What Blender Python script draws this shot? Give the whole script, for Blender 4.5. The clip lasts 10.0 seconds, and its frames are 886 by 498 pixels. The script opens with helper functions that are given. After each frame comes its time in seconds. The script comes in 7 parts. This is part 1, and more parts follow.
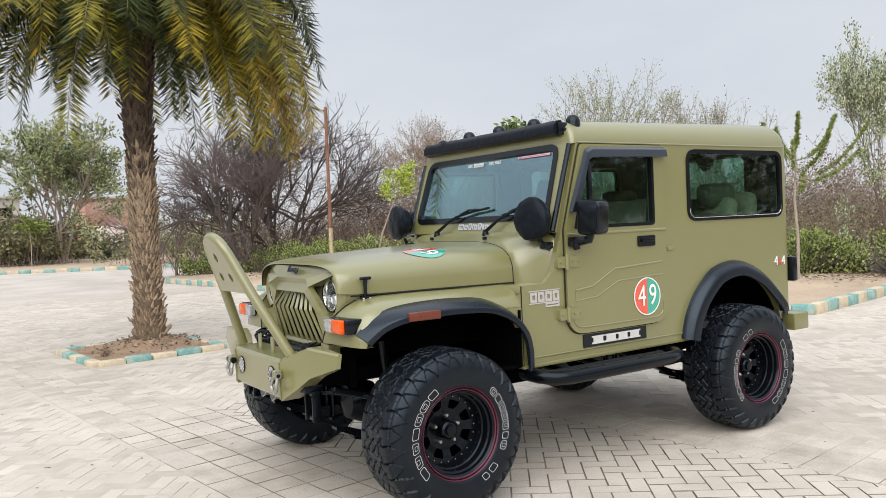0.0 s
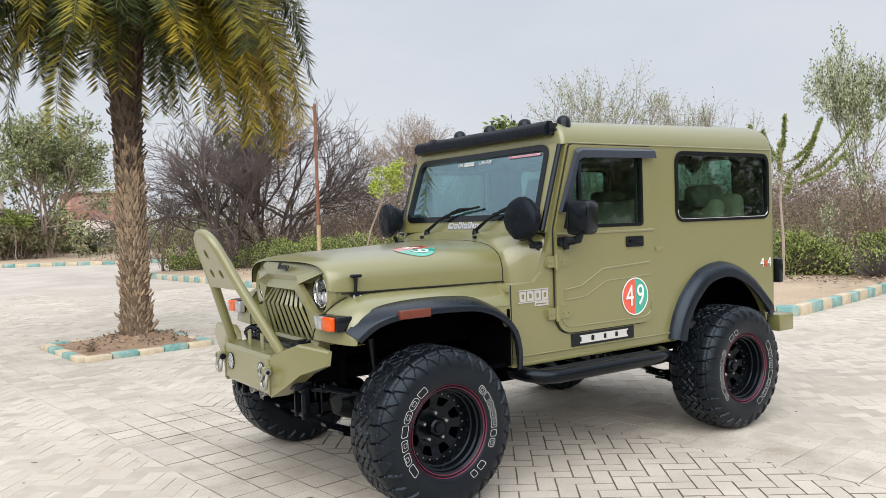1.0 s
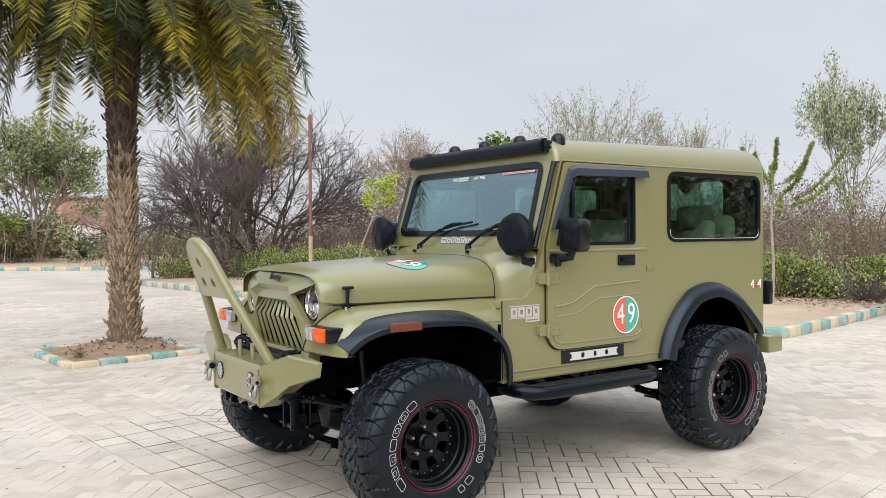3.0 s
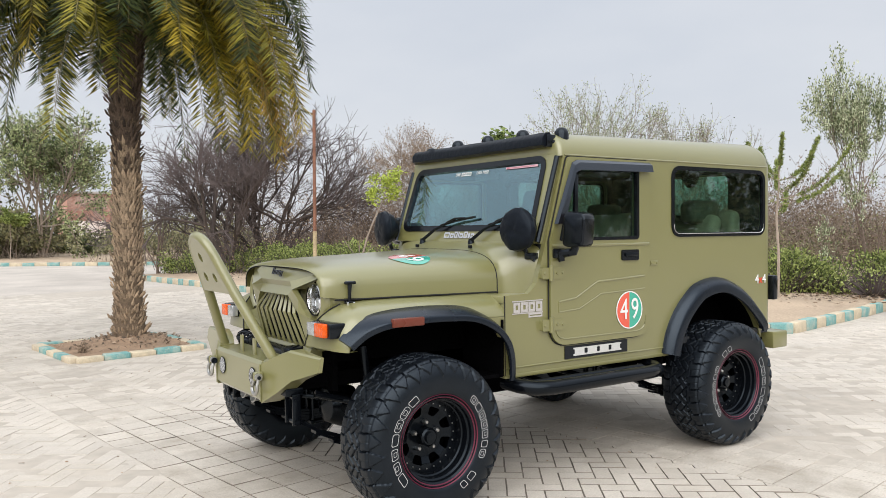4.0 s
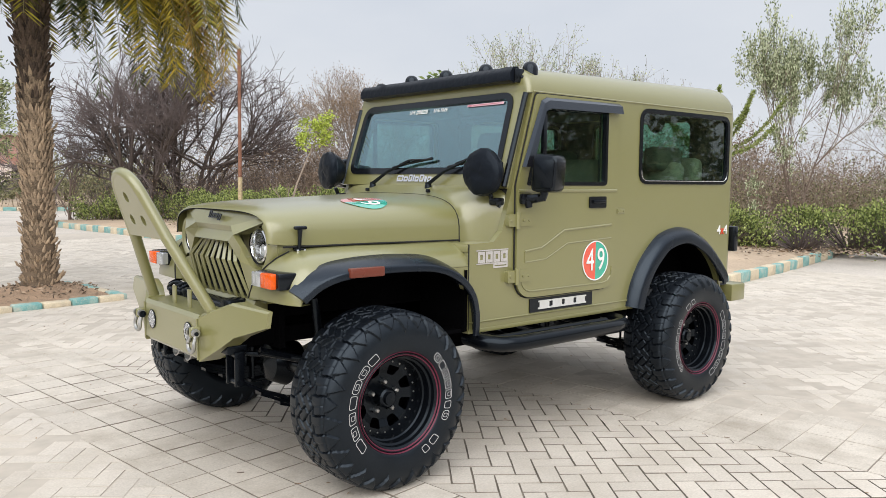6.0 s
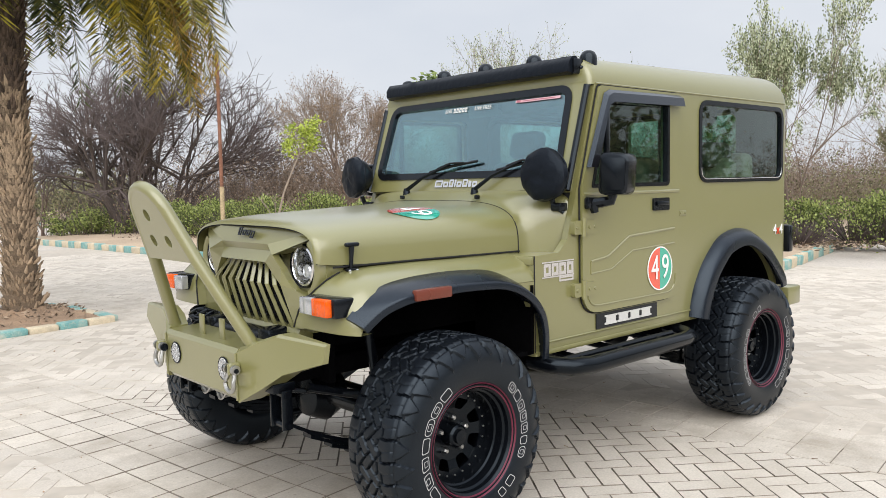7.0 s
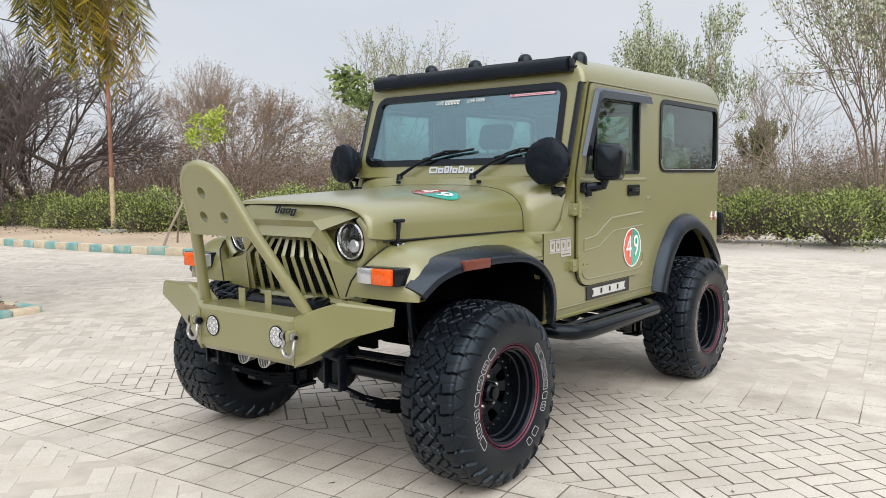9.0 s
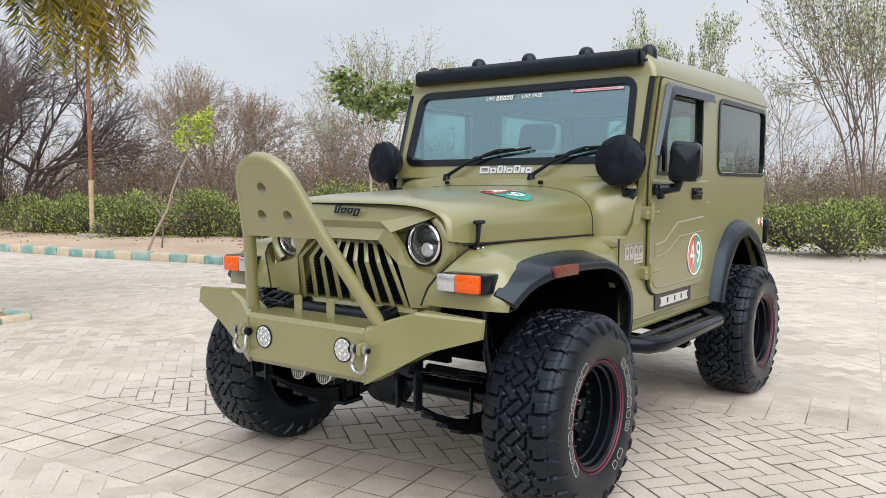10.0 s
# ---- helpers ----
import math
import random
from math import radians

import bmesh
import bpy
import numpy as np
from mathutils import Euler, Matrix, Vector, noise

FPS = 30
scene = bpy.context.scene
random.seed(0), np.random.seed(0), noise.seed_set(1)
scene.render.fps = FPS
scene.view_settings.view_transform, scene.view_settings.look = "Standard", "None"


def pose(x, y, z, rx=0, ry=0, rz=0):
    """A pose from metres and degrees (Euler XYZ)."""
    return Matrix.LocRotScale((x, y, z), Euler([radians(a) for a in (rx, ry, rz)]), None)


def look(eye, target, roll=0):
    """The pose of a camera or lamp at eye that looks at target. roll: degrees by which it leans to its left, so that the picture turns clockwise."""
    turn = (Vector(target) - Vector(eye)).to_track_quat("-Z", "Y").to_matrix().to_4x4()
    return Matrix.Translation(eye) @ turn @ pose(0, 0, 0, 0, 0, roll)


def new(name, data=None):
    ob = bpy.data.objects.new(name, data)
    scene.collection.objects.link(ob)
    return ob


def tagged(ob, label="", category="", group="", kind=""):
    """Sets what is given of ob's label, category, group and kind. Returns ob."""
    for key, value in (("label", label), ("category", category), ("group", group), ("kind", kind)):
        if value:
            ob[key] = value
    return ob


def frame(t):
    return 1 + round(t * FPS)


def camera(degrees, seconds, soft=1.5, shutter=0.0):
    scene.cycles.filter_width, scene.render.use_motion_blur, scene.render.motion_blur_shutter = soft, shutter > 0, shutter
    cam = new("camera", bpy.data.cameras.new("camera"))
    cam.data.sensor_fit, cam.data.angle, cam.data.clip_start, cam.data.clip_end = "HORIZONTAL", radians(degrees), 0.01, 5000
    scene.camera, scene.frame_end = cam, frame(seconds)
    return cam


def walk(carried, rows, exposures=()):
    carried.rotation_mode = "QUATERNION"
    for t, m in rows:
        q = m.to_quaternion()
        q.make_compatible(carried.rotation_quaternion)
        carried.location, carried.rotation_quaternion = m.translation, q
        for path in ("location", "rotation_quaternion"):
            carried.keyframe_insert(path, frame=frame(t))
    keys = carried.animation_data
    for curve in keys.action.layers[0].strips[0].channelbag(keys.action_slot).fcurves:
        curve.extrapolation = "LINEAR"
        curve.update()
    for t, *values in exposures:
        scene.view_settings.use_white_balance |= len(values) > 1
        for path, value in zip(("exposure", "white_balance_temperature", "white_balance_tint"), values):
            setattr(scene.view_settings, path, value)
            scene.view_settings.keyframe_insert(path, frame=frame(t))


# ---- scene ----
cam = camera(58.1, 10.0, soft=0.8)
PATH = [
    (0, (-2.214, -4.281, 1.469), (-1.113, -2.613, 1.404), -2.5),
    (0.5, (-2.234, -4.293, 1.47), (-1.122, -2.633, 1.392), -2.5),
    (1, (-2.24, -4.29, 1.473), (-1.113, -2.64, 1.402), -1.9),
    (1.5, (-2.245, -4.297, 1.474), (-1.113, -2.649, 1.415), -1.1),
    (2, (-2.251, -4.296, 1.474), (-1.109, -2.654, 1.422), -1.0),
    (2.5, (-2.253, -4.295, 1.474), (-1.102, -2.659, 1.438), -0.5),
    (4, (-2.232, -4.287, 1.471), (-1.096, -2.642, 1.423), -0.5),
    (4.5, (-2.157, -4.27, 1.46), (-1.017, -2.628, 1.382), 0.3),
    (5, (-2.108, -4.263, 1.458), (-0.957, -2.634, 1.315), 1.0),
    (5.5, (-2.137, -4.083, 1.429), (-0.919, -2.505, 1.26), 1.1),
    (5.7, (-2.143, -4.002, 1.424), (-0.896, -2.447, 1.257), 1.0),
    (6.8, (-2.149, -3.355, 1.425), (-0.814, -1.878, 1.238), -0.9),
    (7, (-2.148, -3.237, 1.438), (-0.815, -1.754, 1.274), -1.2),
    (7.5, (-2.295, -3.043, 1.416), (-0.877, -1.64, 1.271), -1.6),
    (8, (-2.527, -3.028, 1.426), (-1.018, -1.725, 1.265), -1.2),
    (8.5, (-2.735, -3.091, 1.392), (-1.19, -1.834, 1.217), -0.5),
    (9, (-2.905, -2.963, 1.387), (-1.351, -1.718, 1.21), -0.5),
    (9.5, (-3.016, -2.688, 1.383), (-1.441, -1.466, 1.222), -1.1),
    (10, (-2.929, -2.396, 1.344), (-1.327, -1.209, 1.187), 0.1),
]
walk(cam, [(t, look(eye, target, roll)) for t, eye, target, roll in PATH], [(0.0, 0.04), (5.5, 0.04), (7.0, 0.13), (8.0, 0.08), (10.0, 0.04)])

# ---- light: an overcast noon, a thick bright sky and a weak wide sun ----
SUN_ELEVATION, SUN_ROTATION, SUN_SIDE = radians(37), radians(222), radians(42)
world = bpy.data.worlds.new("overcast_sky")
world.use_nodes = True
scene.world = world
wn, wl = world.node_tree.nodes, world.node_tree.links
wn.clear()
sky = wn.new("ShaderNodeTexSky")
sky.sky_type, sky.sun_disc = "NISHITA", False
sky.sun_elevation, sky.sun_rotation = SUN_ELEVATION, SUN_ROTATION
sky.dust_density, sky.air_density = 4.0, 1.0
sky_dim = wn.new("ShaderNodeMix")
sky_dim.data_type, sky_dim.blend_type = "RGBA", "MULTIPLY"
sky_dim.inputs[0].default_value = 1.0
sky_dim.inputs[7].default_value = (0.09, 0.09, 0.09, 1)
wl.new(sky.outputs[0], sky_dim.inputs[6])
sky_co = wn.new("ShaderNodeTexCoord")
sky_map = wn.new("ShaderNodeMapping")
sky_map.inputs["Scale"].default_value = (1.0, 1.0, 2.6)
wl.new(sky_co.outputs["Generated"], sky_map.inputs["Vector"])
cloud = wn.new("ShaderNodeTexNoise")
cloud.inputs["Scale"].default_value, cloud.inputs["Detail"].default_value = 2.2, 5.0
wl.new(sky_map.outputs[0], cloud.inputs["Vector"])
cloud_ramp = wn.new("ShaderNodeValToRGB")
cloud_ramp.color_ramp.elements[0].position, cloud_ramp.color_ramp.elements[1].position = 0.3, 0.72
cloud_ramp.color_ramp.elements[0].color = (0.66, 0.70, 0.77, 1)
cloud_ramp.color_ramp.elements[1].color = (0.80, 0.82, 0.86, 1)
wl.new(cloud.outputs["Fac"], cloud_ramp.inputs[0])
sky_mix = wn.new("ShaderNodeMix")
sky_mix.data_type = "RGBA"
sky_mix.inputs[0].default_value = 0.9
wl.new(sky_dim.outputs[2], sky_mix.inputs[6])
wl.new(cloud_ramp.outputs[0], sky_mix.inputs[7])
# an overcast sky grows brighter towards the zenith
sky_axis = wn.new("ShaderNodeSeparateXYZ")
wl.new(sky_co.outputs["Generated"], sky_axis.inputs[0])
zenith = wn.new("ShaderNodeMapRange")
zenith.interpolation_type = "SMOOTHSTEP"
zenith.inputs["From Min"].default_value, zenith.inputs["From Max"].default_value = 0.22, 1.0
zenith.inputs["To Min"].default_value, zenith.inputs["To Max"].default_value = 1.0, 2.0
wl.new(sky_axis.outputs["Z"], zenith.inputs["Value"])
sky_bg = wn.new("ShaderNodeBackground")
wl.new(sky_mix.outputs[2], sky_bg.inputs["Color"])
wl.new(zenith.outputs[0], sky_bg.inputs["Strength"])
sky_out = wn.new("ShaderNodeOutputWorld")
wl.new(sky_bg.outputs[0], sky_out.inputs["Surface"])

sun_data = bpy.data.lights.new("sun", "SUN")
sun_data.energy, sun_data.angle, sun_data.color = 2.95, radians(80), (1.0, 0.98, 0.95)
sun = new("sun", sun_data)
SUN_FROM = Vector((-math.sin(SUN_SIDE) * math.cos(SUN_ELEVATION), -math.cos(SUN_SIDE) * math.cos(SUN_ELEVATION), math.sin(SUN_ELEVATION)))
sun.matrix_world = look(SUN_FROM * 40, (0, 0, 0))


# ---- materials ----
def mat(name, colour, rough=0.6, metal=0.0, vary=0.12, scale=3.0, fine=70.0, bump=0.15, bump_scale=160.0, rough_vary=0.08, pieces=0.0, tint=None, spec=0.5, stain=None):
    """A surface with slow stains, fine grain and relief, all at real size; pieces: how far separate pieces differ."""
    m = bpy.data.materials.new(name)
    m.use_nodes = True
    n, l = m.node_tree.nodes, m.node_tree.links
    b = n["Principled BSDF"]
    b.inputs["Metallic"].default_value = metal
    b.inputs["Specular IOR Level"].default_value = spec
    co = n.new("ShaderNodeTexCoord")
    slow, grain = n.new("ShaderNodeTexNoise"), n.new("ShaderNodeTexNoise")
    slow.inputs["Scale"].default_value, slow.inputs["Detail"].default_value = scale, 5
    grain.inputs["Scale"].default_value, grain.inputs["Detail"].default_value = fine, 3
    where = co.outputs["Object"]
    if stain:
        where = n.new("ShaderNodeNewGeometry").outputs["Position"]
    l.new(where, slow.inputs["Vector"])
    l.new(where, grain.inputs["Vector"])
    add = n.new("ShaderNodeMath")
    add.operation = "MULTIPLY_ADD"
    add.inputs[1].default_value = 0.5
    l.new(grain.outputs["Fac"], add.inputs[0])
    half = n.new("ShaderNodeMath")
    half.operation = "MULTIPLY"
    half.inputs[1].default_value = 0.5
    l.new(slow.outputs["Fac"], half.inputs[0])
    l.new(half.outputs[0], add.inputs[2])
    last = add.outputs[0]
    if pieces:
        info, geo = n.new("ShaderNodeObjectInfo"), n.new("ShaderNodeNewGeometry")
        both = n.new("ShaderNodeMath")
        both.operation = "ADD"
        l.new(info.outputs["Random"], both.inputs[0])
        l.new(geo.outputs["Random Per Island"], both.inputs[1])
        frac = n.new("ShaderNodeMath")
        frac.operation = "FRACT"
        l.new(both.outputs[0], frac.inputs[0])
        shift = n.new("ShaderNodeMath")
        shift.operation = "SUBTRACT"
        shift.inputs[1].default_value = 0.5
        l.new(frac.outputs[0], shift.inputs[0])
        plus = n.new("ShaderNodeMath")
        plus.operation = "MULTIPLY_ADD"
        plus.inputs[1].default_value = pieces
        l.new(shift.outputs[0], plus.inputs[0])
        l.new(last, plus.inputs[2])
        last = plus.outputs[0]
    ramp = n.new("ShaderNodeValToRGB")
    low = [c * (1 - 1.6 * vary) for c in colour]
    high = [min(0.95, c * (1 + 1.6 * vary)) for c in (tint or colour)]
    ramp.color_ramp.elements[0].position, ramp.color_ramp.elements[1].position = 0.25, 0.75
    ramp.color_ramp.elements[0].color, ramp.color_ramp.elements[1].color = (*low, 1), (*high, 1)
    l.new(last, ramp.inputs[0])
    l.new(ramp.outputs[0], b.inputs["Base Color"])
    if stain:
        # blotches of ground-in dirt and bleached patches, running across the pieces
        tone, amount, size = stain
        blot = n.new("ShaderNodeTexNoise")
        blot.inputs["Scale"].default_value, blot.inputs["Detail"].default_value, blot.inputs["Roughness"].default_value = size, 9, 0.68
        l.new(where, blot.inputs["Vector"])
        edge = n.new("ShaderNodeMapRange")
        edge.inputs["From Min"].default_value, edge.inputs["From Max"].default_value = 0.46, 0.68
        edge.inputs["To Max"].default_value = amount
        l.new(blot.outputs["Fac"], edge.inputs["Value"])
        speck = n.new("ShaderNodeTexNoise")
        speck.inputs["Scale"].default_value, speck.inputs["Detail"].default_value = 45, 4
        l.new(where, speck.inputs["Vector"])
        dots = n.new("ShaderNodeMapRange")
        dots.inputs["From Min"].default_value, dots.inputs["From Max"].default_value = 0.60, 0.72
        dots.inputs["To Max"].default_value = amount
        l.new(speck.outputs["Fac"], dots.inputs["Value"])
        most = n.new("ShaderNodeMath")
        most.operation = "MAXIMUM"
        l.new(edge.outputs[0], most.inputs[0])
        l.new(dots.outputs[0], most.inputs[1])
        dirt = n.new("ShaderNodeMix")
        dirt.data_type = "RGBA"
        l.new(most.outputs[0], dirt.inputs[0])
        l.new(ramp.outputs[0], dirt.inputs[6])
        dirt.inputs[7].default_value = (*tone, 1)
        l.new(dirt.outputs[2], b.inputs["Base Color"])
    r = n.new("ShaderNodeMapRange")
    r.inputs["To Min"].default_value, r.inputs["To Max"].default_value = max(0.02, rough - rough_vary), min(1, rough + rough_vary)
    l.new(slow.outputs["Fac"], r.inputs["Value"])
    l.new(r.outputs[0], b.inputs["Roughness"])
    if bump:
        relief = n.new("ShaderNodeTexNoise")
        relief.inputs["Scale"].default_value, relief.inputs["Detail"].default_value = bump_scale, 3
        l.new(where, relief.inputs["Vector"])
        bp = n.new("ShaderNodeBump")
        bp.inputs["Strength"].default_value, bp.inputs["Distance"].default_value = bump, 0.004
        l.new(relief.outputs["Fac"], bp.inputs["Height"])
        l.new(bp.outputs[0], b.inputs["Normal"])
    return m


def leaf_mat(name, dark, bright, spread=1.0):
    """A leaf: colour from piece to piece, a little light through it."""
    m = mat(name, dark, rough=0.5, vary=0.1, scale=1.2, fine=30, bump=0, pieces=spread, tint=bright, spec=0.3)
    n, l = m.node_tree.nodes, m.node_tree.links
    b = n["Principled BSDF"]
    ramp = [x for x in n if x.type == "VALTORGB"][0]
    thin = n.new("ShaderNodeBsdfTranslucent")
    l.new(ramp.outputs[0], thin.inputs["Color"])
    mix = n.new("ShaderNodeMixShader")
    mix.inputs[0].default_value = 0.3
    l.new(b.outputs[0], mix.inputs[1])
    l.new(thin.outputs[0], mix.inputs[2])
    l.new(mix.outputs[0], n["Material Output"].inputs["Surface"])
    return m


def glass_mat(name, tint, gloss=1.0, sheen=(1.0, 1.0, 1.0)):
    m = bpy.data.materials.new(name)
    m.use_nodes = True
    n, l = m.node_tree.nodes, m.node_tree.links
    n.remove(n["Principled BSDF"])
    clear, shine, fres, mix = n.new("ShaderNodeBsdfTransparent"), n.new("ShaderNodeBsdfGlossy"), n.new("ShaderNodeLayerWeight"), n.new("ShaderNodeMixShader")
    clear.inputs["Color"].default_value = (*tint, 1)
    shine.inputs["Roughness"].default_value = 0.02
    shine.inputs["Color"].default_value = (*sheen, 1)
    fres.inputs["Blend"].default_value = 0.5
    power = n.new("ShaderNodeMath")
    power.operation = "POWER"
    power.inputs[1].default_value = 3.5
    l.new(fres.outputs["Facing"], power.inputs[0])
    scale = n.new("ShaderNodeMath")
    scale.operation = "MULTIPLY_ADD"
    scale.inputs[1].default_value, scale.inputs[2].default_value = 0.75, 0.04 * gloss
    l.new(power.outputs[0], scale.inputs[0])
    l.new(scale.outputs[0], mix.inputs[0])
    l.new(clear.outputs[0], mix.inputs[1])
    l.new(shine.outputs[0], mix.inputs[2])
    l.new(mix.outputs[0], n["Material Output"].inputs["Surface"])
    return m


OLIVE = mat("olive_paint", (0.189, 0.181, 0.066), rough=0.42, vary=0.03, scale=1.5, fine=300, bump=0.03, bump_scale=700, rough_vary=0.05)
OLIVE.node_tree.nodes["Principled BSDF"].inputs["Coat Weight"].default_value = 1.0
OLIVE.node_tree.nodes["Principled BSDF"].inputs["Coat Roughness"].default_value = 0.24
OLIVE.node_tree.nodes["Principled BSDF"].inputs["Coat IOR"].default_value = 1.68
def cooled(m, tint=(0.72, 0.86, 1.0)):
    """Tints the shine of black rubber and plastic blue, standing in for cool skylight."""
    m.node_tree.nodes["Principled BSDF"].inputs["Specular Tint"].default_value = (*tint, 1)
    return m


BLACK_PLASTIC = cooled(mat("black_plastic", (0.006, 0.0065, 0.008), rough=0.15, vary=0.12, bump=0.05, bump_scale=600, spec=0.34))
SMOKED = cooled(mat("smoked_acrylic", (0.012, 0.012, 0.015), rough=0.10, vary=0.1, bump=0, spec=0.9))
FLARE_PLASTIC = cooled(mat("flare_plastic", (0.0075, 0.0098, 0.015), rough=0.27, vary=0.15, bump=0.06, bump_scale=500, spec=0.45))
RUBBER = cooled(mat("tyre_rubber", (0.0048, 0.0062, 0.0088), rough=0.37, vary=0.3, scale=8, fine=120, bump=0.10, bump_scale=220, spec=0.38))
BLACK_PAINT = cooled(mat("black_gloss_paint", (0.003, 0.0037, 0.0052), rough=0.22, vary=0.1, bump=0.03, spec=0.28))
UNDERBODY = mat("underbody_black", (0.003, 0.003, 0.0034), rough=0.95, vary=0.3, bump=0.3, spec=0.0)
FABRIC = cooled(mat("black_cover_fabric", (0.006, 0.0075, 0.011), rough=0.36, vary=0.15, fine=400, bump=0.8, bump_scale=30, spec=0.16))
CHROME = mat("chrome", (0.75, 0.75, 0.76), rough=0.15, metal=1.0, vary=0.03, bump=0)
STEEL = mat("worn_steel", (0.45, 0.45, 0.44), rough=0.35, metal=1.0, vary=0.15, bump=0.1)
WHITE = mat("white_print", (0.78, 0.78, 0.76), rough=0.5, vary=0.04, bump=0)
MARK = mat("dulled_white_rubber", (0.46, 0.47, 0.48), rough=0.6, vary=0.15, scale=20, fine=90, bump=0)
SILVER = mat("brushed_silver", (0.66, 0.66, 0.64), rough=0.42, metal=0.3, vary=0.06, bump=0)
PINK = mat("pink_print", (0.66, 0.40, 0.45), rough=0.4, vary=0.05, bump=0)
CRIMSON = mat("faded_crimson_print", (0.46, 0.15, 0.20), rough=0.4, vary=0.05, bump=0)
RED = mat("red_print", (0.72, 0.07, 0.03), rough=0.25, vary=0.05, bump=0)
TEAL = mat("green_print", (0.01, 0.36, 0.25), rough=0.25, vary=0.05, bump=0)
for vinyl in (RED, TEAL):
    vinyl.node_tree.nodes["Principled BSDF"].inputs["Coat Weight"].default_value = 1.0
    vinyl.node_tree.nodes["Principled BSDF"].inputs["Coat IOR"].default_value = 1.7
RED_LINE = mat("red_rim_line", (0.11, 0.010, 0.030), rough=0.5, vary=0.2, bump=0)
ORANGE_LENS = mat("orange_lens", (0.62, 0.060, 0.004), rough=0.06, vary=0.12, scale=18, fine=70, bump=0, tint=(0.82, 0.12, 0.006), spec=0.5)
REFLECTOR = mat("amber_reflector", (0.15, 0.032, 0.017), rough=0.3, vary=0.15, fine=300, bump=0.3, bump_scale=400)
CLEAR_LENS = mat("clear_lens", (0.55, 0.56, 0.58), rough=0.10, metal=0.6, vary=0.06, scale=20, fine=80, bump=0)
DARK_BOWL = mat("smoked_reflector", (0.16, 0.165, 0.17), rough=0.12, metal=0.9, vary=0.5, scale=25, fine=90, bump=0.3, bump_scale=120)
BEIGE = mat("beige_seat", (0.28, 0.275, 0.20), rough=0.7, vary=0.08, bump=0.3, bump_scale=300)
HEADREST = mat("headrest_cloth", (0.11, 0.115, 0.085), rough=0.8, vary=0.1, bump=0.3, bump_scale=300)
GREY_SEAT = mat("grey_seat_cloth", (0.035, 0.038, 0.037), rough=0.85, vary=0.1, bump=0.3, bump_scale=300)
DASH = mat("dashboard_plastic", (0.035, 0.037, 0.04), rough=0.6, vary=0.1, spec=0.22)
WINDSCREEN = glass_mat("windscreen_glass", (0.68, 0.87, 0.90), 4.5, (0.74, 0.93, 1.0))
TINTED = glass_mat("tinted_glass", (0.58, 0.72, 0.66))
CLEAR_GLASS = glass_mat("lamp_glass", (0.93, 0.95, 0.96))
PAVER = mat("concrete_paver", (0.54, 0.490, 0.426), rough=0.85, vary=0.16, scale=1.1, fine=90, bump=0.4, bump_scale=200, pieces=0.12, stain=((0.34, 0.29, 0.225), 0.4, 1.7))
SLAB = mat("concrete_slab", (0.54, 0.490, 0.424), rough=0.85, vary=0.17, scale=1.1, fine=90, bump=0.4, bump_scale=200, pieces=0.12, stain=((0.28, 0.235, 0.18), 0.62, 2.6))
JOINT = mat("joint_sand", (0.47, 0.425, 0.375), rough=0.95, vary=0.25, scale=0.6, fine=40, bump=0.5, bump_scale=120)
SANDED = mat("sanded_joint", (0.44, 0.392, 0.333), rough=0.95, vary=0.16, scale=0.5, fine=7, bump=0.3, bump_scale=120)
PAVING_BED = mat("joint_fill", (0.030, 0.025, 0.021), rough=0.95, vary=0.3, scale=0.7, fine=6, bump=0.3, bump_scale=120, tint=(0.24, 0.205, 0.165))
SAND = mat("sandy_soil", (0.43, 0.33, 0.235), rough=0.95, vary=0.22, scale=0.7, fine=30, bump=0.8, bump_scale=40)
BED_SOIL = mat("planter_soil", (0.29, 0.195, 0.125), rough=0.95, vary=0.35, scale=4, fine=60, bump=1.0, bump_scale=50)
KERB_CREAM = mat("kerb_cream_paint", (0.57, 0.485, 0.35), rough=0.85, vary=0.18, scale=5, fine=80, bump=0.6, bump_scale=90, stain=((0.36, 0.31, 0.25), 0.6, 6.0))
KERB_TEAL = mat("kerb_teal_paint", (0.17, 0.36, 0.345), rough=0.85, vary=0.25, scale=5, fine=80, bump=0.6, bump_scale=90, stain=((0.48, 0.43, 0.35), 0.85, 5.0))
PALM_BARK = mat("palm_bark", (0.27, 0.20, 0.135), rough=0.95, vary=0.45, scale=6, fine=60, bump=1.0, bump_scale=60, pieces=0.32)
# bark brown darkened for the shadow between the scales
PALM_SHADED_CORE = mat("palm_trunk_shaded_core", (0.13, 0.092, 0.060), rough=0.95, vary=0.4, scale=6, fine=60, bump=1.0, bump_scale=60)
# dark fibrous brown with the crown's shade put into the colour
PALM_FIBRE_SHADED = mat("palm_fibre_shaded", (0.072, 0.050, 0.036), rough=0.95, vary=0.4, scale=6, fine=60, bump=1.0, bump_scale=60, pieces=0.4)
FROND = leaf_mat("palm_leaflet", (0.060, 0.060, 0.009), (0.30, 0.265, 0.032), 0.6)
# deep green, darkened to carry the shade inside the crown
FROND_DEEP_SHADED = leaf_mat("palm_leaflet_deep_shaded", (0.012, 0.022, 0.009), (0.085, 0.11, 0.034), 0.6)
FROND_OLD = leaf_mat("palm_leaflet_yellow", (0.17, 0.135, 0.016), (0.47, 0.36, 0.036), 0.6)
FROND_DEAD = leaf_mat("palm_leaflet_dry", (0.23, 0.14, 0.022), (0.44, 0.28, 0.05), 0.6)
FROND_RIB = mat("palm_rib", (0.16, 0.135, 0.05), rough=0.6, vary=0.15, bump=0.1)
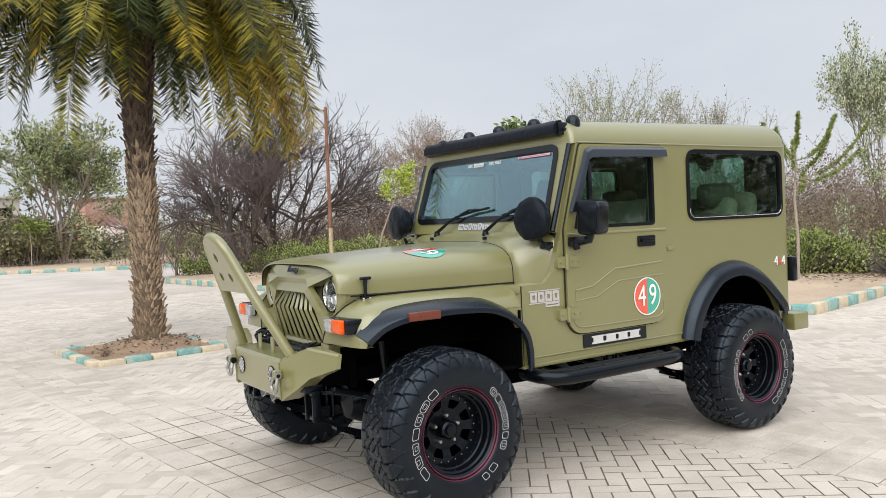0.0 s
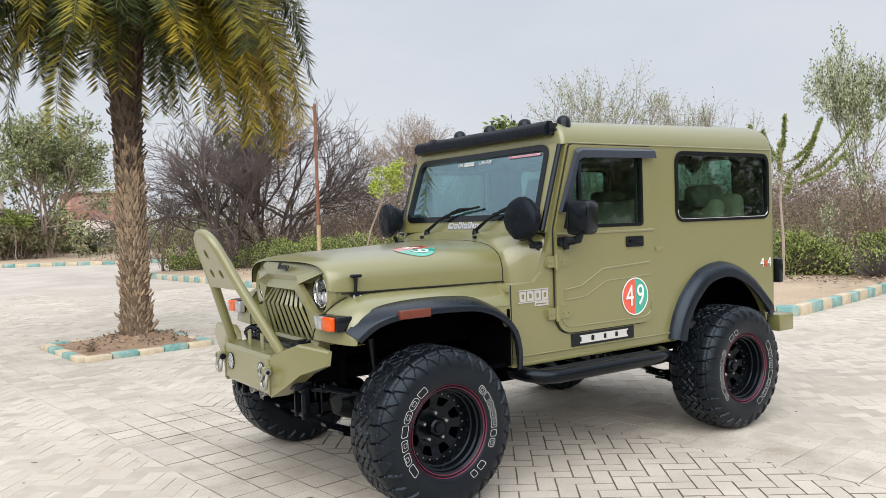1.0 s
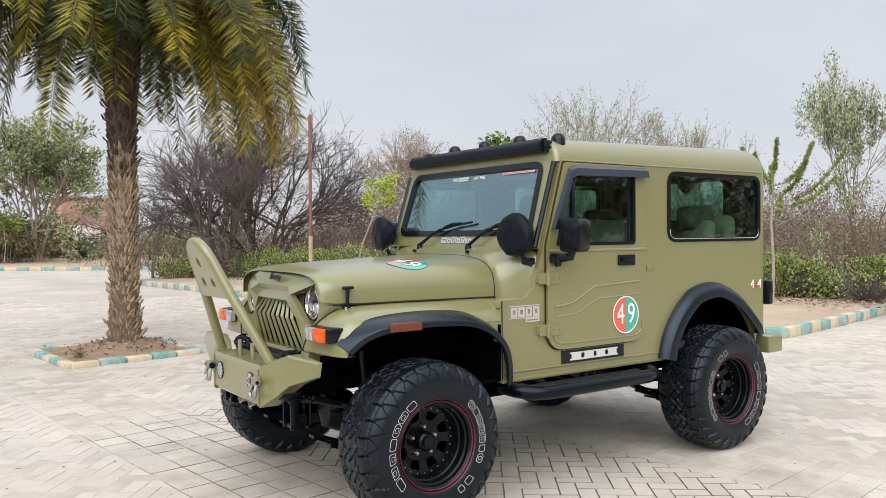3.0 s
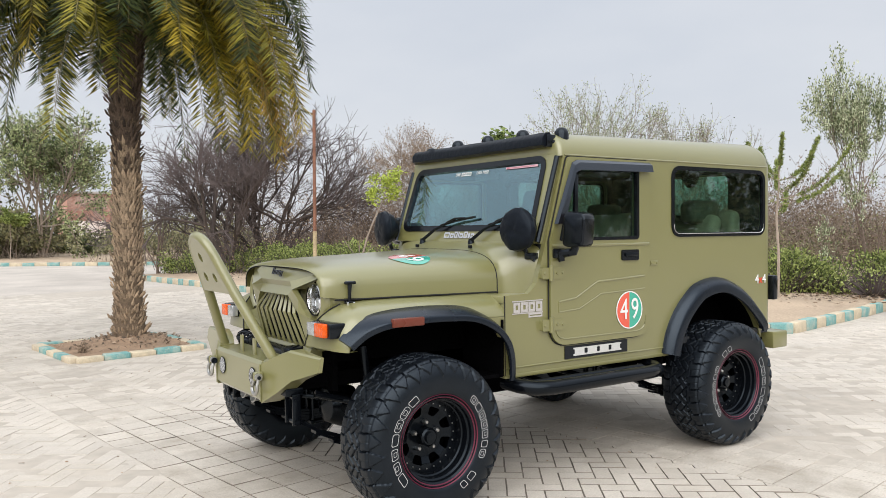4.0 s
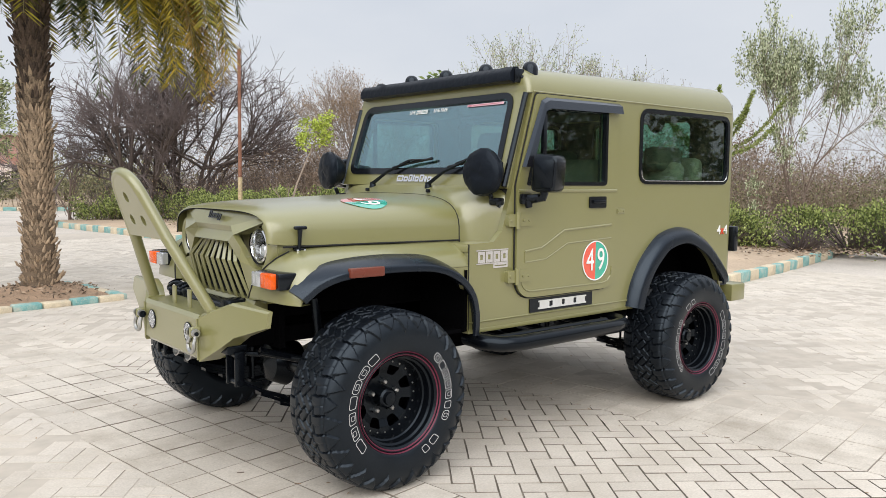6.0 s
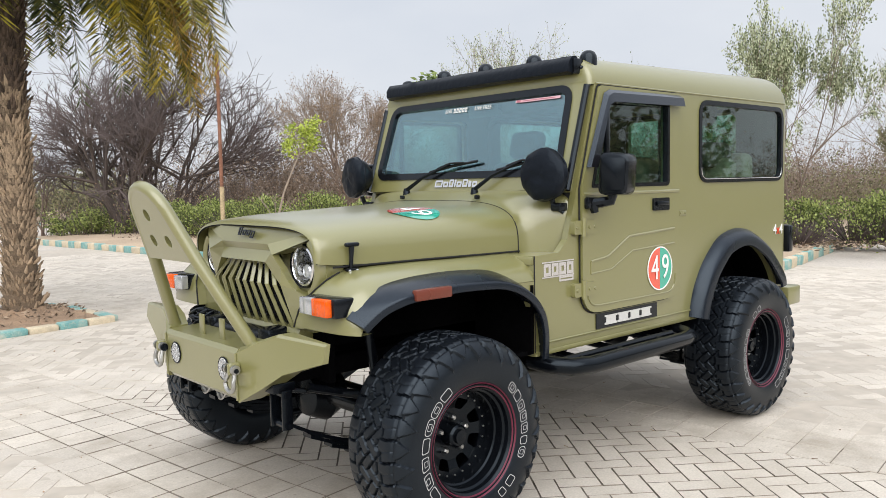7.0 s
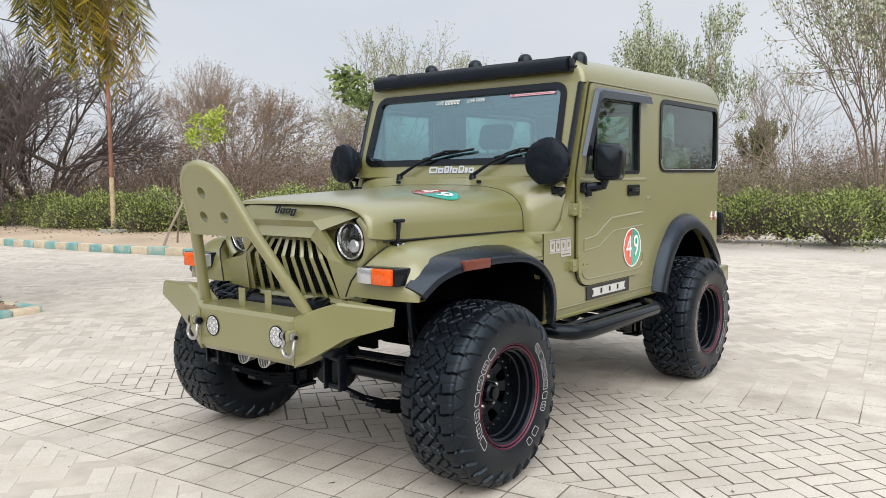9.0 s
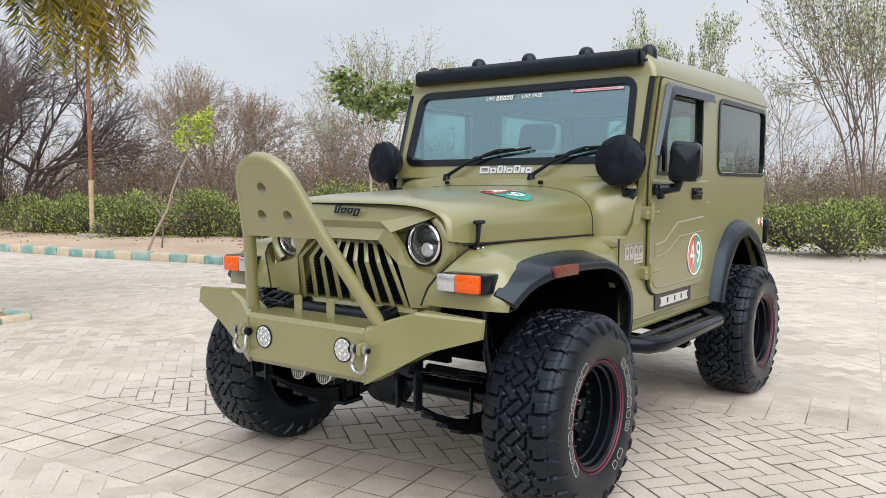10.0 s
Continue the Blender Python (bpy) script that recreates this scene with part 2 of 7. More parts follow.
PALE_BARK = mat("pale_bark", (0.33, 0.27, 0.22), rough=0.95, vary=0.25, bump=0.8, bump_scale=60)
LITTER = mat("bark_litter", (0.23, 0.17, 0.12), rough=0.95, vary=0.4, scale=8, fine=60, bump=0.4, pieces=0.7)
BARK = mat("tree_bark", (0.17, 0.125, 0.10), rough=0.95, vary=0.25, bump=0.8, bump_scale=60)
DARK_BARK = mat("dark_tree_bark", (0.085, 0.066, 0.058), rough=0.95, vary=0.25, bump=0.8, bump_scale=60)
TWIG_DARK = mat("dark_twigs", (0.112, 0.088, 0.083), rough=0.95, vary=0.25, bump=0)
TWIG = mat("dry_twigs", (0.235, 0.188, 0.148), rough=0.95, vary=0.3, bump=0)
DRY_LEAF = leaf_mat("dry_brown_leaf", (0.20, 0.135, 0.09), (0.36, 0.25, 0.16))
SCRUB_LEAF = leaf_mat("withered_scrub_leaf", (0.17, 0.125, 0.095), (0.29, 0.22, 0.165))
BRUSH_LEAF = leaf_mat("olive_scrub_leaf", (0.125, 0.125, 0.065), (0.27, 0.26, 0.14))
TREE_LEAF = leaf_mat("dull_green_leaf", (0.11, 0.145, 0.065), (0.36, 0.40, 0.20))
SHRUB_LEAF = leaf_mat("shrub_leaf", (0.05, 0.065, 0.028), (0.20, 0.21, 0.09))
GREEN_LEAF = leaf_mat("green_leaf", (0.085, 0.125, 0.040), (0.23, 0.29, 0.10))
PALE_LEAF = leaf_mat("pale_green_leaf", (0.15, 0.19, 0.085), (0.50, 0.53, 0.36))
FRESH_LEAF = leaf_mat("fresh_green_leaf", (0.13, 0.17, 0.045), (0.30, 0.35, 0.11))
LIME_LEAF = leaf_mat("lime_leaf", (0.27, 0.34, 0.05), (0.52, 0.60, 0.12))
HEDGE_LEAF = leaf_mat("hedge_leaf", (0.105, 0.140, 0.042), (0.34, 0.39, 0.13))
RUST = mat("rusted_pole_paint", (0.22, 0.10, 0.062), rough=0.8, vary=0.5, scale=5, fine=50, bump=0.4)
PALE_PAINT = mat("weathered_pole_paint", (0.42, 0.33, 0.20), rough=0.8, vary=0.4, scale=7, fine=50, bump=0.4)
BRICK = mat("brick", (0.40, 0.21, 0.16), rough=0.9, vary=0.3, scale=1.5, fine=20, bump=0.4, pieces=0.4, stain=((0.55, 0.48, 0.42), 0.7, 0.6))
LIMEWASH = mat("worn_limewash", (0.62, 0.58, 0.54), rough=0.9, vary=0.2, scale=0.8, fine=20, bump=0.4, stain=((0.45, 0.27, 0.21), 0.6, 0.7))
CONCRETE = mat("grey_concrete", (0.36, 0.34, 0.32), rough=0.9, vary=0.2, scale=0.8, fine=20, bump=0.4)
DARK_GAP = mat("dark_gap", (0.01, 0.01, 0.01), rough=0.9, vary=0.1, bump=0)


# ---- mesh tools ----
def part(name, bm, material, parent=None, label="", smooth=35, recalc=True):
    """Links a bmesh as one mesh object under a thing or a part."""
    if recalc:
        bmesh.ops.recalc_face_normals(bm, faces=bm.faces[:])
    me = bpy.data.meshes.new(name)
    bm.to_mesh(me)
    bm.free()
    for m in material if isinstance(material, (list, tuple)) else [material]:
        me.materials.append(m)
    if smooth:
        me.polygons.foreach_set("use_smooth", [True] * len(me.polygons))
        me.set_sharp_from_angle(angle=radians(smooth))
    ob = new(name, me)
    if parent:
        ob.parent = parent
        ob.matrix_parent_inverse = parent.matrix_basis.inverted()
    if label:
        ob["label"] = label
    return ob


def raw(name, verts, faces, material, parent=None, label="", smooth=0):
    me = bpy.data.meshes.new(name)
    me.from_pydata(verts, [], faces)
    for m in material if isinstance(material, (list, tuple)) else [material]:
        me.materials.append(m)
    if smooth:
        me.polygons.foreach_set("use_smooth", [True] * len(me.polygons))
        me.set_sharp_from_angle(angle=radians(smooth))
    ob = new(name, me)
    if parent:
        ob.parent = parent
        ob.matrix_parent_inverse = parent.matrix_basis.inverted()
    if label:
        ob["label"] = label
    return ob


def box(bm, x0, x1, y0, y1, z0, z1, bevel=0.0, seg=2, m=None):
    mm = Matrix.Translation(((x0 + x1) / 2, (y0 + y1) / 2, (z0 + z1) / 2)) @ Matrix.Diagonal((abs(x1 - x0), abs(y1 - y0), abs(z1 - z0), 1))
    g = bmesh.ops.create_cube(bm, size=1, matrix=(m @ mm) if m else mm)
    if bevel:
        edges = list({e for v in g["verts"] for e in v.link_edges})
        bmesh.ops.bevel(bm, geom=edges, offset=bevel, segments=seg, profile=0.5, affect="EDGES")


def loft(bm, rings, close=True, cap0=False, cap1=False):
    vs = [[bm.verts.new(p) for p in r] for r in rings]
    k = len(rings[0])
    for a, b in zip(vs, vs[1:]):
        for i in range(k if close else k - 1):
            j = (i + 1) % k
            try:
                bm.faces.new((a[i], a[j], b[j], b[i]))
            except ValueError:
                pass
    if cap0:
        bm.faces.new(vs[0][::-1])
    if cap1:
        bm.faces.new(vs[-1])
    return vs


def tube(bm, pts, r, seg=10, caps=True, flat=1.0):
    """A round bar along points; r may be a list."""
    pts = [Vector(p) for p in pts]
    rings, up = [], Vector((0.13, 0.29, 1)).normalized()
    for i, p in enumerate(pts):
        d = (pts[min(i + 1, len(pts) - 1)] - pts[max(i - 1, 0)]).normalized()
        if abs(d.dot(up)) > 0.95:
            up = Vector((1, 0.1, 0))
        a = d.cross(up).normalized()
        b = a.cross(d)
        rr = r[i] if isinstance(r, (list, tuple)) else r
        rings.append([p + a * rr * math.cos(2 * math.pi * k / seg) + b * rr * flat * math.sin(2 * math.pi * k / seg) for k in range(seg)])
    loft(bm, rings, True, caps, caps)


def revolve(bm, profile, m, seg=48, a0=0.0, a1=2 * math.pi):
    """profile: (radius, height) turned about the local z, then placed by m."""
    full = abs(a1 - a0 - 2 * math.pi) < 1e-6
    count = seg if full else seg + 1
    rings = []
    for r, h in profile:
        rings.append([m @ Vector((r * math.cos(a0 + (a1 - a0) * k / seg), r * math.sin(a0 + (a1 - a0) * k / seg), h)) for k in range(count)])
    loft(bm, rings, full)


def rounded(points, r, n=5):
    """A polygon with its corners rounded; r a number or one per corner."""
    out = []
    k = len(points)
    for i, p in enumerate(points):
        p = Vector(p)
        a, b = Vector(points[i - 1]), Vector(points[(i + 1) % k])
        rr = r[i] if isinstance(r, (list, tuple)) else r
        if rr <= 0:
            out.append(tuple(p))
            continue
        da, db = (a - p), (b - p)
        reach = min(rr, da.length * 0.49, db.length * 0.49)
        s, e = p + da.normalized() * reach, p + db.normalized() * reach
        for j in range(n + 1):
            t = j / n
            out.append(tuple(s * (1 - t) ** 2 + p * 2 * t * (1 - t) + e * t * t))
    return out


def plate(bm, outline, holes, to3, thick):
    """A flat panel with holes, to3 maps the plane into space, thick is the way through it."""
    tmp = bmesh.new()
    for loop in [outline, *holes]:
        vs = [tmp.verts.new((p[0], p[1], 0)) for p in loop]
        for i in range(len(vs)):
            tmp.edges.new((vs[i], vs[(i + 1) % len(vs)]))
    bmesh.ops.triangle_fill(tmp, edges=tmp.edges[:], use_beauty=True)
    tmp.verts.index_update()
    thick = Vector(thick)
    co = [Vector(to3(v.co.x, v.co.y)) for v in tmp.verts]
    front = [bm.verts.new(c) for c in co]
    back = [bm.verts.new(c + thick) for c in co]
    for f in tmp.faces:
        ids = [v.index for v in f.verts]
        bm.faces.new([front[i] for i in ids])
        bm.faces.new([back[i] for i in reversed(ids)])
    for e in tmp.edges:
        if len(e.link_faces) == 1:
            i, j = e.verts[0].index, e.verts[1].index
            bm.faces.new((front[i], front[j], back[j], back[i]))
    tmp.free()


def empty(name, m=None):
    ob = new(name)
    ob.empty_display_size = 0.2
    if m:
        ob.matrix_basis = m
    return ob


def lettering(text, size, m, material, parent, name, label="", depth=0.002, squeeze=1.0):
    cu = bpy.data.curves.new(name, "FONT")
    cu.body, cu.size, cu.extrude = text, size, depth
    cu.align_x, cu.align_y = "CENTER", "CENTER"
    tmp = bpy.data.objects.new(name, cu)
    scene.collection.objects.link(tmp)
    dg = bpy.context.evaluated_depsgraph_get()
    me = bpy.data.meshes.new_from_object(tmp.evaluated_get(dg))
    bpy.data.objects.remove(tmp)
    me.transform(m @ Matrix.Diagonal((squeeze, 1, 1, 1)))
    me.name = name
    me.materials.clear()
    me.materials.append(material)
    ob = new(name, me)
    ob.parent = parent
    ob.matrix_parent_inverse = parent.matrix_basis.inverted()
    if label:
        ob["label"] = label
    return ob


# ---- ground, verge and kerbs ----
U, V = Vector((math.cos(radians(8.5)), math.sin(radians(8.5)))), Vector((-math.sin(radians(6.7)), math.cos(radians(6.7))))  # the paving's own axes, laid a little out of square
EYE_ZONE = Vector((-2.5, -3.5))


def on_grid(a, b, z=0.0):
    return Vector((a * U.x + b * V.x, a * U.y + b * V.y, z))


def ground_sheet():
    bm = bmesh.new()
    reach = [-900, -200, -60, -20, 0, 20, 60, 200, 900]
    vs = [[bm.verts.new((x, y, -0.012)) for x in reach] for y in reach]
    for i in range(8):
        for j in range(8):
            bm.faces.new((vs[i][j], vs[i][j + 1], vs[i + 1][j + 1], vs[i + 1][j]))
    return tagged(part("ground", bm, JOINT, smooth=0), "pale sandy concrete ground of the yard", "ground", kind="structure")


ground_sheet()

VERGE_EDGE = [(4.05, 22.0), (4.45, 18.5), (4.75, 15.0), (5.15, 11.6), (5.55, 9.9), (6.0, 7.5), (6.5, 4.2), (7.05, 2.5), (8.0, 2.05), (10.2, 2.42), (12.2, 2.85), (13.5, 3.1)]


def verge():
    bm = bmesh.new()
    rng = random.Random(5)
    outer = [(13.5, 3.1), (17, 3.4), (40, 4), (60, 40), (30, 60), (9.5, 24), (5.5, 22.6)]
    loop = VERGE_EDGE + outer[1:]
    inner = [bm.verts.new((x, y, 0.13)) for x, y in loop]
    centre = bm.verts.new((12, 12, 0.22))
    ring = [bm.verts.new((x + (12 - x) * 0.15, y + (12 - y) * 0.15, 0.17 + rng.uniform(-0.015, 0.02))) for x, y in loop]
    k = len(loop)
    for i in range(k):
        j = (i + 1) % k
        bm.faces.new((inner[i], inner[j], ring[j], ring[i]))
        bm.faces.new((ring[i], ring[j], centre))
    return tagged(part("verge_soil", bm, SAND, smooth=60), "raised sandy verge with dry soil behind the kerb", "verge", kind="structure")


verge()


def kerb_line(path, name, step=0.40, high=0.15, wide=0.14, label="cream and teal painted concrete kerb", seed=1):
    """Separate painted kerb stones along a line."""
    rng = random.Random(seed)
    host = tagged(empty(name), label, "kerb", kind="structure")
    pts = [Vector((*p, 0)) for p in path]
    count = 0
    for a, b in zip(pts, pts[1:]):
        n = max(1, round((b - a).length / step))
        for i in range(n):
            p, q = a.lerp(b, i / n), a.lerp(b, (i + 1) / n)
            d = (q - p).normalized()
            mid = (p + q) / 2
            bm = bmesh.new()
            half = (q - p).length / 2 - 0.006
            box(bm, -half, half, -wide / 2, wide / 2, -0.02, high + rng.uniform(-0.008, 0.008), bevel=0.018, seg=2)
            ob = part("kerb_stone", bm, KERB_TEAL if count % 2 else KERB_CREAM, None)
            ob.matrix_basis = Matrix.Translation(mid) @ Matrix.Rotation(math.atan2(d.y, d.x) + rng.uniform(-0.025, 0.025), 4, "Z") @ Matrix.Rotation(rng.gauss(0, 0.025), 4, "X") @ Matrix.Rotation(rng.gauss(0, 0.012), 4, "Y")
            ob.parent = host
            count += 1
    return host


kerb_line(VERGE_EDGE, "kerb_verge")
kerb_line([(-14, 40.5), (-4, 39), (1.2, 37.2), (5.4, 34.2), (9.5, 31.5)], "kerb_far", seed=2, step=0.55)


def far_verge():
    bm = bmesh.new()
    loop = [(-60, 44), (-14, 40.6), (-4, 39.1), (1.2, 37.3), (5.4, 34.3), (9.5, 31.6), (14, 30), (60, 60), (60, 140), (-60, 140)]
    bm.faces.new([bm.verts.new((x, y, 0.12)) for x, y in loop])
    bmesh.ops.triangulate(bm, faces=bm.faces[:])
    return tagged(part("far_verge_soil", bm, SAND, smooth=0), "sandy open ground beyond the far kerb", "verge", kind="structure")


far_verge()

PLANTER = [(-0.56, 5.47), (0.96, 5.68), (0.80, 7.20), (-0.74, 7.00)]
kerb_line(PLANTER + PLANTER[:1], "kerb_planter", step=0.34, high=0.066, wide=0.13, label="low cream and teal kerb round the palm", seed=3)


def planter_soil():
    bm = bmesh.new()
    rng = random.Random(8)
    n = 22
    a, b, d = Vector(PLANTER[0]), Vector(PLANTER[1]), Vector(PLANTER[3])
    grid = []
    for i in range(n):
        row = []
        for j in range(n):
            p = a + (b - a) * (j / (n - 1)) + (d - a) * (i / (n - 1))
            r = (p - Vector((0.33, 6.72))).length
            z = 0.045 + 0.10 * math.exp(-(r / 0.42) ** 2) + rng.uniform(-0.012, 0.012)
            row.append(bm.verts.new((p.x, p.y, z)))
        grid.append(row)
    for i in range(n - 1):
        for j in range(n - 1):
            bm.faces.new((grid[i][j], grid[i][j + 1], grid[i + 1][j + 1], grid[i + 1][j]))
    return tagged(part("planter_soil", bm, BED_SOIL, smooth=60), "dry brown soil heaped round the palm", "soil", kind="structure")


planter_soil()


def bark_chips():
    """Fallen bark, dry frond bits and clods on the planter's soil."""
    rng = random.Random(9)
    VS, FS = [], []
    for _ in range(330):
        t, r = rng.uniform(0, 2 * math.pi), abs(rng.gauss(0.35, 0.3)) + 0.18
        x, y = 0.33 + r * math.cos(t), 6.72 + r * math.sin(t)
        if not (-0.62 + 0.12 * (5.5 - y) < x < 0.92 and 5.72 < y < 7.2):
            continue
        z = 0.045 + 0.10 * math.exp(-(r / 0.42) ** 2)
        p = Vector((x, y, z))
        d = Vector((rng.gauss(0, 1), rng.gauss(0, 1), rng.uniform(0, 0.5))).normalized()
        n = d.cross(Vector((rng.gauss(0, 0.5), rng.gauss(0, 0.5), 1))).normalized()
        long, wide = rng.uniform(0.02, 0.09), rng.uniform(0.006, 0.02)
        i = len(VS)
        VS.extend((p, p + d * long * 0.4 + n * wide, p + d * long, p + d * long * 0.4 - n * wide, p + d * long * 0.4 + Vector((0, 0, wide * 1.2))))
        FS.extend(((i, i + 1, i + 4), (i + 1, i + 2, i + 4), (i + 2, i + 3, i + 4), (i + 3, i, i + 4)))
    return tagged(raw("bark_chips", VS, FS, LITTER), "dry bark chips and frond bits on the soil", "litter", kind="stuff")


bark_chips()


def dry_litter():
    """Fallen brown leaves and twigs on the verge along the hedge's foot."""
    rng = random.Random(10)
    VS, FS = [], []
    line = [Vector((*p, 0)) for p in ((7.0, 18.6), (8.0, 13.5), (9.2, 10.0), (10.9, 6.2), (12.9, 3.4), (13.6, 2.9))]
    for _ in range(5200):
        k = rng.randrange(len(line) - 1)
        p = line[k].lerp(line[k + 1], rng.random()) + Vector((rng.gauss(-0.2, 0.75), rng.gauss(-0.2, 0.75), 0))
        p.z = 0.185
        d = Vector((rng.gauss(0, 1), rng.gauss(0, 1), rng.uniform(-0.1, 0.35))).normalized()
        n = d.cross(Vector((rng.gauss(0, 0.4), rng.gauss(0, 0.4), 1))).normalized()
        long, wide = rng.uniform(0.03, 0.13), rng.uniform(0.006, 0.03)
        i = len(VS)
        VS.extend((p, p + d * long * 0.5 + n * wide, p + d * long, p + d * long * 0.5 - n * wide))
        FS.append((i, i + 1, i + 2, i + 3))
    return tagged(raw("dry_litter", VS, FS, LITTER), "fallen brown leaves and twigs along the hedge", "litter", kind="stuff")


dry_litter()


def dry_tuft(where):
    """A withered clump of grass stalks."""
    rng = random.Random(12)
    VS, FS = [], []
    for _ in range(70):
        p = Vector((rng.gauss(0, 0.02), rng.gauss(0, 0.02), -0.01))
        d = Vector((rng.gauss(0, 0.5), rng.gauss(0, 0.5), 1)).normalized()
        for _ in range(3):
            q = p + d * rng.uniform(0.03, 0.055)
            side = d.cross(Vector((rng.gauss(0, 1), rng.gauss(0, 1), 0.1))).normalized() * 0.003
            i = len(VS)
            VS.extend((p - side, p + side, q + side * 0.6, q - side * 0.6))
            FS.append((i, i + 1, i + 2, i + 3))
            p, d = q, (d + Vector((rng.gauss(0, 0.25), rng.gauss(0, 0.25), -0.25))).normalized()
    ob = raw("dry_tuft", VS, FS, LITTER)
    ob.matrix_basis = Matrix.Translation(where)
    return tagged(ob, "withered brown tuft of grass in the planter", "grass", kind="stuff")


dry_tuft((-0.38, 5.95, 0.05))


# ---- plants ----
def stick(VS, FS, p, q, r0, r1, n=4):
    d = (q - p)
    if d.length < 1e-6:
        return
    d.normalize()
    a = d.cross(Vector((0.3, 0.2, 1)) if abs(d.z) < 0.9 else Vector((1, 0.1, 0))).normalized()
    b = a.cross(d)
    base = len(VS)
    for c, r in ((p, r0), (q, r1)):
        for k in range(n):
            t = 2 * math.pi * k / n
            VS.append(c + (a * math.cos(t) + b * math.sin(t)) * r)
    for k in range(n):
        j = (k + 1) % n
        FS.append((base + k, base + j, base + n + j, base + n + k))


def leaf(VS, FS, p, d, long, wide, rng):
    d = d.normalized()
    side = d.cross(Vector((rng.uniform(-1, 1), rng.uniform(-1, 1), rng.uniform(-0.3, 1)))).normalized() * wide / 2
    i = len(VS)
    m = p + d * long * 0.45
    VS.extend((p, m + side, p + d * long, m - side))
    FS.append((i, i + 1, i + 2, i + 3))


def wander(rng, d, amount):
    return (d + Vector((rng.gauss(0, amount), rng.gauss(0, amount), rng.gauss(0, amount)))).normalized()


def grow(W, T, L, p, d, long, r, depth, rng, cfg):
    """Limbs go to W, thin twigs to T, leaves to L: each a pair of vertex and face lists."""
    parts = 3
    for i in range(parts):
        d = wander(rng, d, cfg["bend"])
        d.z += cfg["lift"] * 0.1
        d.normalize()
        q = p + d * long / parts
        rr0, rr1 = r * (1 - 0.3 * i / parts), r * (1 - 0.3 * (i + 1) / parts)
        target = W if r > cfg["twig"] else T
        stick(*target, p, q, rr0, rr1, 5 if r > cfg["twig"] else 3)
        p = q
        if depth > 0 and i > 0:
            for _ in range(cfg["side"]):
                grow(W, T, L, p, wander(rng, d, cfg["spread"]), long * rng.uniform(0.5, 0.75), r * 0.55, depth - 1, rng, cfg)
        if depth <= cfg.get("leaf_depth", 1) and cfg.get("leaves", 0):
            for _ in range(cfg["leaves"]):
                leaf(*L, p + Vector((rng.gauss(0, 0.06), rng.gauss(0, 0.06), rng.gauss(0, 0.05))), wander(rng, d + Vector((0, 0, cfg.get("droop", 0))), 0.9), cfg["leaf"] * rng.uniform(0.7, 1.3), cfg["leaf"] * cfg.get("slim", 0.45), rng)
    if depth > 0:
        for _ in range(cfg["fork"]):
            grow(W, T, L, p, wander(rng, d, cfg["spread"]), long * rng.uniform(0.6, 0.85), r * 0.62, depth - 1, rng, cfg)


def make_tree(name, where, stems, long, r, depth, cfg, seed, label, bark=None, twig=None, leafy=None, group="", lean=0.25, fit_high=None, slender=1.0):
    rng = random.Random(seed)
    W, T, L = ([], []), ([], []), ([], [])
    for s in range(stems):
        d = Vector((rng.gauss(0, lean), rng.gauss(0, lean), 1)).normalized()
        grow(W, T, L, Vector((rng.gauss(0, 0.06), rng.gauss(0, 0.06), -0.05)), d, long, r, depth, rng, cfg)
    if fit_high:
        top = max(v.z for pack in (W, T, L) for v in pack[0])
        for pack in (W, T, L):
            for v in pack[0]:
                v *= fit_high / top
                v.x *= slender
                v.y *= slender
    host = empty(name, Matrix.Translation(where))
    for nm, pack, material in (("trunk", W, bark or BARK), ("branchwork", T, twig or TWIG), ("crown", L, leafy or GREEN_LEAF)):
        if pack[1]:
            ob = raw(nm, pack[0], pack[1], material, smooth=60 if nm == "trunk" else 0)
            ob.parent = host
            if nm != "trunk":
                tagged(ob, kind="stuff")
    return tagged(host, label, "tree", group)


BARE = dict(bend=0.13, lift=0.5, spread=0.42, side=1, fork=2, twig=0.022)
make_tree("bare_tree", (6.7, 20.6, 0.1), 6, 1.9, 0.085, 5, dict(BARE, spread=0.44, lift=0.22, bend=0.10), 11, "dark leafless tree with many spreading thin branches", DARK_BARK, TWIG_DARK, lean=0.38, fit_high=6.0, slender=1.05)
make_tree("bare_tree", (8.7, 22.0, 0.1), 6, 1.9, 0.08, 5, dict(BARE, spread=0.44, lift=0.22, bend=0.10), 12, "dark leafless tree with many spreading thin branches", DARK_BARK, TWIG_DARK, lean=0.38, fit_high=6.0, slender=1.05)
make_tree("bare_tree", (5.2, 23.6, 0.1), 3, 1.3, 0.04, 4, dict(BARE, spread=0.32, lift=0.3, bend=0.08), 26, "small dark leafless tree with slender stems", BARK, TWIG_DARK, lean=0.22, fit_high=3.4)
make_tree("bare_tree", (13.5, 18.6, 0.15), 4, 1.6, 0.05, 5, dict(BARE, spread=0.34, bend=0.07, leaves=1, leaf=0.06, leaf_depth=0), 13, "brown leafless tree with a few withered leaves", BARK, TWIG, DRY_LEAF, lean=0.32, fit_high=5.3)
make_tree("bare_tree", (16.5, 16.5, 0.15), 2, 1.6, 0.04, 5, dict(BARE, bend=0.07), 14, "slender grey leafless tree", BARK, TWIG, lean=0.2, fit_high=4.6)
make_tree("pale_tree", (17.6, 15.3, 0.15), 4, 2.5, 0.05, 4, dict(BARE, lift=0.45, spread=0.40, bend=0.12, leaves=3, leaf=0.085, leaf_depth=0), 15, "thin tree with upright limbs and sparse pale leaves", PALE_BARK, TWIG, PALE_LEAF, lean=0.14, fit_high=6.7, slender=0.85)
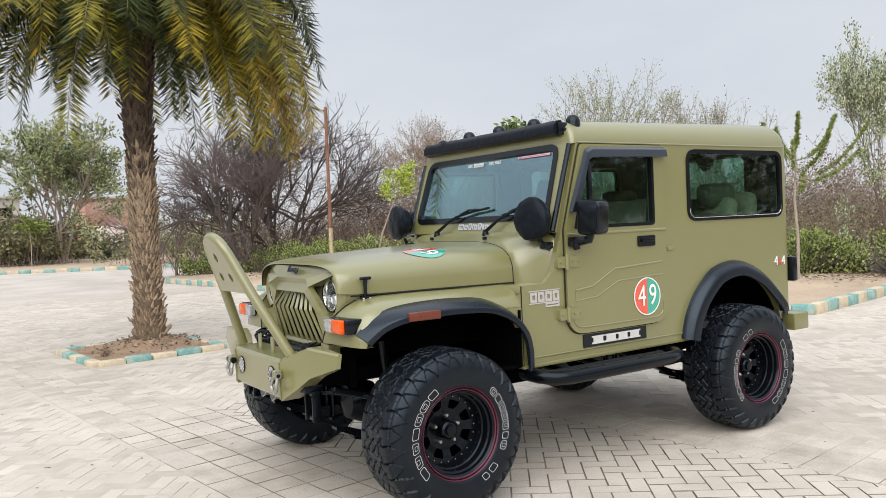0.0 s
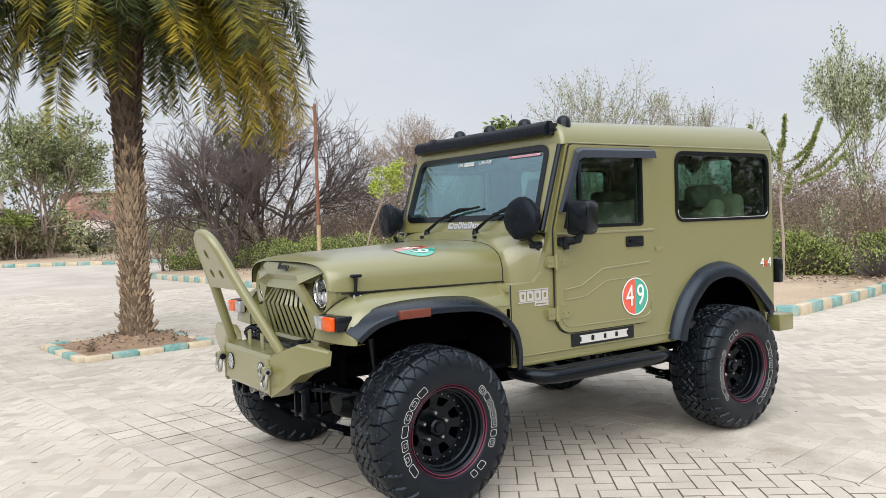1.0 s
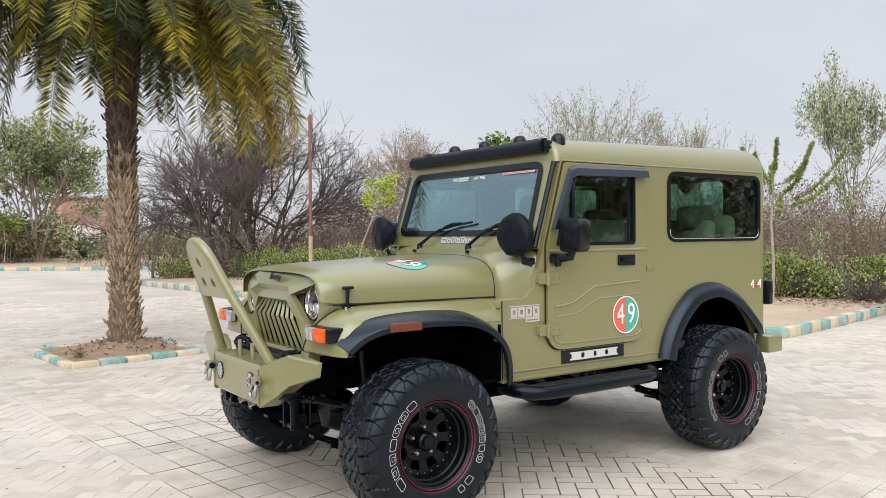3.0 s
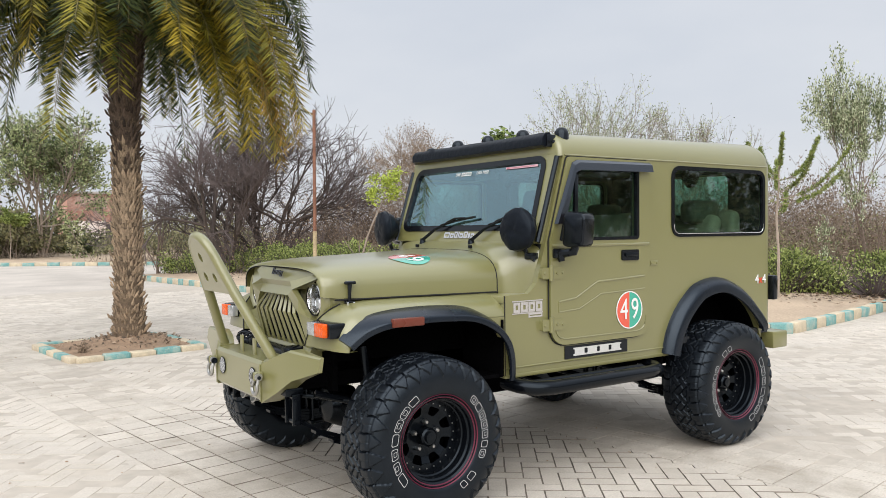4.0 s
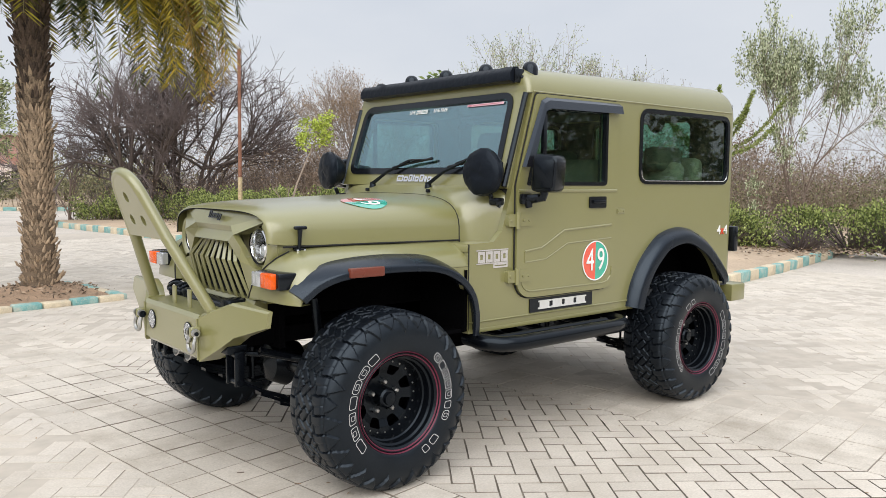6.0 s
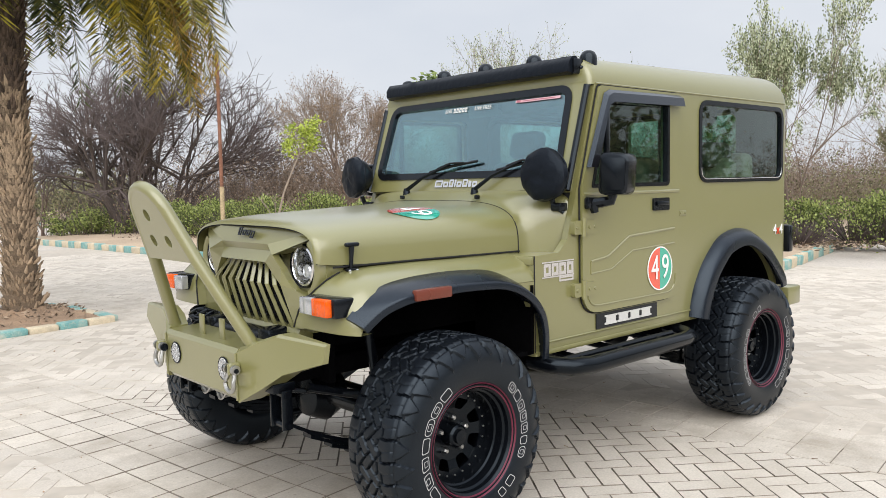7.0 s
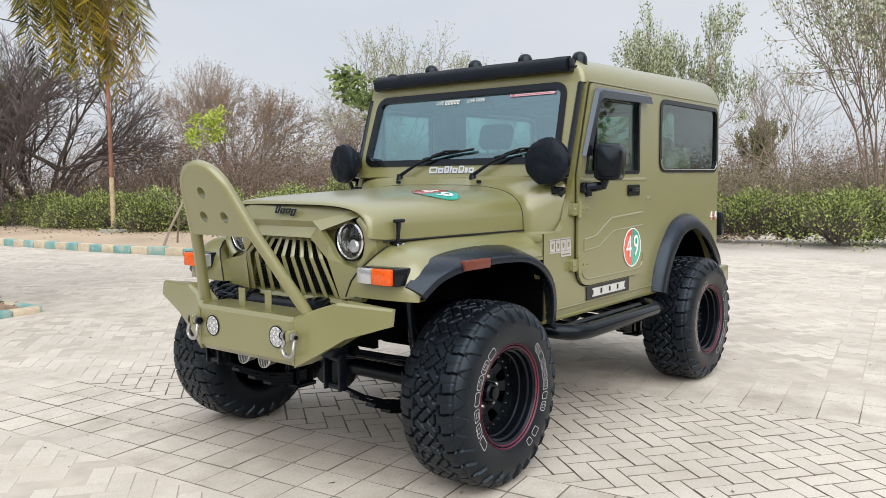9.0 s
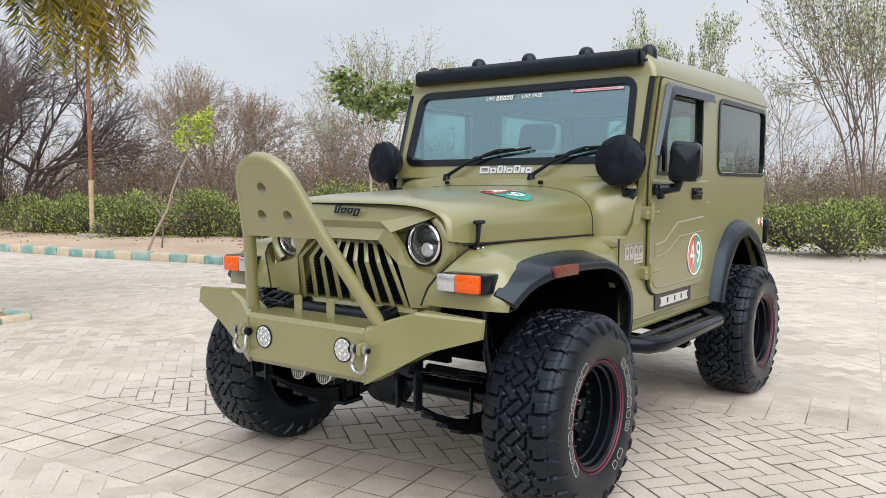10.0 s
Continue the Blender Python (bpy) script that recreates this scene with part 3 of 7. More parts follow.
make_tree("pale_tree", (16.7, 10.5, 0.15), 3, 1.9, 0.03, 4, dict(BARE, lift=0.8, spread=0.25, bend=0.07, leaves=1, leaf=0.07, leaf_depth=0), 25, "thin half-bare tree with a few pale leaves", PALE_BARK, TWIG, PALE_LEAF, lean=0.12, fit_high=4.9)
make_tree("gum_tree", (14.4, 4.2, 0.1), 3, 2.0, 0.04, 4, dict(BARE, lift=0.6, spread=0.36, bend=0.12, leaves=8, leaf=0.085, leaf_depth=0, slim=0.55), 16, "tall slender tree with pale grey-green leaves", BARK, TWIG, PALE_LEAF, lean=0.07, fit_high=5.35, slender=0.55)
make_tree("gum_tree", (19.5, 1.0, 0.1), 5, 2.2, 0.036, 4, dict(BARE, lift=0.6, spread=0.36, bend=0.08, leaves=1, leaf=0.11, leaf_depth=0, slim=0.45), 17, "tall half-bare tree with pale grey-green leaves", BARK, TWIG, PALE_LEAF, lean=0.14, fit_high=7.4, slender=0.75)
make_tree("bare_tree", (18.5, 2.8, 0.1), 3, 1.5, 0.022, 4, dict(BARE, bend=0.07), 18, "slender brown leafless tree", BARK, TWIG, lean=0.25, fit_high=4.6)
make_tree("leafy_tree", (4.75, 45.7, 0.1), 6, 2.7, 0.085, 4, dict(BARE, lift=0.6, spread=0.44, bend=0.06, leaves=4, leaf=0.19, leaf_depth=0), 19, "broad leafy green tree with several trunks", PALE_BARK, TWIG, TREE_LEAF, lean=0.20, fit_high=8.8, slender=1.0)
make_tree("leafy_tree", (32.3, 7.8, 0.1), 3, 1.4, 0.08, 3, dict(BARE, leaves=9, leaf=0.16, leaf_depth=2), 20, "small dull green tree far behind the hedge", BARK, TWIG, BRUSH_LEAF, lean=0.3, fit_high=3.9, slender=0.65)


def clump_tree(where, high, boughs, material, label, size, seed, reach, lean=(0.0, 0.0)):
    """A thin young stem whose few boughs each end in a spray of broad leaves."""
    rng = random.Random(seed)
    host = tagged(empty("young_tree", Matrix.Translation(where)), label, "tree")
    VS, FS, LV, LF = [], [], [], []
    p = Vector((0, 0, -0.05))
    for i in range(6):
        q = Vector((lean[0] * (i + 1) / 6 + rng.gauss(0, 0.02), lean[1] * (i + 1) / 6 + rng.gauss(0, 0.02), high * 0.8 * (i + 1) / 6))
        stick(VS, FS, p, q, 0.028 - 0.003 * i, 0.025 - 0.003 * i, 6)
        p = q
    for k in range(boughs):
        d = Vector((math.cos(k * 2.4), math.sin(k * 2.4), rng.uniform(0.2, 0.9))).normalized()
        rise = rng.uniform(0.62, 0.82)
        a = Vector((lean[0] * rise / 0.8, lean[1] * rise / 0.8, high * rise))
        for i in range(5):
            b = a + d * high * reach * rng.uniform(0.8, 1.3)
            stick(VS, FS, a, b, 0.010, 0.008, 4)
            for _ in range(8 + 8 * i):
                c = b + Vector((rng.gauss(0, 0.07), rng.gauss(0, 0.07), rng.gauss(0, 0.05)))
                leaf(LV, LF, c, wander(rng, d + Vector((0, 0, -0.3)), 0.7), size * rng.uniform(0.7, 1.3), size * 0.5, rng)
            a, d = b, wander(rng, d, 0.2)
    for nm, v, f, m in (("trunk", VS, FS, PALE_BARK), ("crown", LV, LF, material)):
        raw(nm, v, f, m).parent = host
    return host


clump_tree((6.85, 6.3, 0.15), 3.5, 10, GREEN_LEAF, "young tree with broad fresh green leaves", 0.12, 21, 0.034)
clump_tree((5.62, 10.75, 0.13), 2.95, 8, LIME_LEAF, "young leaning tree with lime yellow leaves", 0.075, 22, 0.021, (0.67, -0.76))
clump_tree((2.8, 42.3, 0.12), 2.7, 9, FRESH_LEAF, "small light green sapling by the far kerb", 0.17, 27, 0.05)


def feathery_tree(where):
    """A thin pale stem with long boughs that sweep outwards and up, each a brush of short needles."""
    rng = random.Random(23)
    host = tagged(empty("feathery_tree", Matrix.Translation(where)), "slender young tree with upswept bushy green boughs", "tree")
    VS, FS, LV, LF = [], [], [], []
    stem = [Vector((0, 0, -0.05)), Vector((0.03, 0, 0.8)), Vector((0.0, 0.03, 1.5)), Vector((0.03, 0, 2.1)), Vector((0.06, 0.02, 2.6))]
    for i, (p, q) in enumerate(zip(stem, stem[1:])):
        stick(VS, FS, p, q, 0.034 - 0.006 * i, 0.028 - 0.006 * i, 6)
    # way out in degrees, start height, length, how fast it turns up
    boughs = [(-40, 1.75, 1.45, 0.05), (-65, 1.85, 1.6, 0.10), (140, 1.9, 1.25, 0.09), (110, 1.8, 1.1, 0.12), (-100, 2.0, 1.0, 0.12), (30, 2.0, 1.1, 0.1), (170, 2.2, 1.0, 0.14), (-30, 2.2, 1.1, 0.16), (80, 2.3, 0.8, 0.15), (-140, 2.4, 0.8, 0.2), (10, 1.6, 0.9, 0.06)]
    for az, z, long, turn in boughs:
        az = radians(az + rng.uniform(-12, 12))
        d = Vector((math.cos(az), math.sin(az), 0.12)).normalized()
        p = Vector((0.03, 0, z))
        for i in range(14):
            q = p + d * long / 14
            stick(VS, FS, p, q, 0.011, 0.010, 4)
            for _ in range(52 if i > 2 else 6):
                leaf(LV, LF, p.lerp(q, rng.random()), wander(rng, d * 0.7 + Vector((0, 0, 0.1)), 0.6), rng.uniform(0.05, 0.09), 0.020, rng)
            p, d = q, (d + Vector((rng.gauss(0, 0.04), rng.gauss(0, 0.04), turn))).normalized()
    for nm, v, f, m in (("trunk", VS, FS, PALE_BARK), ("crown", LV, LF, FRESH_LEAF)):
        raw(nm, v, f, m).parent = host
    return host


feathery_tree((11.2, 4.3, 0.13))
make_tree("sapling", (5.95, 10.7, 0.13), 1, 0.6, 0.018, 2, dict(BARE, twig=0.012), 24, "bare thin sapling on the sandy verge", BARK, TWIG, lean=0.2, fit_high=1.35)


def thicket(name, spots, high, material, twigs, seed, label, wide=1.0, leaves=0, leaf_material=None, leaf_size=0.09):
    """Tangled scrub: nobody could count its stems."""
    rng = random.Random(seed)
    VS, FS, LV, LF = [], [], [], []
    for (x, y, z0, k) in spots:
        for _ in range(twigs):
            p = Vector((x + rng.gauss(0, wide * 0.6), y + rng.gauss(0, wide * 0.6), z0))
            d = Vector((rng.gauss(0, 0.35), rng.gauss(0, 0.35), 1)).normalized()
            long, r = high * k * rng.uniform(0.35, 1.0), rng.uniform(0.007, 0.016)
            for i in range(4):
                q = p + d * long / 4
                stick(VS, FS, p, q, r * (1 - i * 0.22), r * (1 - (i + 1) * 0.22), 3)
                if i:
                    for _ in range(2):
                        e = wander(rng, d, 0.5)
                        s = q + e * long * rng.uniform(0.12, 0.3)
                        stick(VS, FS, q, s, r * 0.5, r * 0.2, 3)
                        for _ in range(leaves):
                            leaf(LV, LF, q.lerp(s, rng.random()) + Vector((rng.gauss(0, 0.08), rng.gauss(0, 0.08), rng.gauss(0, 0.08))), wander(rng, e, 0.8), leaf_size * rng.uniform(0.6, 1.4), leaf_size * 0.6, rng)
                p, d = q, wander(rng, d, 0.22)
    host = tagged(empty(name), label, "scrub", kind="stuff")
    raw("stems", VS, FS, material, host)
    if LF:
        raw("foliage", LV, LF, leaf_material, host)
    return host


def polar(az, dist, z=0.1):
    a = radians(az)
    return (EYE_ZONE.x + math.sin(a) * dist, EYE_ZONE.y + math.cos(a) * dist, z)


def scatter(az0, az1, d0, d1, n, seed, k0=0.7, k1=1.1):
    rng = random.Random(seed)
    out = []
    for i in range(n):
        az = az0 + (az1 - az0) * (i + rng.random()) / n
        out.append((*polar(az, rng.uniform(d0, d1)), rng.uniform(k0, k1)))
    return out


thicket("dry_scrub", scatter(26, 64, 27, 36, 66, 31), 3.4, TWIG, 34, 32, "tangle of brown leafless scrub behind the hedge", 1.3, 4, SCRUB_LEAF, 0.09)
thicket("dry_scrub", scatter(64, 106, 26, 36, 70, 45), 2.3, TWIG, 36, 46, "lower tangle of dry brown scrub", 1.3, 4, SCRUB_LEAF, 0.08)
thicket("dry_scrub", scatter(21, 104, 40, 55, 106, 33), 4.8, TWIG, 18, 34, "far grey-brown leafless woods", 2.2, 1, DRY_LEAF, 0.09)
thicket("dark_scrub", scatter(18.5, 28, 25, 31, 30, 35), 2.2, TWIG_DARK, 16, 36, "dark leafless scrub under the bare trees", 1.1, 1, DRY_LEAF, 0.05)
thicket("green_scrub", scatter(-6, 14, 53, 64, 46, 37), 1.25, TWIG, 14, 38, "green and brown bushes beyond the far kerb", 1.8, 10, SHRUB_LEAF, 0.21)
thicket("olive_scrub", scatter(52, 106, 23, 31, 70, 39), 1.9, TWIG, 26, 40, "low olive-brown scrub behind the hedge", 1.1, 4, BRUSH_LEAF, 0.07)
thicket("olive_scrub", scatter(-8, 6.6, 54, 62, 36, 47, 0.6, 1.1), 3.2, TWIG, 16, 48, "olive-brown brush beyond the far kerb", 1.8, 9, BRUSH_LEAF, 0.22)
thicket("olive_scrub", scatter(13.4, 21, 36, 46, 26, 49, 0.5, 1.1), 2.9, TWIG, 12, 50, "olive-brown brush behind the bare trees", 1.6, 5, BRUSH_LEAF, 0.16)
thicket("olive_scrub", scatter(4.2, 8.4, 48, 56, 16, 53, 0.7, 1.1), 3.1, TWIG, 14, 54, "olive brush under the leafy tree", 1.6, 8, BRUSH_LEAF, 0.22)
thicket("low_shrubs", scatter(17.5, 23, 25.5, 28, 14, 51, 0.6, 1.2), 0.7, TWIG, 12, 52, "low yellow-green shrubs at the foot of the bare trees", 0.7, 14, HEDGE_LEAF, 0.08)
# unseen ring added to close the yard and darken reflections in glass and paint
thicket("reflection_scrub", scatter(112, 345, 25, 33, 110, 43), 6.4, TWIG, 16, 44, "tall brown and olive scrub added out of view to darken reflections", 1.8, 7, BRUSH_LEAF, 0.34)

HEDGE = [(7.3, 18.6), (7.7, 16.5), (8.4, 13.5), (9.7, 10.0), (11.6, 6.2), (13.8, 3.0), (14.4, 0.0), (14.9, -4.0), (15.5, -9.0)]


def hedge(path, seed):
    """Leafy bushes in a rough row, and a dark woody core that shows through the gaps."""
    rng = random.Random(seed)
    LV, LF, SV, SF = [], [], [], []
    pts = [Vector((*p, 0)) for p in path]
    for a, b in zip(pts, pts[1:]):
        n = max(2, round((b - a).length / 0.33))
        for i in range(n):
            c = a.lerp(b, (i + rng.random()) / n) + Vector((rng.gauss(0, 0.42), rng.gauss(0, 0.42), 0.06))
            swell = 0.5 + 0.5 * noise.noise(c * 0.45)
            size = rng.uniform(0.5, 0.9)
            high = (0.60 + 0.70 * swell) * rng.uniform(0.7, 1.15) * (1.22 if c.y > 8 else 1.0)
            woody = 0.5 + 0.5 * noise.noise(c * 0.8 + Vector((7.0, 3.0, 0)))
            old = 2.4 < c.y < 4.4
            skirt = 0.02 + 0.25 * woody + (0.35 if old else 0.0)
            full = 0.22 if rng.random() < (0.35 if old else 0.05) else 1.0
            for _ in range(110):
                d = Vector((rng.gauss(0, 0.9), rng.gauss(0, 0.9), 1)).normalized()
                stick(SV, SF, c, c + Vector((d.x * size, d.y * size, d.z * high * 0.9)), 0.012, 0.005, 3)
            for _ in range(int(2500 * size)):
                t, f = rng.uniform(0, 2 * math.pi), rng.random() ** 0.6
                up = rng.uniform(0.0, 1) ** 1.05
                if rng.random() > full or (up < skirt and rng.random() > 0.16):
                    continue
                bulge = math.sqrt(max(0.0, 1 - (up * 0.97) ** 2)) * (0.95 + 0.25 * math.sin(3 * t + c.x * 3)) + 0.14
                p = c + Vector((math.cos(t) * size * bulge * f, math.sin(t) * size * bulge * f, up * high * (0.9 + 0.1 * rng.random()) + 0.12 * math.sin(3 * t + i) * f))
                out = Vector((math.cos(t), math.sin(t), 0.5 + up))
                leaf(LV, LF, p, wander(rng, out, 0.7), rng.uniform(0.04, 0.08), 0.04, rng)
    host = tagged(empty("hedge"), "untrimmed green hedge with dark woody stems below", "hedge", kind="stuff")
    raw("stems", SV, SF, TWIG_DARK, host)
    raw("foliage", LV, LF, HEDGE_LEAF, host)
    return host


hedge(HEDGE, 41)


def palm(where):
    rng = random.Random(51)
    host = tagged(empty("date_palm", Matrix.Translation(where)), "date palm with a rough scaly trunk and drooping yellow-green fronds", "palm tree")
    bm = bmesh.new()
    prof = [(0.25, -0.08), (0.215, 0.06), (0.185, 0.25), (0.170, 0.6), (0.163, 1.2), (0.158, 2.0), (0.162, 2.8), (0.19, 3.5), (0.25, 4.1), (0.2, 4.6)]
    revolve(bm, prof, Matrix.Identity(4), 24)
    trunk = part("trunk", bm, PALM_SHADED_CORE, None)
    trunk.parent = host
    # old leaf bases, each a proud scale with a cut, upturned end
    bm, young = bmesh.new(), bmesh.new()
    rows, around = 86, 20
    for i in range(rows):
        z = -0.02 + i * 0.0512 + rng.uniform(-0.02, 0.02)
        r = 0.205 - 0.09 * max(0.0, z) if z < 0.4 else 0.167 if z < 2.8 else 0.167 + (z - 2.8) * 0.07
        for k in range(around):
            t = 2 * math.pi * (k + 0.5 * (i % 2) + rng.uniform(-0.14, 0.14)) / around
            o, s = Vector((math.cos(t), math.sin(t), 0)), Vector((-math.sin(t), math.cos(t), 0))
            w, h = rng.uniform(0.017, 0.030), rng.uniform(0.07, 0.145)
            proud = rng.uniform(0.014, 0.040) * (2.3 if rng.random() < (0.32 if z < 0.75 else 0.12) else 1)
            up = Vector((0, 0, 1))
            c = o * (r - 0.012) + up * z
            tip = c + o * (proud + 0.012) + up * h
            lean = s * rng.uniform(-0.012, 0.012)
            pts = [c - s * w, c + s * w, c + s * w * 0.85 + o * proud * 0.55 + up * h * 0.55, tip + s * w * 0.16 + lean, tip - s * w * 0.16 + lean, c - s * w * 0.85 + o * proud * 0.55 + up * h * 0.55, c + o * proud * 0.9 + up * h * 0.5, tip - o * 0.024 - up * 0.006 + lean]
            # above about 2.3 m scales take the darker colour that holds the crown's shade
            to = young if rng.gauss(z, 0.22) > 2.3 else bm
            vs = [to.verts.new(p) for p in pts]
            for face in ((0, 1, 6), (1, 2, 6), (0, 6, 5), (2, 3, 6), (5, 6, 4), (3, 4, 6), (3, 7, 4), (2, 7, 3), (5, 4, 7)):
                to.faces.new([vs[n] for n in face])
    scales = part("bark", bm, PALM_BARK, None, smooth=0, recalc=False)
    scales.parent = host
    tagged(scales, kind="stuff")
    fibre = part("fibre", young, PALM_FIBRE_SHADED, None, "dark fibrous bases of younger fronds, crown shade in their colour", smooth=0, recalc=False)
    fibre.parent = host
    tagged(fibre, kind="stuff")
    def frond(az, reach, top, tip, skin, size=0.34, root=3.95, every=5):
        """One frond: a rib that leaves the crown, arches over at the height top and hangs to the height tip."""
        h = Vector((math.cos(az), math.sin(az), 0))
        across = Vector((-h.y, h.x, 0))
        up = Vector((0, 0, 1))
        p0 = h * 0.16 + up * root
        p1 = h * reach * 0.40 + up * (top + 0.25)
        p2 = h * reach * 0.94 + up * (top + 0.10) + across * rng.uniform(-0.15, 0.15)
        p3 = h * reach + up * tip + across * rng.uniform(-0.2, 0.2)
        n = max(14, int(10 * (reach + abs(top - tip))))
        line = []
        for i in range(n + 1):
            t = i / n
            line.append(p0 * (1 - t) ** 3 + p1 * 3 * t * (1 - t) ** 2 + p2 * 3 * t * t * (1 - t) + p3 * t ** 3)
        VS, FS, RV, RF = [], [], [], []
        roll = rng.uniform(-0.9, 0.9)
        for i in range(n):
            t, p, q = i / n, line[i], line[i + 1]
            d = (q - p).normalized()
            stick(RV, RF, p, q, 0.017 * (1 - t) + 0.003, 0.017 * (1 - t - 1 / n) + 0.003, 4)
            if t < 0.16:
                continue
            side = (across * math.cos(roll) + d.cross(across) * math.sin(roll)).normalized()
            face = side.cross(d).normalized()
            long = size * (0.45 + 0.75 * math.sin(math.pi * min(1.0, 0.12 + 0.80 * t)))
            for sgn in (-1, 1):
                for j in range(every):
                    b = p.lerp(q, (j + 0.5 + rng.uniform(-0.3, 0.3)) / every)
                    w = (side * sgn * rng.uniform(0.75, 1.0) + d * rng.uniform(0.45, 0.75) + face * rng.uniform(-0.45, 0.45)).normalized()
                    e = b + w * long * rng.uniform(0.75, 1.15)
                    wide = d * rng.uniform(0.009, 0.015)
                    k = len(VS)
                    m = b.lerp(e, 0.4) + face * 0.006
                    VS.extend((b, m + wide, e - up * 0.02, m - wide))
                    FS.append((k, k + 1, k + 2, k + 3))
        rib = raw("frond", RV, RF, FROND_RIB, smooth=60)
        rib.parent = host
        raw("leaf_blade", VS, FS, skin).parent = rib

    # short dark fronds packed in the heart, the crown's inner shade in their colour
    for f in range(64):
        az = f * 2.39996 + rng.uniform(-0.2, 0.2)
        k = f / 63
        frond(az, rng.uniform(0.55, 1.35), 4.0 + 1.3 * (1 - k), rng.uniform(3.35, 3.8) + 0.9 * (1 - k), FROND_DEEP_SHADED, 0.32, 3.75 + 0.6 * (1 - k))
    # the arching upper fronds
    for f in range(46):
        az = f * 2.39996 + rng.uniform(-0.2, 0.2)
        k = f / 45
        skin = FROND_DEEP_SHADED if k < 0.5 or rng.random() < 0.35 else FROND
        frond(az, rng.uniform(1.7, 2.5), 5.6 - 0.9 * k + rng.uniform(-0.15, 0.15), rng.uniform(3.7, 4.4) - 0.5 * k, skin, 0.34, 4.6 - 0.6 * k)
    # the old hanging fronds all round: degrees, reach, height of the arch, height of the tip
    turn = -170
    while turn < 190:
        tone = rng.random()
        frond(radians(turn + rng.uniform(-5, 5)), rng.uniform(1.2, 2.3), rng.uniform(4.3, 4.8), rng.uniform(3.1, 3.9), FROND_DEEP_SHADED if tone < 0.35 else FROND_OLD if tone > 0.8 else FROND, 0.31)
        turn += 11 if -20 < turn < 170 else 14
    for turn, reach, top, tip, skin in (
            (-172, 2.05, 4.4, 2.5, FROND_DEEP_SHADED), (178, 1.4, 4.3, 2.6, FROND_DEEP_SHADED), (-150, 2.1, 4.75, 3.5, FROND_OLD), (-142, 1.1, 4.5, 2.55, FROND), (-160, 2.5, 4.6, 3.1, FROND),
            (-118, 1.5, 4.5, 3.45, FROND), (-100, 0.9, 4.5, 3.1, FROND), (-128, 1.9, 4.9, 4.0, FROND),
            (-70, 1.2, 4.9, 3.75, FROND_OLD), (-30, 0.75, 4.3, 2.35, FROND_DEEP_SHADED), (-62, 1.35, 4.5, 2.75, FROND), (-50, 1.55, 4.45, 2.6, FROND_OLD), (-12, 1.2, 4.3, 2.5, FROND_DEEP_SHADED),
            (-42, 1.8, 4.4, 2.6, FROND_OLD), (-30, 1.95, 4.35, 2.35, FROND), (-20, 2.0, 4.35, 2.25, FROND_DEAD), (-38, 2.1, 4.45, 2.45, FROND_DEAD), (-10, 2.05, 4.4, 2.7, FROND_OLD), (-24, 2.25, 4.5, 2.9, FROND),
            (-2, 2.1, 4.4, 2.6, FROND), (-56, 1.9, 4.6, 3.0, FROND_OLD), (-46, 2.2, 4.7, 3.1, FROND), (-6, 1.7, 4.3, 2.7, FROND), (-80, 1.7, 4.9, 3.7, FROND), (-26, 1.6, 4.3, 2.5, FROND_OLD), (-16, 2.2, 4.5, 2.55, FROND_DEAD), (-66, 1.6, 4.6, 2.9, FROND), (-36, 1.4, 4.3, 2.55, FROND), (-28, 2.3, 4.6, 2.75, FROND_OLD), (4, 2.2, 4.5, 2.6, FROND_OLD), (-18, 1.8, 4.35, 2.45, FROND), (12, 1.9, 4.4, 2.5, FROND), (-12, 1.95, 4.4, 2.6, FROND), (-33, 2.15, 4.5, 2.6, FROND), (-5, 2.0, 4.45, 2.75, FROND_OLD), (20, 2.1, 4.5, 2.7, FROND), (-22, 1.5, 4.3, 2.6, FROND_DEEP_SHADED), (-44, 2.0, 4.5, 2.75, FROND_DEAD), (-8, 2.35, 4.6, 2.8, FROND_DEAD), (-14, 2.5, 4.85, 3.45, FROND_DEEP_SHADED), (-34, 2.4, 4.95, 3.6, FROND_DEEP_SHADED)):
        frond(radians(turn), reach, top, tip, skin, 0.33)
    return host


palm((0.33, 6.75, 0.10))


def pole(where, high):
    host = tagged(empty("metal_pole", Matrix.Translation(where)), "rusty metal pole on a small concrete block with a cable", "pole")
    bm = bmesh.new()
    box(bm, -0.22, 0.22, -0.22, 0.22, -0.05, 0.09, 0.02)
    part("base_block", bm, CONCRETE, None).parent = host
    bm = bmesh.new()
    tube(bm, [(0, 0, 0.05), (0.005, 0, 1.3)], 0.055, 12)
    part("lower_pole", bm, PALE_PAINT, None, "pale weathered paint with rust").parent = host
    bm = bmesh.new()
    tube(bm, [(0.005, 0, 1.3), (0.01, 0, 2.6), (0.02, 0, high)], [0.046, 0.042, 0.04], 12)
    part("upper_pole", bm, RUST, None).parent = host
    bm = bmesh.new()
    tube(bm, [(-0.05, 0, high - 0.12), (0.06, 0, high - 0.12), (0.06, 0, high - 0.03)], 0.02, 8)
    part("bracket", bm, RUST, None).parent = host
    bm = bmesh.new()
    tube(bm, [(0, 0, high - 0.1), (-0.5, 0.6, high + 0.12), (-1.3, 1.6, high + 0.42), (-3.0, 4.0, high + 1.1)], 0.012, 6)
    part("cable", bm, BLACK_PLASTIC, None).parent = host
    return host


pole((6.85, 14.75, 0.17), 4.45)


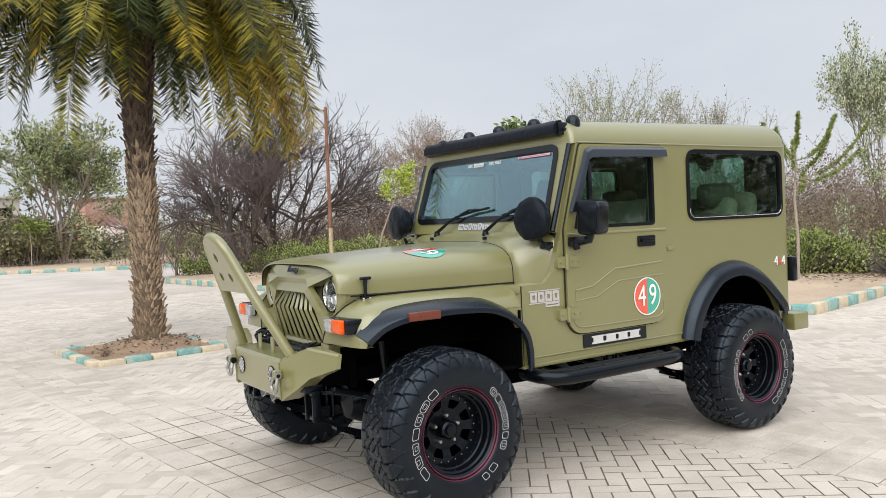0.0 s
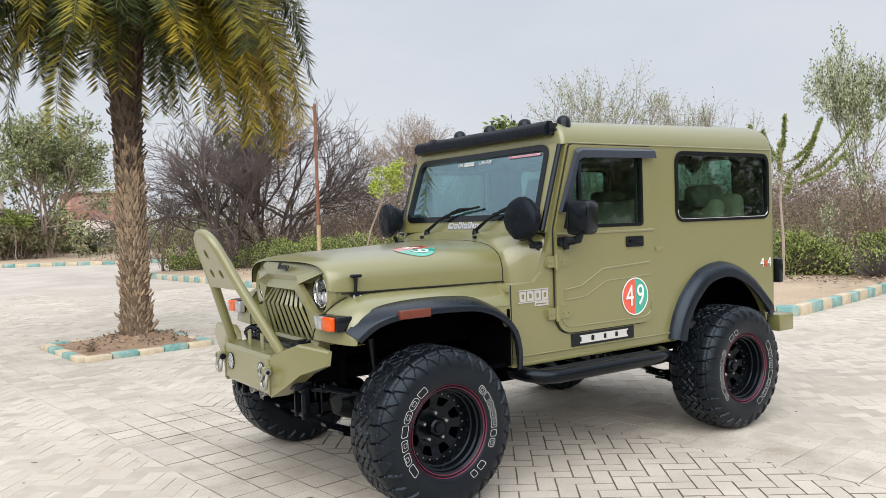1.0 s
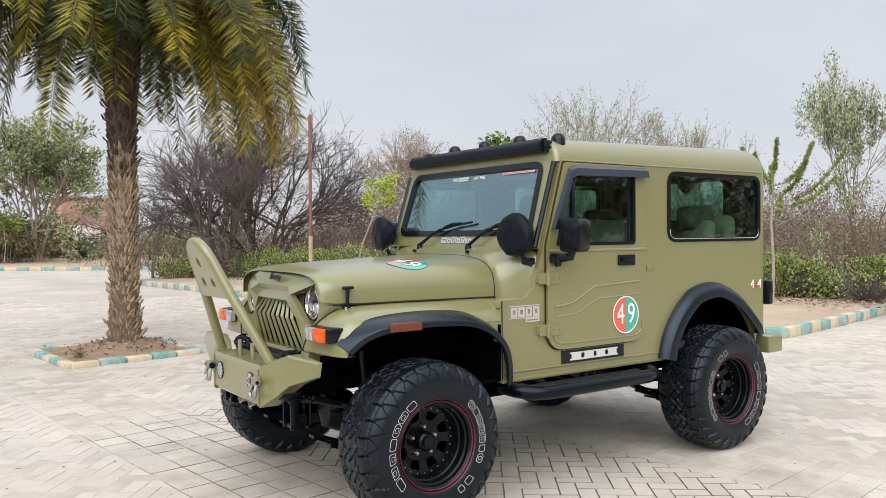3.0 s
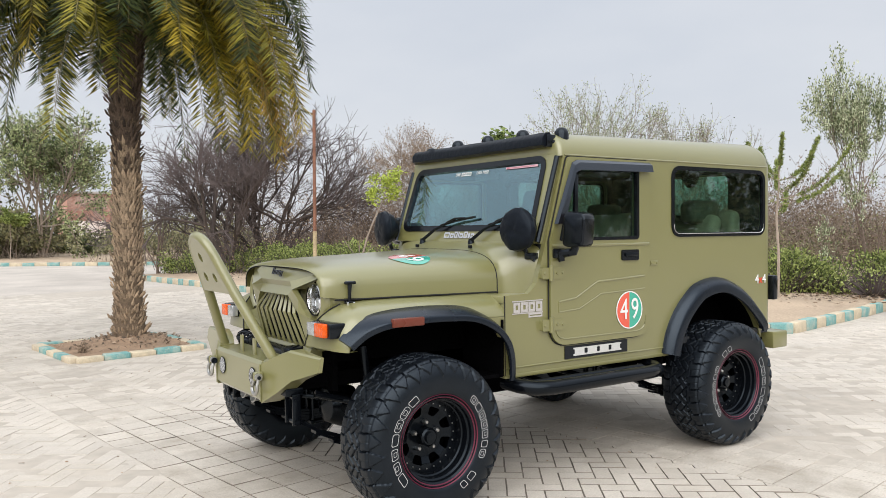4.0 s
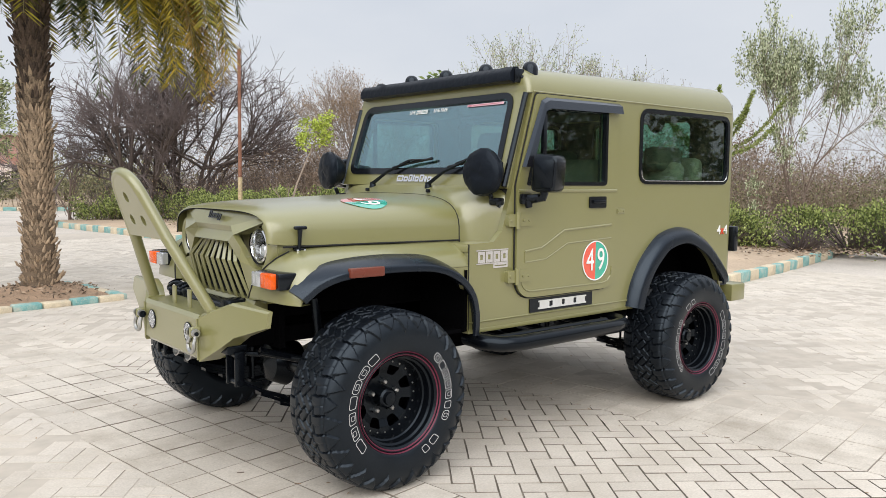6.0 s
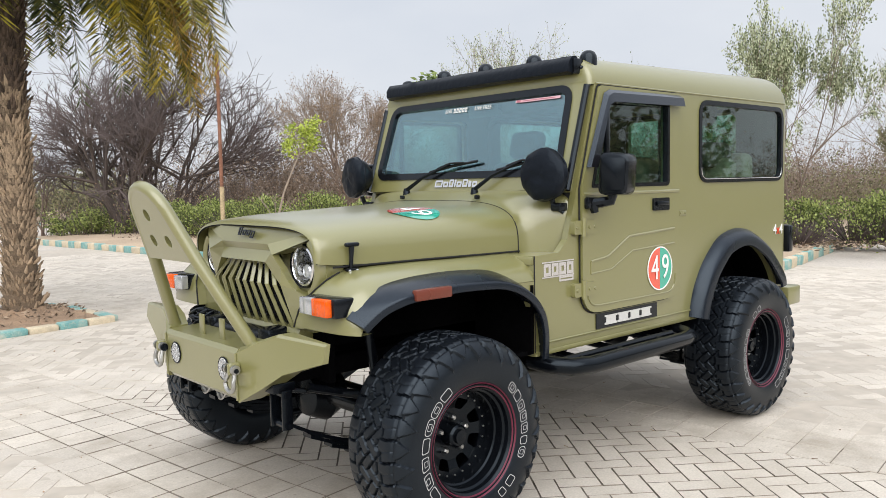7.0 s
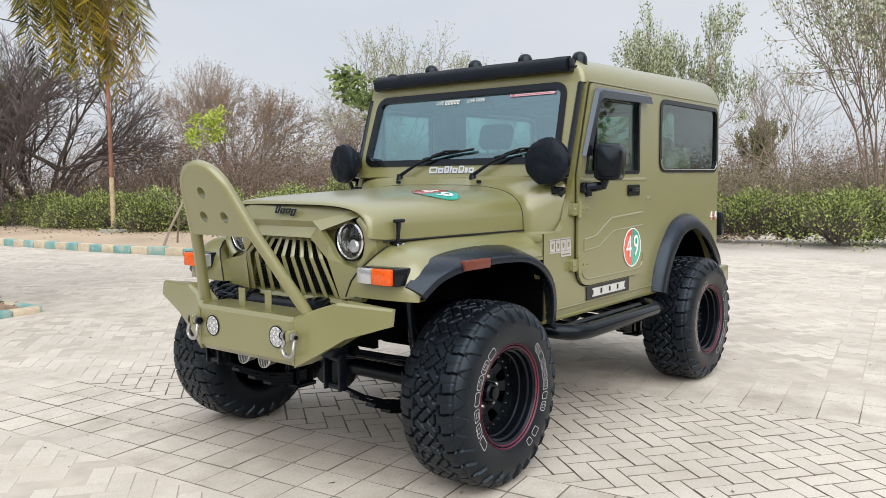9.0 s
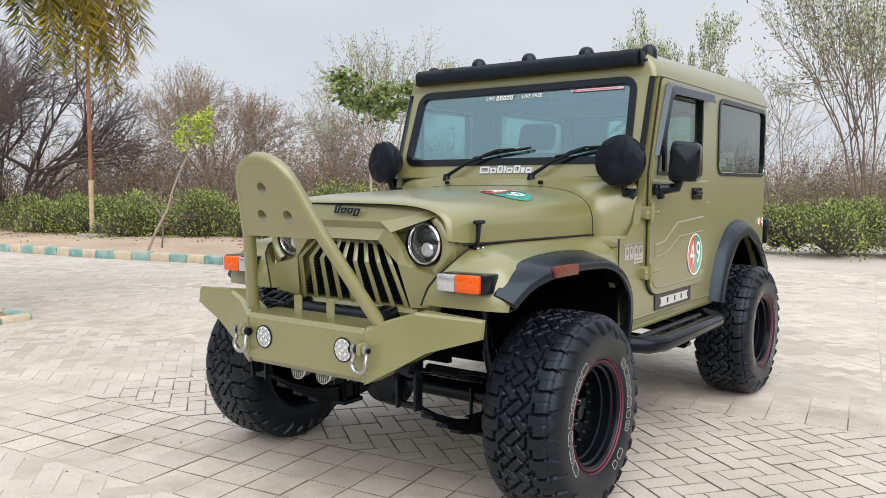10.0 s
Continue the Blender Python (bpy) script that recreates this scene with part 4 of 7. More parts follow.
def far_buildings():
    def block(name, x, y, w, d, h, material, label, openings):
        host = tagged(empty(name, Matrix.Translation((x, y, 0.1))), label, "building")
        bm = bmesh.new()
        holes = [[(a, b), (c, b), (c, e), (a, e)] for a, b, c, e in openings]
        plate(bm, [(0, 0), (w, 0), (w, h), (0, h)], holes, lambda a, b: (a, 0, b), (0, 0.25, 0))
        box(bm, 0, 0.25, 0.25, d, 0, h)
        box(bm, w - 0.25, w, 0.25, d, 0, h)
        box(bm, 0.25, w - 0.25, d - 0.25, d, 0, h)
        part("wall", bm, material, None, smooth=0).parent = host
        bm = bmesh.new()
        box(bm, -0.3, w + 0.3, -0.4, d + 0.3, h + 0.004, h + 0.22, 0.02)
        part("roof", bm, CONCRETE, None).parent = host
        # near-black box stands in for the shade inside the openings
        bm = bmesh.new()
        box(bm, 0.3, w - 0.3, d - 0.9, d - 0.4, 0.02, h - 0.05)
        part("dark_backing", bm, DARK_GAP, None, smooth=0).parent = host
        return host
    block("brick_building", 12.5, 84, 5.6, 7, 5.4, BRICK, "unfinished red brick building far beyond the trees", [(3.6, 1.0, 4.6, 2.3)])
    lime = bmesh.new()
    box(lime, 12.52, 16.1, 83.955, 83.995, 0.1, 2.7)
    part("whitewash", lime, LIMEWASH, bpy.data.objects["brick_building"], "pale limewash over the lower bricks", smooth=0)
    block("concrete_building", -0.4, 90, 7.5, 8, 5.9, CONCRETE, "grey concrete house with dark openings and a flat roof", [(0.8, 3.4, 2.2, 4.9), (3.2, 3.4, 4.6, 4.9), (5.4, 3.4, 6.8, 4.9)])
    block("brick_building", -5.0, 80, 11.5, 0.6, 2.2, BRICK, "long low red brick boundary wall", [])


far_buildings()


# ---- the car: x runs from its nose to its tail, the front axle at x = 0, its left side towards -y; its middle lies at y = -0.035 ----
MIDDLE = -0.035
car = tagged(empty("off_road_car"), "matte olive hard-top off-road car with black flares and mud tyres", "car")
SIDE, SILL, TOP = 0.80, 0.655, 1.90
DOOR = rounded([(0.892, 0.79), (1.735, 0.79), (1.735, 1.895), (1.035, 1.895), (0.892, 1.40)], [0.13, 0.13, 0.02, 0.02, 0.01], 6)
DOOR_WINDOW = rounded([(0.965, 1.405), (1.635, 1.405), (1.635, 1.835), (1.085, 1.835)], [0.01, 0.025, 0.025, 0.02], 4)
REAR_WINDOW = rounded([(1.985, 1.425), (2.985, 1.425), (2.985, 1.865), (1.985, 1.865)], 0.07, 6)


def arch(cx, cz, r, a0, a1, n):
    return [(cx + r * math.cos(radians(a0 + (a1 - a0) * i / n)), cz + r * math.sin(radians(a0 + (a1 - a0) * i / n))) for i in range(n + 1)]


def grown(loop, by):
    c = Vector((sum(p[0] for p in loop) / len(loop), sum(p[1] for p in loop) / len(loop)))
    out = []
    k = len(loop)
    for i, p in enumerate(loop):
        a, b = Vector(loop[i - 1]), Vector(loop[(i + 1) % k])
        t = (b - a).normalized()
        n = Vector((t.y, -t.x))
        if n.dot(Vector(p) - c) < 0:
            n = -n
        out.append(tuple(Vector(p) + n * by))
    return out


def body_shell():
    outline = [(0.565, SILL), (1.905, SILL)] + arch(2.43, 0.50, 0.55, 162, 18, 16) + [(2.955, 0.72), (3.02, 0.72), (3.02, TOP), (1.015, TOP), (0.865, 1.37), (0.80, 1.16), (0.74, 1.105), (0.565, 1.10)]
    for s in (-1, 1):
        bm = bmesh.new()
        plate(bm, outline, [grown(DOOR, 0.006), REAR_WINDOW], lambda x, z, s=s: (x, s * SIDE, z), (0, -s * 0.035, 0))
        part("side_panel", bm, OLIVE, car, smooth=30)
        # rounded rear corner
        bm = bmesh.new()
        rings = []
        for z in (0.72, TOP):
            rings.append([(3.02 + 0.085 * math.sin(radians(a)), s * (SIDE - 0.085 + 0.085 * math.cos(radians(a))), z) for a in range(0, 91, 10)])
        loft(bm, rings, False)
        part("rear_corner", bm, OLIVE, car)
        # pressed sill edge
        bm = bmesh.new()
        tube(bm, [(0.57, s * (SIDE + 0.001), 0.692), (1.94, s * (SIDE + 0.001), 0.692)], 0.006, 6)
        part("sill_crease", bm, OLIVE, car)
        bm = bmesh.new()
        box(bm, 0.565, 1.95, s * (SIDE - 0.05), s * (SIDE + 0.004), SILL - 0.02, SILL + 0.002, 0.004)
        part("sill", bm, OLIVE, car)
        # rubber round the rear side window and its pane
        bm = bmesh.new()
        plate(bm, grown(REAR_WINDOW, 0.014), [grown(REAR_WINDOW, -0.013)], lambda x, z, s=s: (x, s * (SIDE + 0.008), z), (0, -s * 0.03, 0))
        seal = part("side_window", bm, BLACK_PLASTIC, car, "black rubber window surround")
        bm = bmesh.new()
        plate(bm, grown(REAR_WINDOW, -0.012), [], lambda x, z, s=s: (x, s * (SIDE - 0.008), z), (0, -s * 0.004, 0))
        pane = part("pane", bm, TINTED, seal, smooth=0)
        pane.visible_shadow = False
        bm = bmesh.new()
        strip = [(x, s * (SIDE + 0.008), z) for x, z in grown(REAR_WINDOW, -0.007)]
        low = sorted((p for p in strip if p[2] < 1.50), key=lambda p: p[0])
        tube(bm, low, 0.0024, 6)
        part("chrome_strip", bm, CHROME, seal, "thin bright strip")
        bm = bmesh.new()
        lining = [(0.90, 1.12), (3.06, 1.12), (3.06, TOP + 0.015), (1.05, TOP + 0.015), (0.90, 1.40)]
        plate(bm, lining, [grown(REAR_WINDOW, 0.02), grown(DOOR_WINDOW, 0.012)], lambda x, z, s=s: (x, s * (SIDE - 0.045), z), (0, -s * 0.012, 0))
        part("inner_lining", bm, DASH, car)
        # small catch plate behind the door
        bm = bmesh.new()
        box(bm, 1.765, 1.835, s * SIDE, s * (SIDE + 0.006), 1.232, 1.262, 0.003)
        for x in (1.778, 1.822):
            revolve(bm, [(0.0, 0.004), (0.006, 0.003), (0.007, 0)], pose(x, s * (SIDE + 0.006), 1.247, -90 * s, 0, 0), 8)
        part("striker_plate", bm, OLIVE, car)
    bm = bmesh.new()
    back = [(-SIDE + 0.085, 0.72), (SIDE - 0.085, 0.72), (SIDE - 0.085, TOP), (-SIDE + 0.085, TOP)]
    hole = rounded([(-0.44, 1.46), (0.44, 1.46), (0.44, 1.87), (-0.44, 1.87)], 0.05)
    plate(bm, back, [hole], lambda y, z: (3.105, y, z), (-0.035, 0, 0))
    part("rear_panel", bm, OLIVE, car)
    bm = bmesh.new()
    plate(bm, [(-SIDE + 0.06, 0.74), (SIDE - 0.06, 0.74), (SIDE - 0.06, TOP + 0.01), (-SIDE + 0.06, TOP + 0.01)], [grown(hole, 0.015)], lambda y, z: (3.062, y, z), (-0.012, 0, 0))
    part("rear_lining", bm, DASH, car)
    bm = bmesh.new()
    plate(bm, grown(hole, -0.001), [], lambda y, z: (3.09, y, z), (-0.004, 0, 0))
    part("rear_pane", bm, TINTED, car, smooth=0).visible_shadow = False
    # roof: a rounded cap
    bm = bmesh.new()
    rings = []
    for a in range(0, 91, 9):
        inset, z = 0.15 * (1 - math.cos(radians(a))), TOP + 0.165 * math.sin(radians(a))
        x0, x1, w, r = 0.985 + inset * 0.35, 3.105 - inset * 0.8, SIDE - inset, 0.10
        base = [(x0, -w), (x1, -w), (x1, w), (x0, w)]
        rings.append([(p[0], p[1], z) for p in rounded(base, [0.04, r, r, 0.04], 6)])
    k = len(rings[-1])
    cx, cy = 2.0, 0.0
    rings = [[(p[0], p[1], p[2] + 0.018 * (p[0] - 2.1) * (p[2] - TOP) / 0.165) for p in ring] for ring in rings]
    for f, lift in ((0.66, 0.022), (0.33, 0.034), (0.02, 0.038)):
        rings.append([(cx + (p[0] - cx) * f, cy + (p[1] - cy) * f, p[2] + lift) for p in rings[10]])
    loft(bm, rings, True, False, True)
    part("roof", bm, OLIVE, car, smooth=50)
    bm = bmesh.new()
    box(bm, 1.03, 3.05, -0.79, 0.79, TOP + 0.02, TOP + 0.05)
    part("headliner", bm, GREY_SEAT, car)
    bm = bmesh.new()
    tube(bm, [(1.02, -SIDE - 0.002, TOP + 0.006), (3.02, -SIDE - 0.002, TOP + 0.006)], 0.005, 6)
    part("roof_gutter", bm, OLIVE, car)
    bm = bmesh.new()
    tube(bm, [(1.02, SIDE + 0.002, TOP + 0.006), (3.02, SIDE + 0.002, TOP + 0.006)], 0.005, 6)
    part("roof_gutter", bm, OLIVE, car)


body_shell()


def side_point(s, out=0.0):
    return lambda x, z: (x, s * (SIDE + out), z)


def doors():
    for s in (-1, 1):
        bm = bmesh.new()
        plate(bm, DOOR, [DOOR_WINDOW], side_point(s, 0.020), (0, -s * 0.05, 0))
        door = part("door", bm, OLIVE, car, smooth=30)
        # pressed lines in the skin
        bm = bmesh.new()
        tube(bm, [(0.955, s * (SIDE + 0.020), 1.045), (1.09, s * (SIDE + 0.020), 1.06), (1.27, s * (SIDE + 0.020), 1.15), (1.69, s * (SIDE + 0.020), 1.17)], 0.0065, 6)
        tube(bm, [(0.955, s * (SIDE + 0.020), 0.985), (1.12, s * (SIDE + 0.020), 0.995), (1.30, s * (SIDE + 0.020), 1.075), (1.69, s * (SIDE + 0.020), 1.09)], 0.0045, 6)
        tube(bm, [(0.955, s * (SIDE + 0.020), 0.985), (0.955, s * (SIDE + 0.020), 1.045)], 0.0045, 6)
        tube(bm, [(0.90, s * (SIDE + 0.020), 1.372), (1.73, s * (SIDE + 0.020), 1.372)], 0.009, 6)
        part("pressing", bm, OLIVE, door)
        bm = bmesh.new()
        inner = grown(DOOR, -0.035)
        pts = [(x, s * (SIDE + 0.020), z) for x, z in inner if z < 1.33]
        tube(bm, pts, 0.005, 6)
        part("door_rib", bm, OLIVE, door)
        bm = bmesh.new()
        edge = [(x, s * (SIDE + 0.004), z) for x, z in grown(DOOR, 0.004)]
        tube(bm, edge + edge[:1], 0.0042, 6)
        part("door_gap", bm, DARK_GAP, door)
        bm = bmesh.new()
        plate(bm, grown(DOOR_WINDOW, 0.004), [grown(DOOR_WINDOW, -0.016)], side_point(s, 0.024), (0, -s * 0.03, 0))
        part("window_seal", bm, BLACK_PLASTIC, door)
        bm = bmesh.new()
        plate(bm, grown(DOOR_WINDOW, -0.012), [], side_point(s, 0.002), (0, -s * 0.004, 0))
        part("window_pane", bm, TINTED, door, smooth=0).visible_shadow = False
        bm = bmesh.new()
        box(bm, 1.095, 1.125, s * (SIDE - 0.01), s * (SIDE + 0.012), 1.405, 1.83, 0.004)
        part("quarter_bar", bm, BLACK_PLASTIC, door)
        # rain visor
        bm = bmesh.new()
        rings = []
        for x, z in ((0.93, 1.50), (1.06, 1.86), (1.10, 1.878), (1.73, 1.885)):
            up = 0.0 if x < 1.05 else 1.0
            if up:
                rings.append([(x, s * (SIDE + 0.024), z), (x, s * (SIDE + 0.052), z - 0.018), (x, s * (SIDE + 0.062), z - 0.062), (x, s * (SIDE + 0.054), z - 0.062), (x, s * (SIDE + 0.022), z - 0.02)])
            else:
                rings.append([(x - 0.01, s * (SIDE + 0.024), z), (x + 0.0, s * (SIDE + 0.045), z), (x + 0.05, s * (SIDE + 0.05), z), (x + 0.05, s * (SIDE + 0.042), z), (x, s * (SIDE + 0.022), z)])
        loft(bm, rings, True, True, True)
        part("rain_visor", bm, SMOKED, door, "dark smoked rain visor")
        # handle
        bm = bmesh.new()
        plate(bm, rounded([(1.478, 1.272), (1.628, 1.272), (1.628, 1.338), (1.478, 1.338)], 0.01), [], side_point(s, 0.030), (0, -s * 0.012, 0))
        part("door_handle", bm, BLACK_PLASTIC, door, "black door handle")
        bm = bmesh.new()
        box(bm, 1.50, 1.61, s * (SIDE + 0.028), s * (SIDE + 0.042), 1.298, 1.320, 0.005)
        part("grip", bm, BLACK_PAINT, door)
        # hinges
        for z in (1.215, 0.915):
            bm = bmesh.new()
            plate(bm, rounded([(0.822, z - 0.033), (0.985, z - 0.033), (1.015, z - 0.005), (0.985, z + 0.033), (0.822, z + 0.033)], 0.012), [], side_point(s, 0.028), (0, -s * 0.03, 0))
            tube(bm, [(0.888, s * (SIDE + 0.03), z - 0.045), (0.888, s * (SIDE + 0.03), z + 0.045)], 0.013, 10)
            for hx in (0.842, 0.935, 0.978):
                revolve(bm, [(0.0, 0.006), (0.007, 0.005), (0.009, 0)], pose(hx, s * (SIDE + 0.028), z, -90 * s, 0, 0), 8)
            part("hinge", bm, OLIVE, door)
        # mirror on its arm
        bm = bmesh.new()
        tube(bm, [(0.945, s * (SIDE + 0.02), 1.328), (0.965, s * (SIDE + 0.075), 1.332), (0.982, s * (SIDE + 0.118), 1.340), (0.985, s * (SIDE + 0.132), 1.378)], [0.026, 0.026, 0.026, 0.024], 10)
        tube(bm, [(0.945, s * (SIDE + 0.045), 1.32), (0.95, s * (SIDE + 0.05), 1.283)], [0.024, 0.018], 10)
        box(bm, 0.905, 0.995, s * (SIDE + 0.012), s * (SIDE + 0.05), 1.300, 1.358, 0.012)
        part("mirror_arm", bm, BLACK_PLASTIC, door)
        bm = bmesh.new()
        m = pose(0.985, s * (SIDE + 0.155), 1.465, 0, 0, -14 * s)
        prof = [(-0.078, -0.100), (0.072, -0.100), (0.084, 0.092), (-0.064, 0.108)]
        rings = []
        for dx, f in ((-0.064, 0.86), (-0.058, 0.95), (-0.03, 1.0), (0.03, 1.0), (0.04, 0.96)):
            rings.append([m @ Vector((dx, s * p[0] * f, p[1] * f)) for p in rounded(prof, 0.035, 4)])
        loft(bm, rings, True, True, True)
        part("mirror_housing", bm, BLACK_PLASTIC, door, "black door mirror")
        bm = bmesh.new()
        rings = [[m @ Vector((dx, s * p[0] * f, p[1] * f)) for p in rounded(prof, 0.03, 4)] for dx, f in ((-0.060, 0.80), (-0.067, 0.79), (-0.069, 0.76))]
        loft(bm, rings, True, False, True)
        part("mirror_shell_panel", bm, BLACK_PAINT, door)
        bm = bmesh.new()
        ring = [m @ Vector((0.0405, s * p[0] * 0.86, p[1] * 0.86)) for p in rounded(prof, 0.03, 4)]
        bm.faces.new([bm.verts.new(p) for p in ring])
        part("mirror_glass", bm, CHROME, door, smooth=0)
        if s == -1:
            door_left = door
    return door_left


door_left = doors()


def windscreen():
    lean = (Vector((0.995, 0, 1.945)) - Vector((0.825, 0, 1.395)))
    up = lean.normalized()
    def at(y, h, out=0.0):
        n = Vector((-up.z, 0, up.x))
        return Vector((0.825, y, 1.395)) + up * h + n * out
    H = lean.length
    outline = rounded([(-0.77, 0), (0.77, 0), (0.77, H), (-0.77, H)], [0.01, 0.01, 0.05, 0.05], 5)
    hole = rounded([(-0.71, 0.085), (0.71, 0.085), (0.69, H - 0.055), (-0.69, H - 0.055)], 0.07, 7)
    bm = bmesh.new()
    plate(bm, outline, [hole], lambda a, b: at(a, b), at(0, 0, -0.045) - at(0, 0))
    frame_ob = part("windscreen_frame", bm, OLIVE, car)
    bm = bmesh.new()
    plate(bm, grown(hole, 0.016), [grown(hole, -0.022)], lambda a, b: at(a, b, 0.008), at(0, 0, -0.03) - at(0, 0))
    part("windscreen_rubber", bm, BLACK_PLASTIC, frame_ob)
    bm = bmesh.new()
    plate(bm, grown(hole, -0.012), [], lambda a, b: at(a, b, -0.006), at(0, 0, -0.004) - at(0, 0))
    part("windscreen_pane", bm, WINDSCREEN, frame_ob, smooth=0).visible_shadow = False
    m = Matrix((Vector((0, -1, 0)), up, Vector((-up.z, 0, up.x)))).transposed().to_4x4()
    def place(y, h, out=0.0):
        return Matrix.Translation(at(y, h, out)) @ m
    # printed strip and slogan at the top edge of the glass
    lettering("LIVE", 0.031, place(0.185, H - 0.105, 0.0), WHITE, frame_ob, "slogan", "white printed slogan", 0.0005)
    lettering("LIVE FREE", 0.031, place(-0.09, H - 0.105, 0.0), WHITE, frame_ob, "slogan", "white printed slogan", 0.0005)
    bm = bmesh.new()
    for i in range(5):
        y = 0.135 - i * 0.023
        plate(bm, [(y - 0.008, H - 0.118), (y + 0.008, H - 0.118), (y + 0.008, H - 0.092), (y - 0.008, H - 0.092)], [[(y - 0.004, H - 0.112), (y + 0.004, H - 0.112), (y + 0.004, H - 0.100), (y - 0.004, H - 0.100)]], lambda a, b: at(a, b, 0.0005), at(0, 0, -0.001) - at(0, 0))
    part("slogan_bars", bm, WHITE, frame_ob, smooth=0)
    bm = bmesh.new()
    plate(bm, [(-0.63, H - 0.102), (-0.33, H - 0.102), (-0.33, H - 0.088), (-0.63, H - 0.088)], [], lambda a, b: at(a, b, 0.0005), at(0, 0, -0.001) - at(0, 0))
    part("sticker_strip", bm, PINK, frame_ob, "thin pink and red sticker strip", smooth=0)
    bm = bmesh.new()
    plate(bm, [(-0.60, H - 0.0965), (-0.38, H - 0.0965), (-0.38, H - 0.0935), (-0.60, H - 0.0935)], [], lambda a, b: at(a, b, 0.0025), at(0, 0, -0.001) - at(0, 0))
    plate(bm, [(-0.365, H - 0.101), (-0.34, H - 0.101), (-0.34, H - 0.089), (-0.365, H - 0.089)], [], lambda a, b: at(a, b, 0.0025), at(0, 0, -0.001) - at(0, 0))
    part("sticker_print", bm, CRIMSON, frame_ob, smooth=0)
    # maker's name below the glass, as plain silver letter-shaped blocks
    y = 0.165
    for w, h in ((0.062, 0.040), (0.040, 0.032), (0.036, 0.044), (0.012, 0.044), (0.038, 0.032), (0.040, 0.044), (0.022, 0.032), (0.036, 0.032)):
        bm = bmesh.new()
        gap = 0.010
        outer = rounded([(y - w, 0.02), (y, 0.02), (y, 0.02 + h), (y - w, 0.02 + h)], 0.006, 3)
        inner = [[(y - w + gap, 0.02), (y - gap, 0.02), (y - gap, 0.02 + h - gap), (y - w + gap, 0.02 + h - gap)]] if w > 0.03 else []
        inner = [[(p[0], p[1] + (gap if i < 2 else 0)) for i, p in enumerate(inner[0])]] if inner else []
        plate(bm, outer, inner, lambda a, b: at(a, b, 0.008), at(0, 0, -0.008) - at(0, 0))
        part("badge_block", bm, CHROME, frame_ob)
        y -= w + 0.007
    # wipers
    for y, tip in ((0.37, 0.05), (-0.19, -0.48)):
        bm = bmesh.new()
        revolve(bm, [(0.0, 0.05), (0.016, 0.048), (0.02, 0.03), (0.024, 0.0)], Matrix.Translation((0.79, y, 1.365)), 12)
        tube(bm, [(0.785, y, 1.40), at(y * 0.6 + tip * 0.4, 0.07, 0.04), at(tip, 0.145, 0.03)], [0.012, 0.009, 0.006], 8)
        part("wiper_arm", bm, BLACK_PAINT, frame_ob)
        bm = bmesh.new()
        tube(bm, [at(tip + 0.17, 0.105, 0.018), at(tip, 0.135, 0.02), at(tip - 0.2, 0.16, 0.018)], 0.008, 6)
        tube(bm, [at(tip + 0.10, 0.122, 0.026), at(tip, 0.148, 0.032), at(tip - 0.10, 0.152, 0.026)], 0.006, 6)
        part("wiper_blade", bm, BLACK_PLASTIC, frame_ob)
    # black trim along the pillar with its screws
    for s in (-1, 1):
        bm = bmesh.new()
        tube(bm, [at(s * 0.778, 0.0, -0.005), at(s * 0.778, H - 0.05, -0.005)], 0.020, 8, flat=0.8)
        part("pillar_trim", bm, BLACK_PLASTIC, frame_ob)
        for i in range(6):
            bm = bmesh.new()
            revolve(bm, [(0.0, 0.004), (0.005, 0.003), (0.006, 0.0)], Matrix.Translation(at(s * 0.778, 0.06 + i * 0.085, 0.008)) @ m, 8)
            part("screw", bm, CHROME, frame_ob)
    return frame_ob


windscreen()


def bonnet_ring(x, hw, z0, h, n=2.9, k=26):
    out = []
    for i in range(k + 1):
        t = math.pi * i / k
        c, s = math.cos(t), math.sin(t)
        out.append((x, hw * math.copysign(abs(c) ** (2 / n), c), z0 + h * abs(s) ** (2 / n)))
    return out


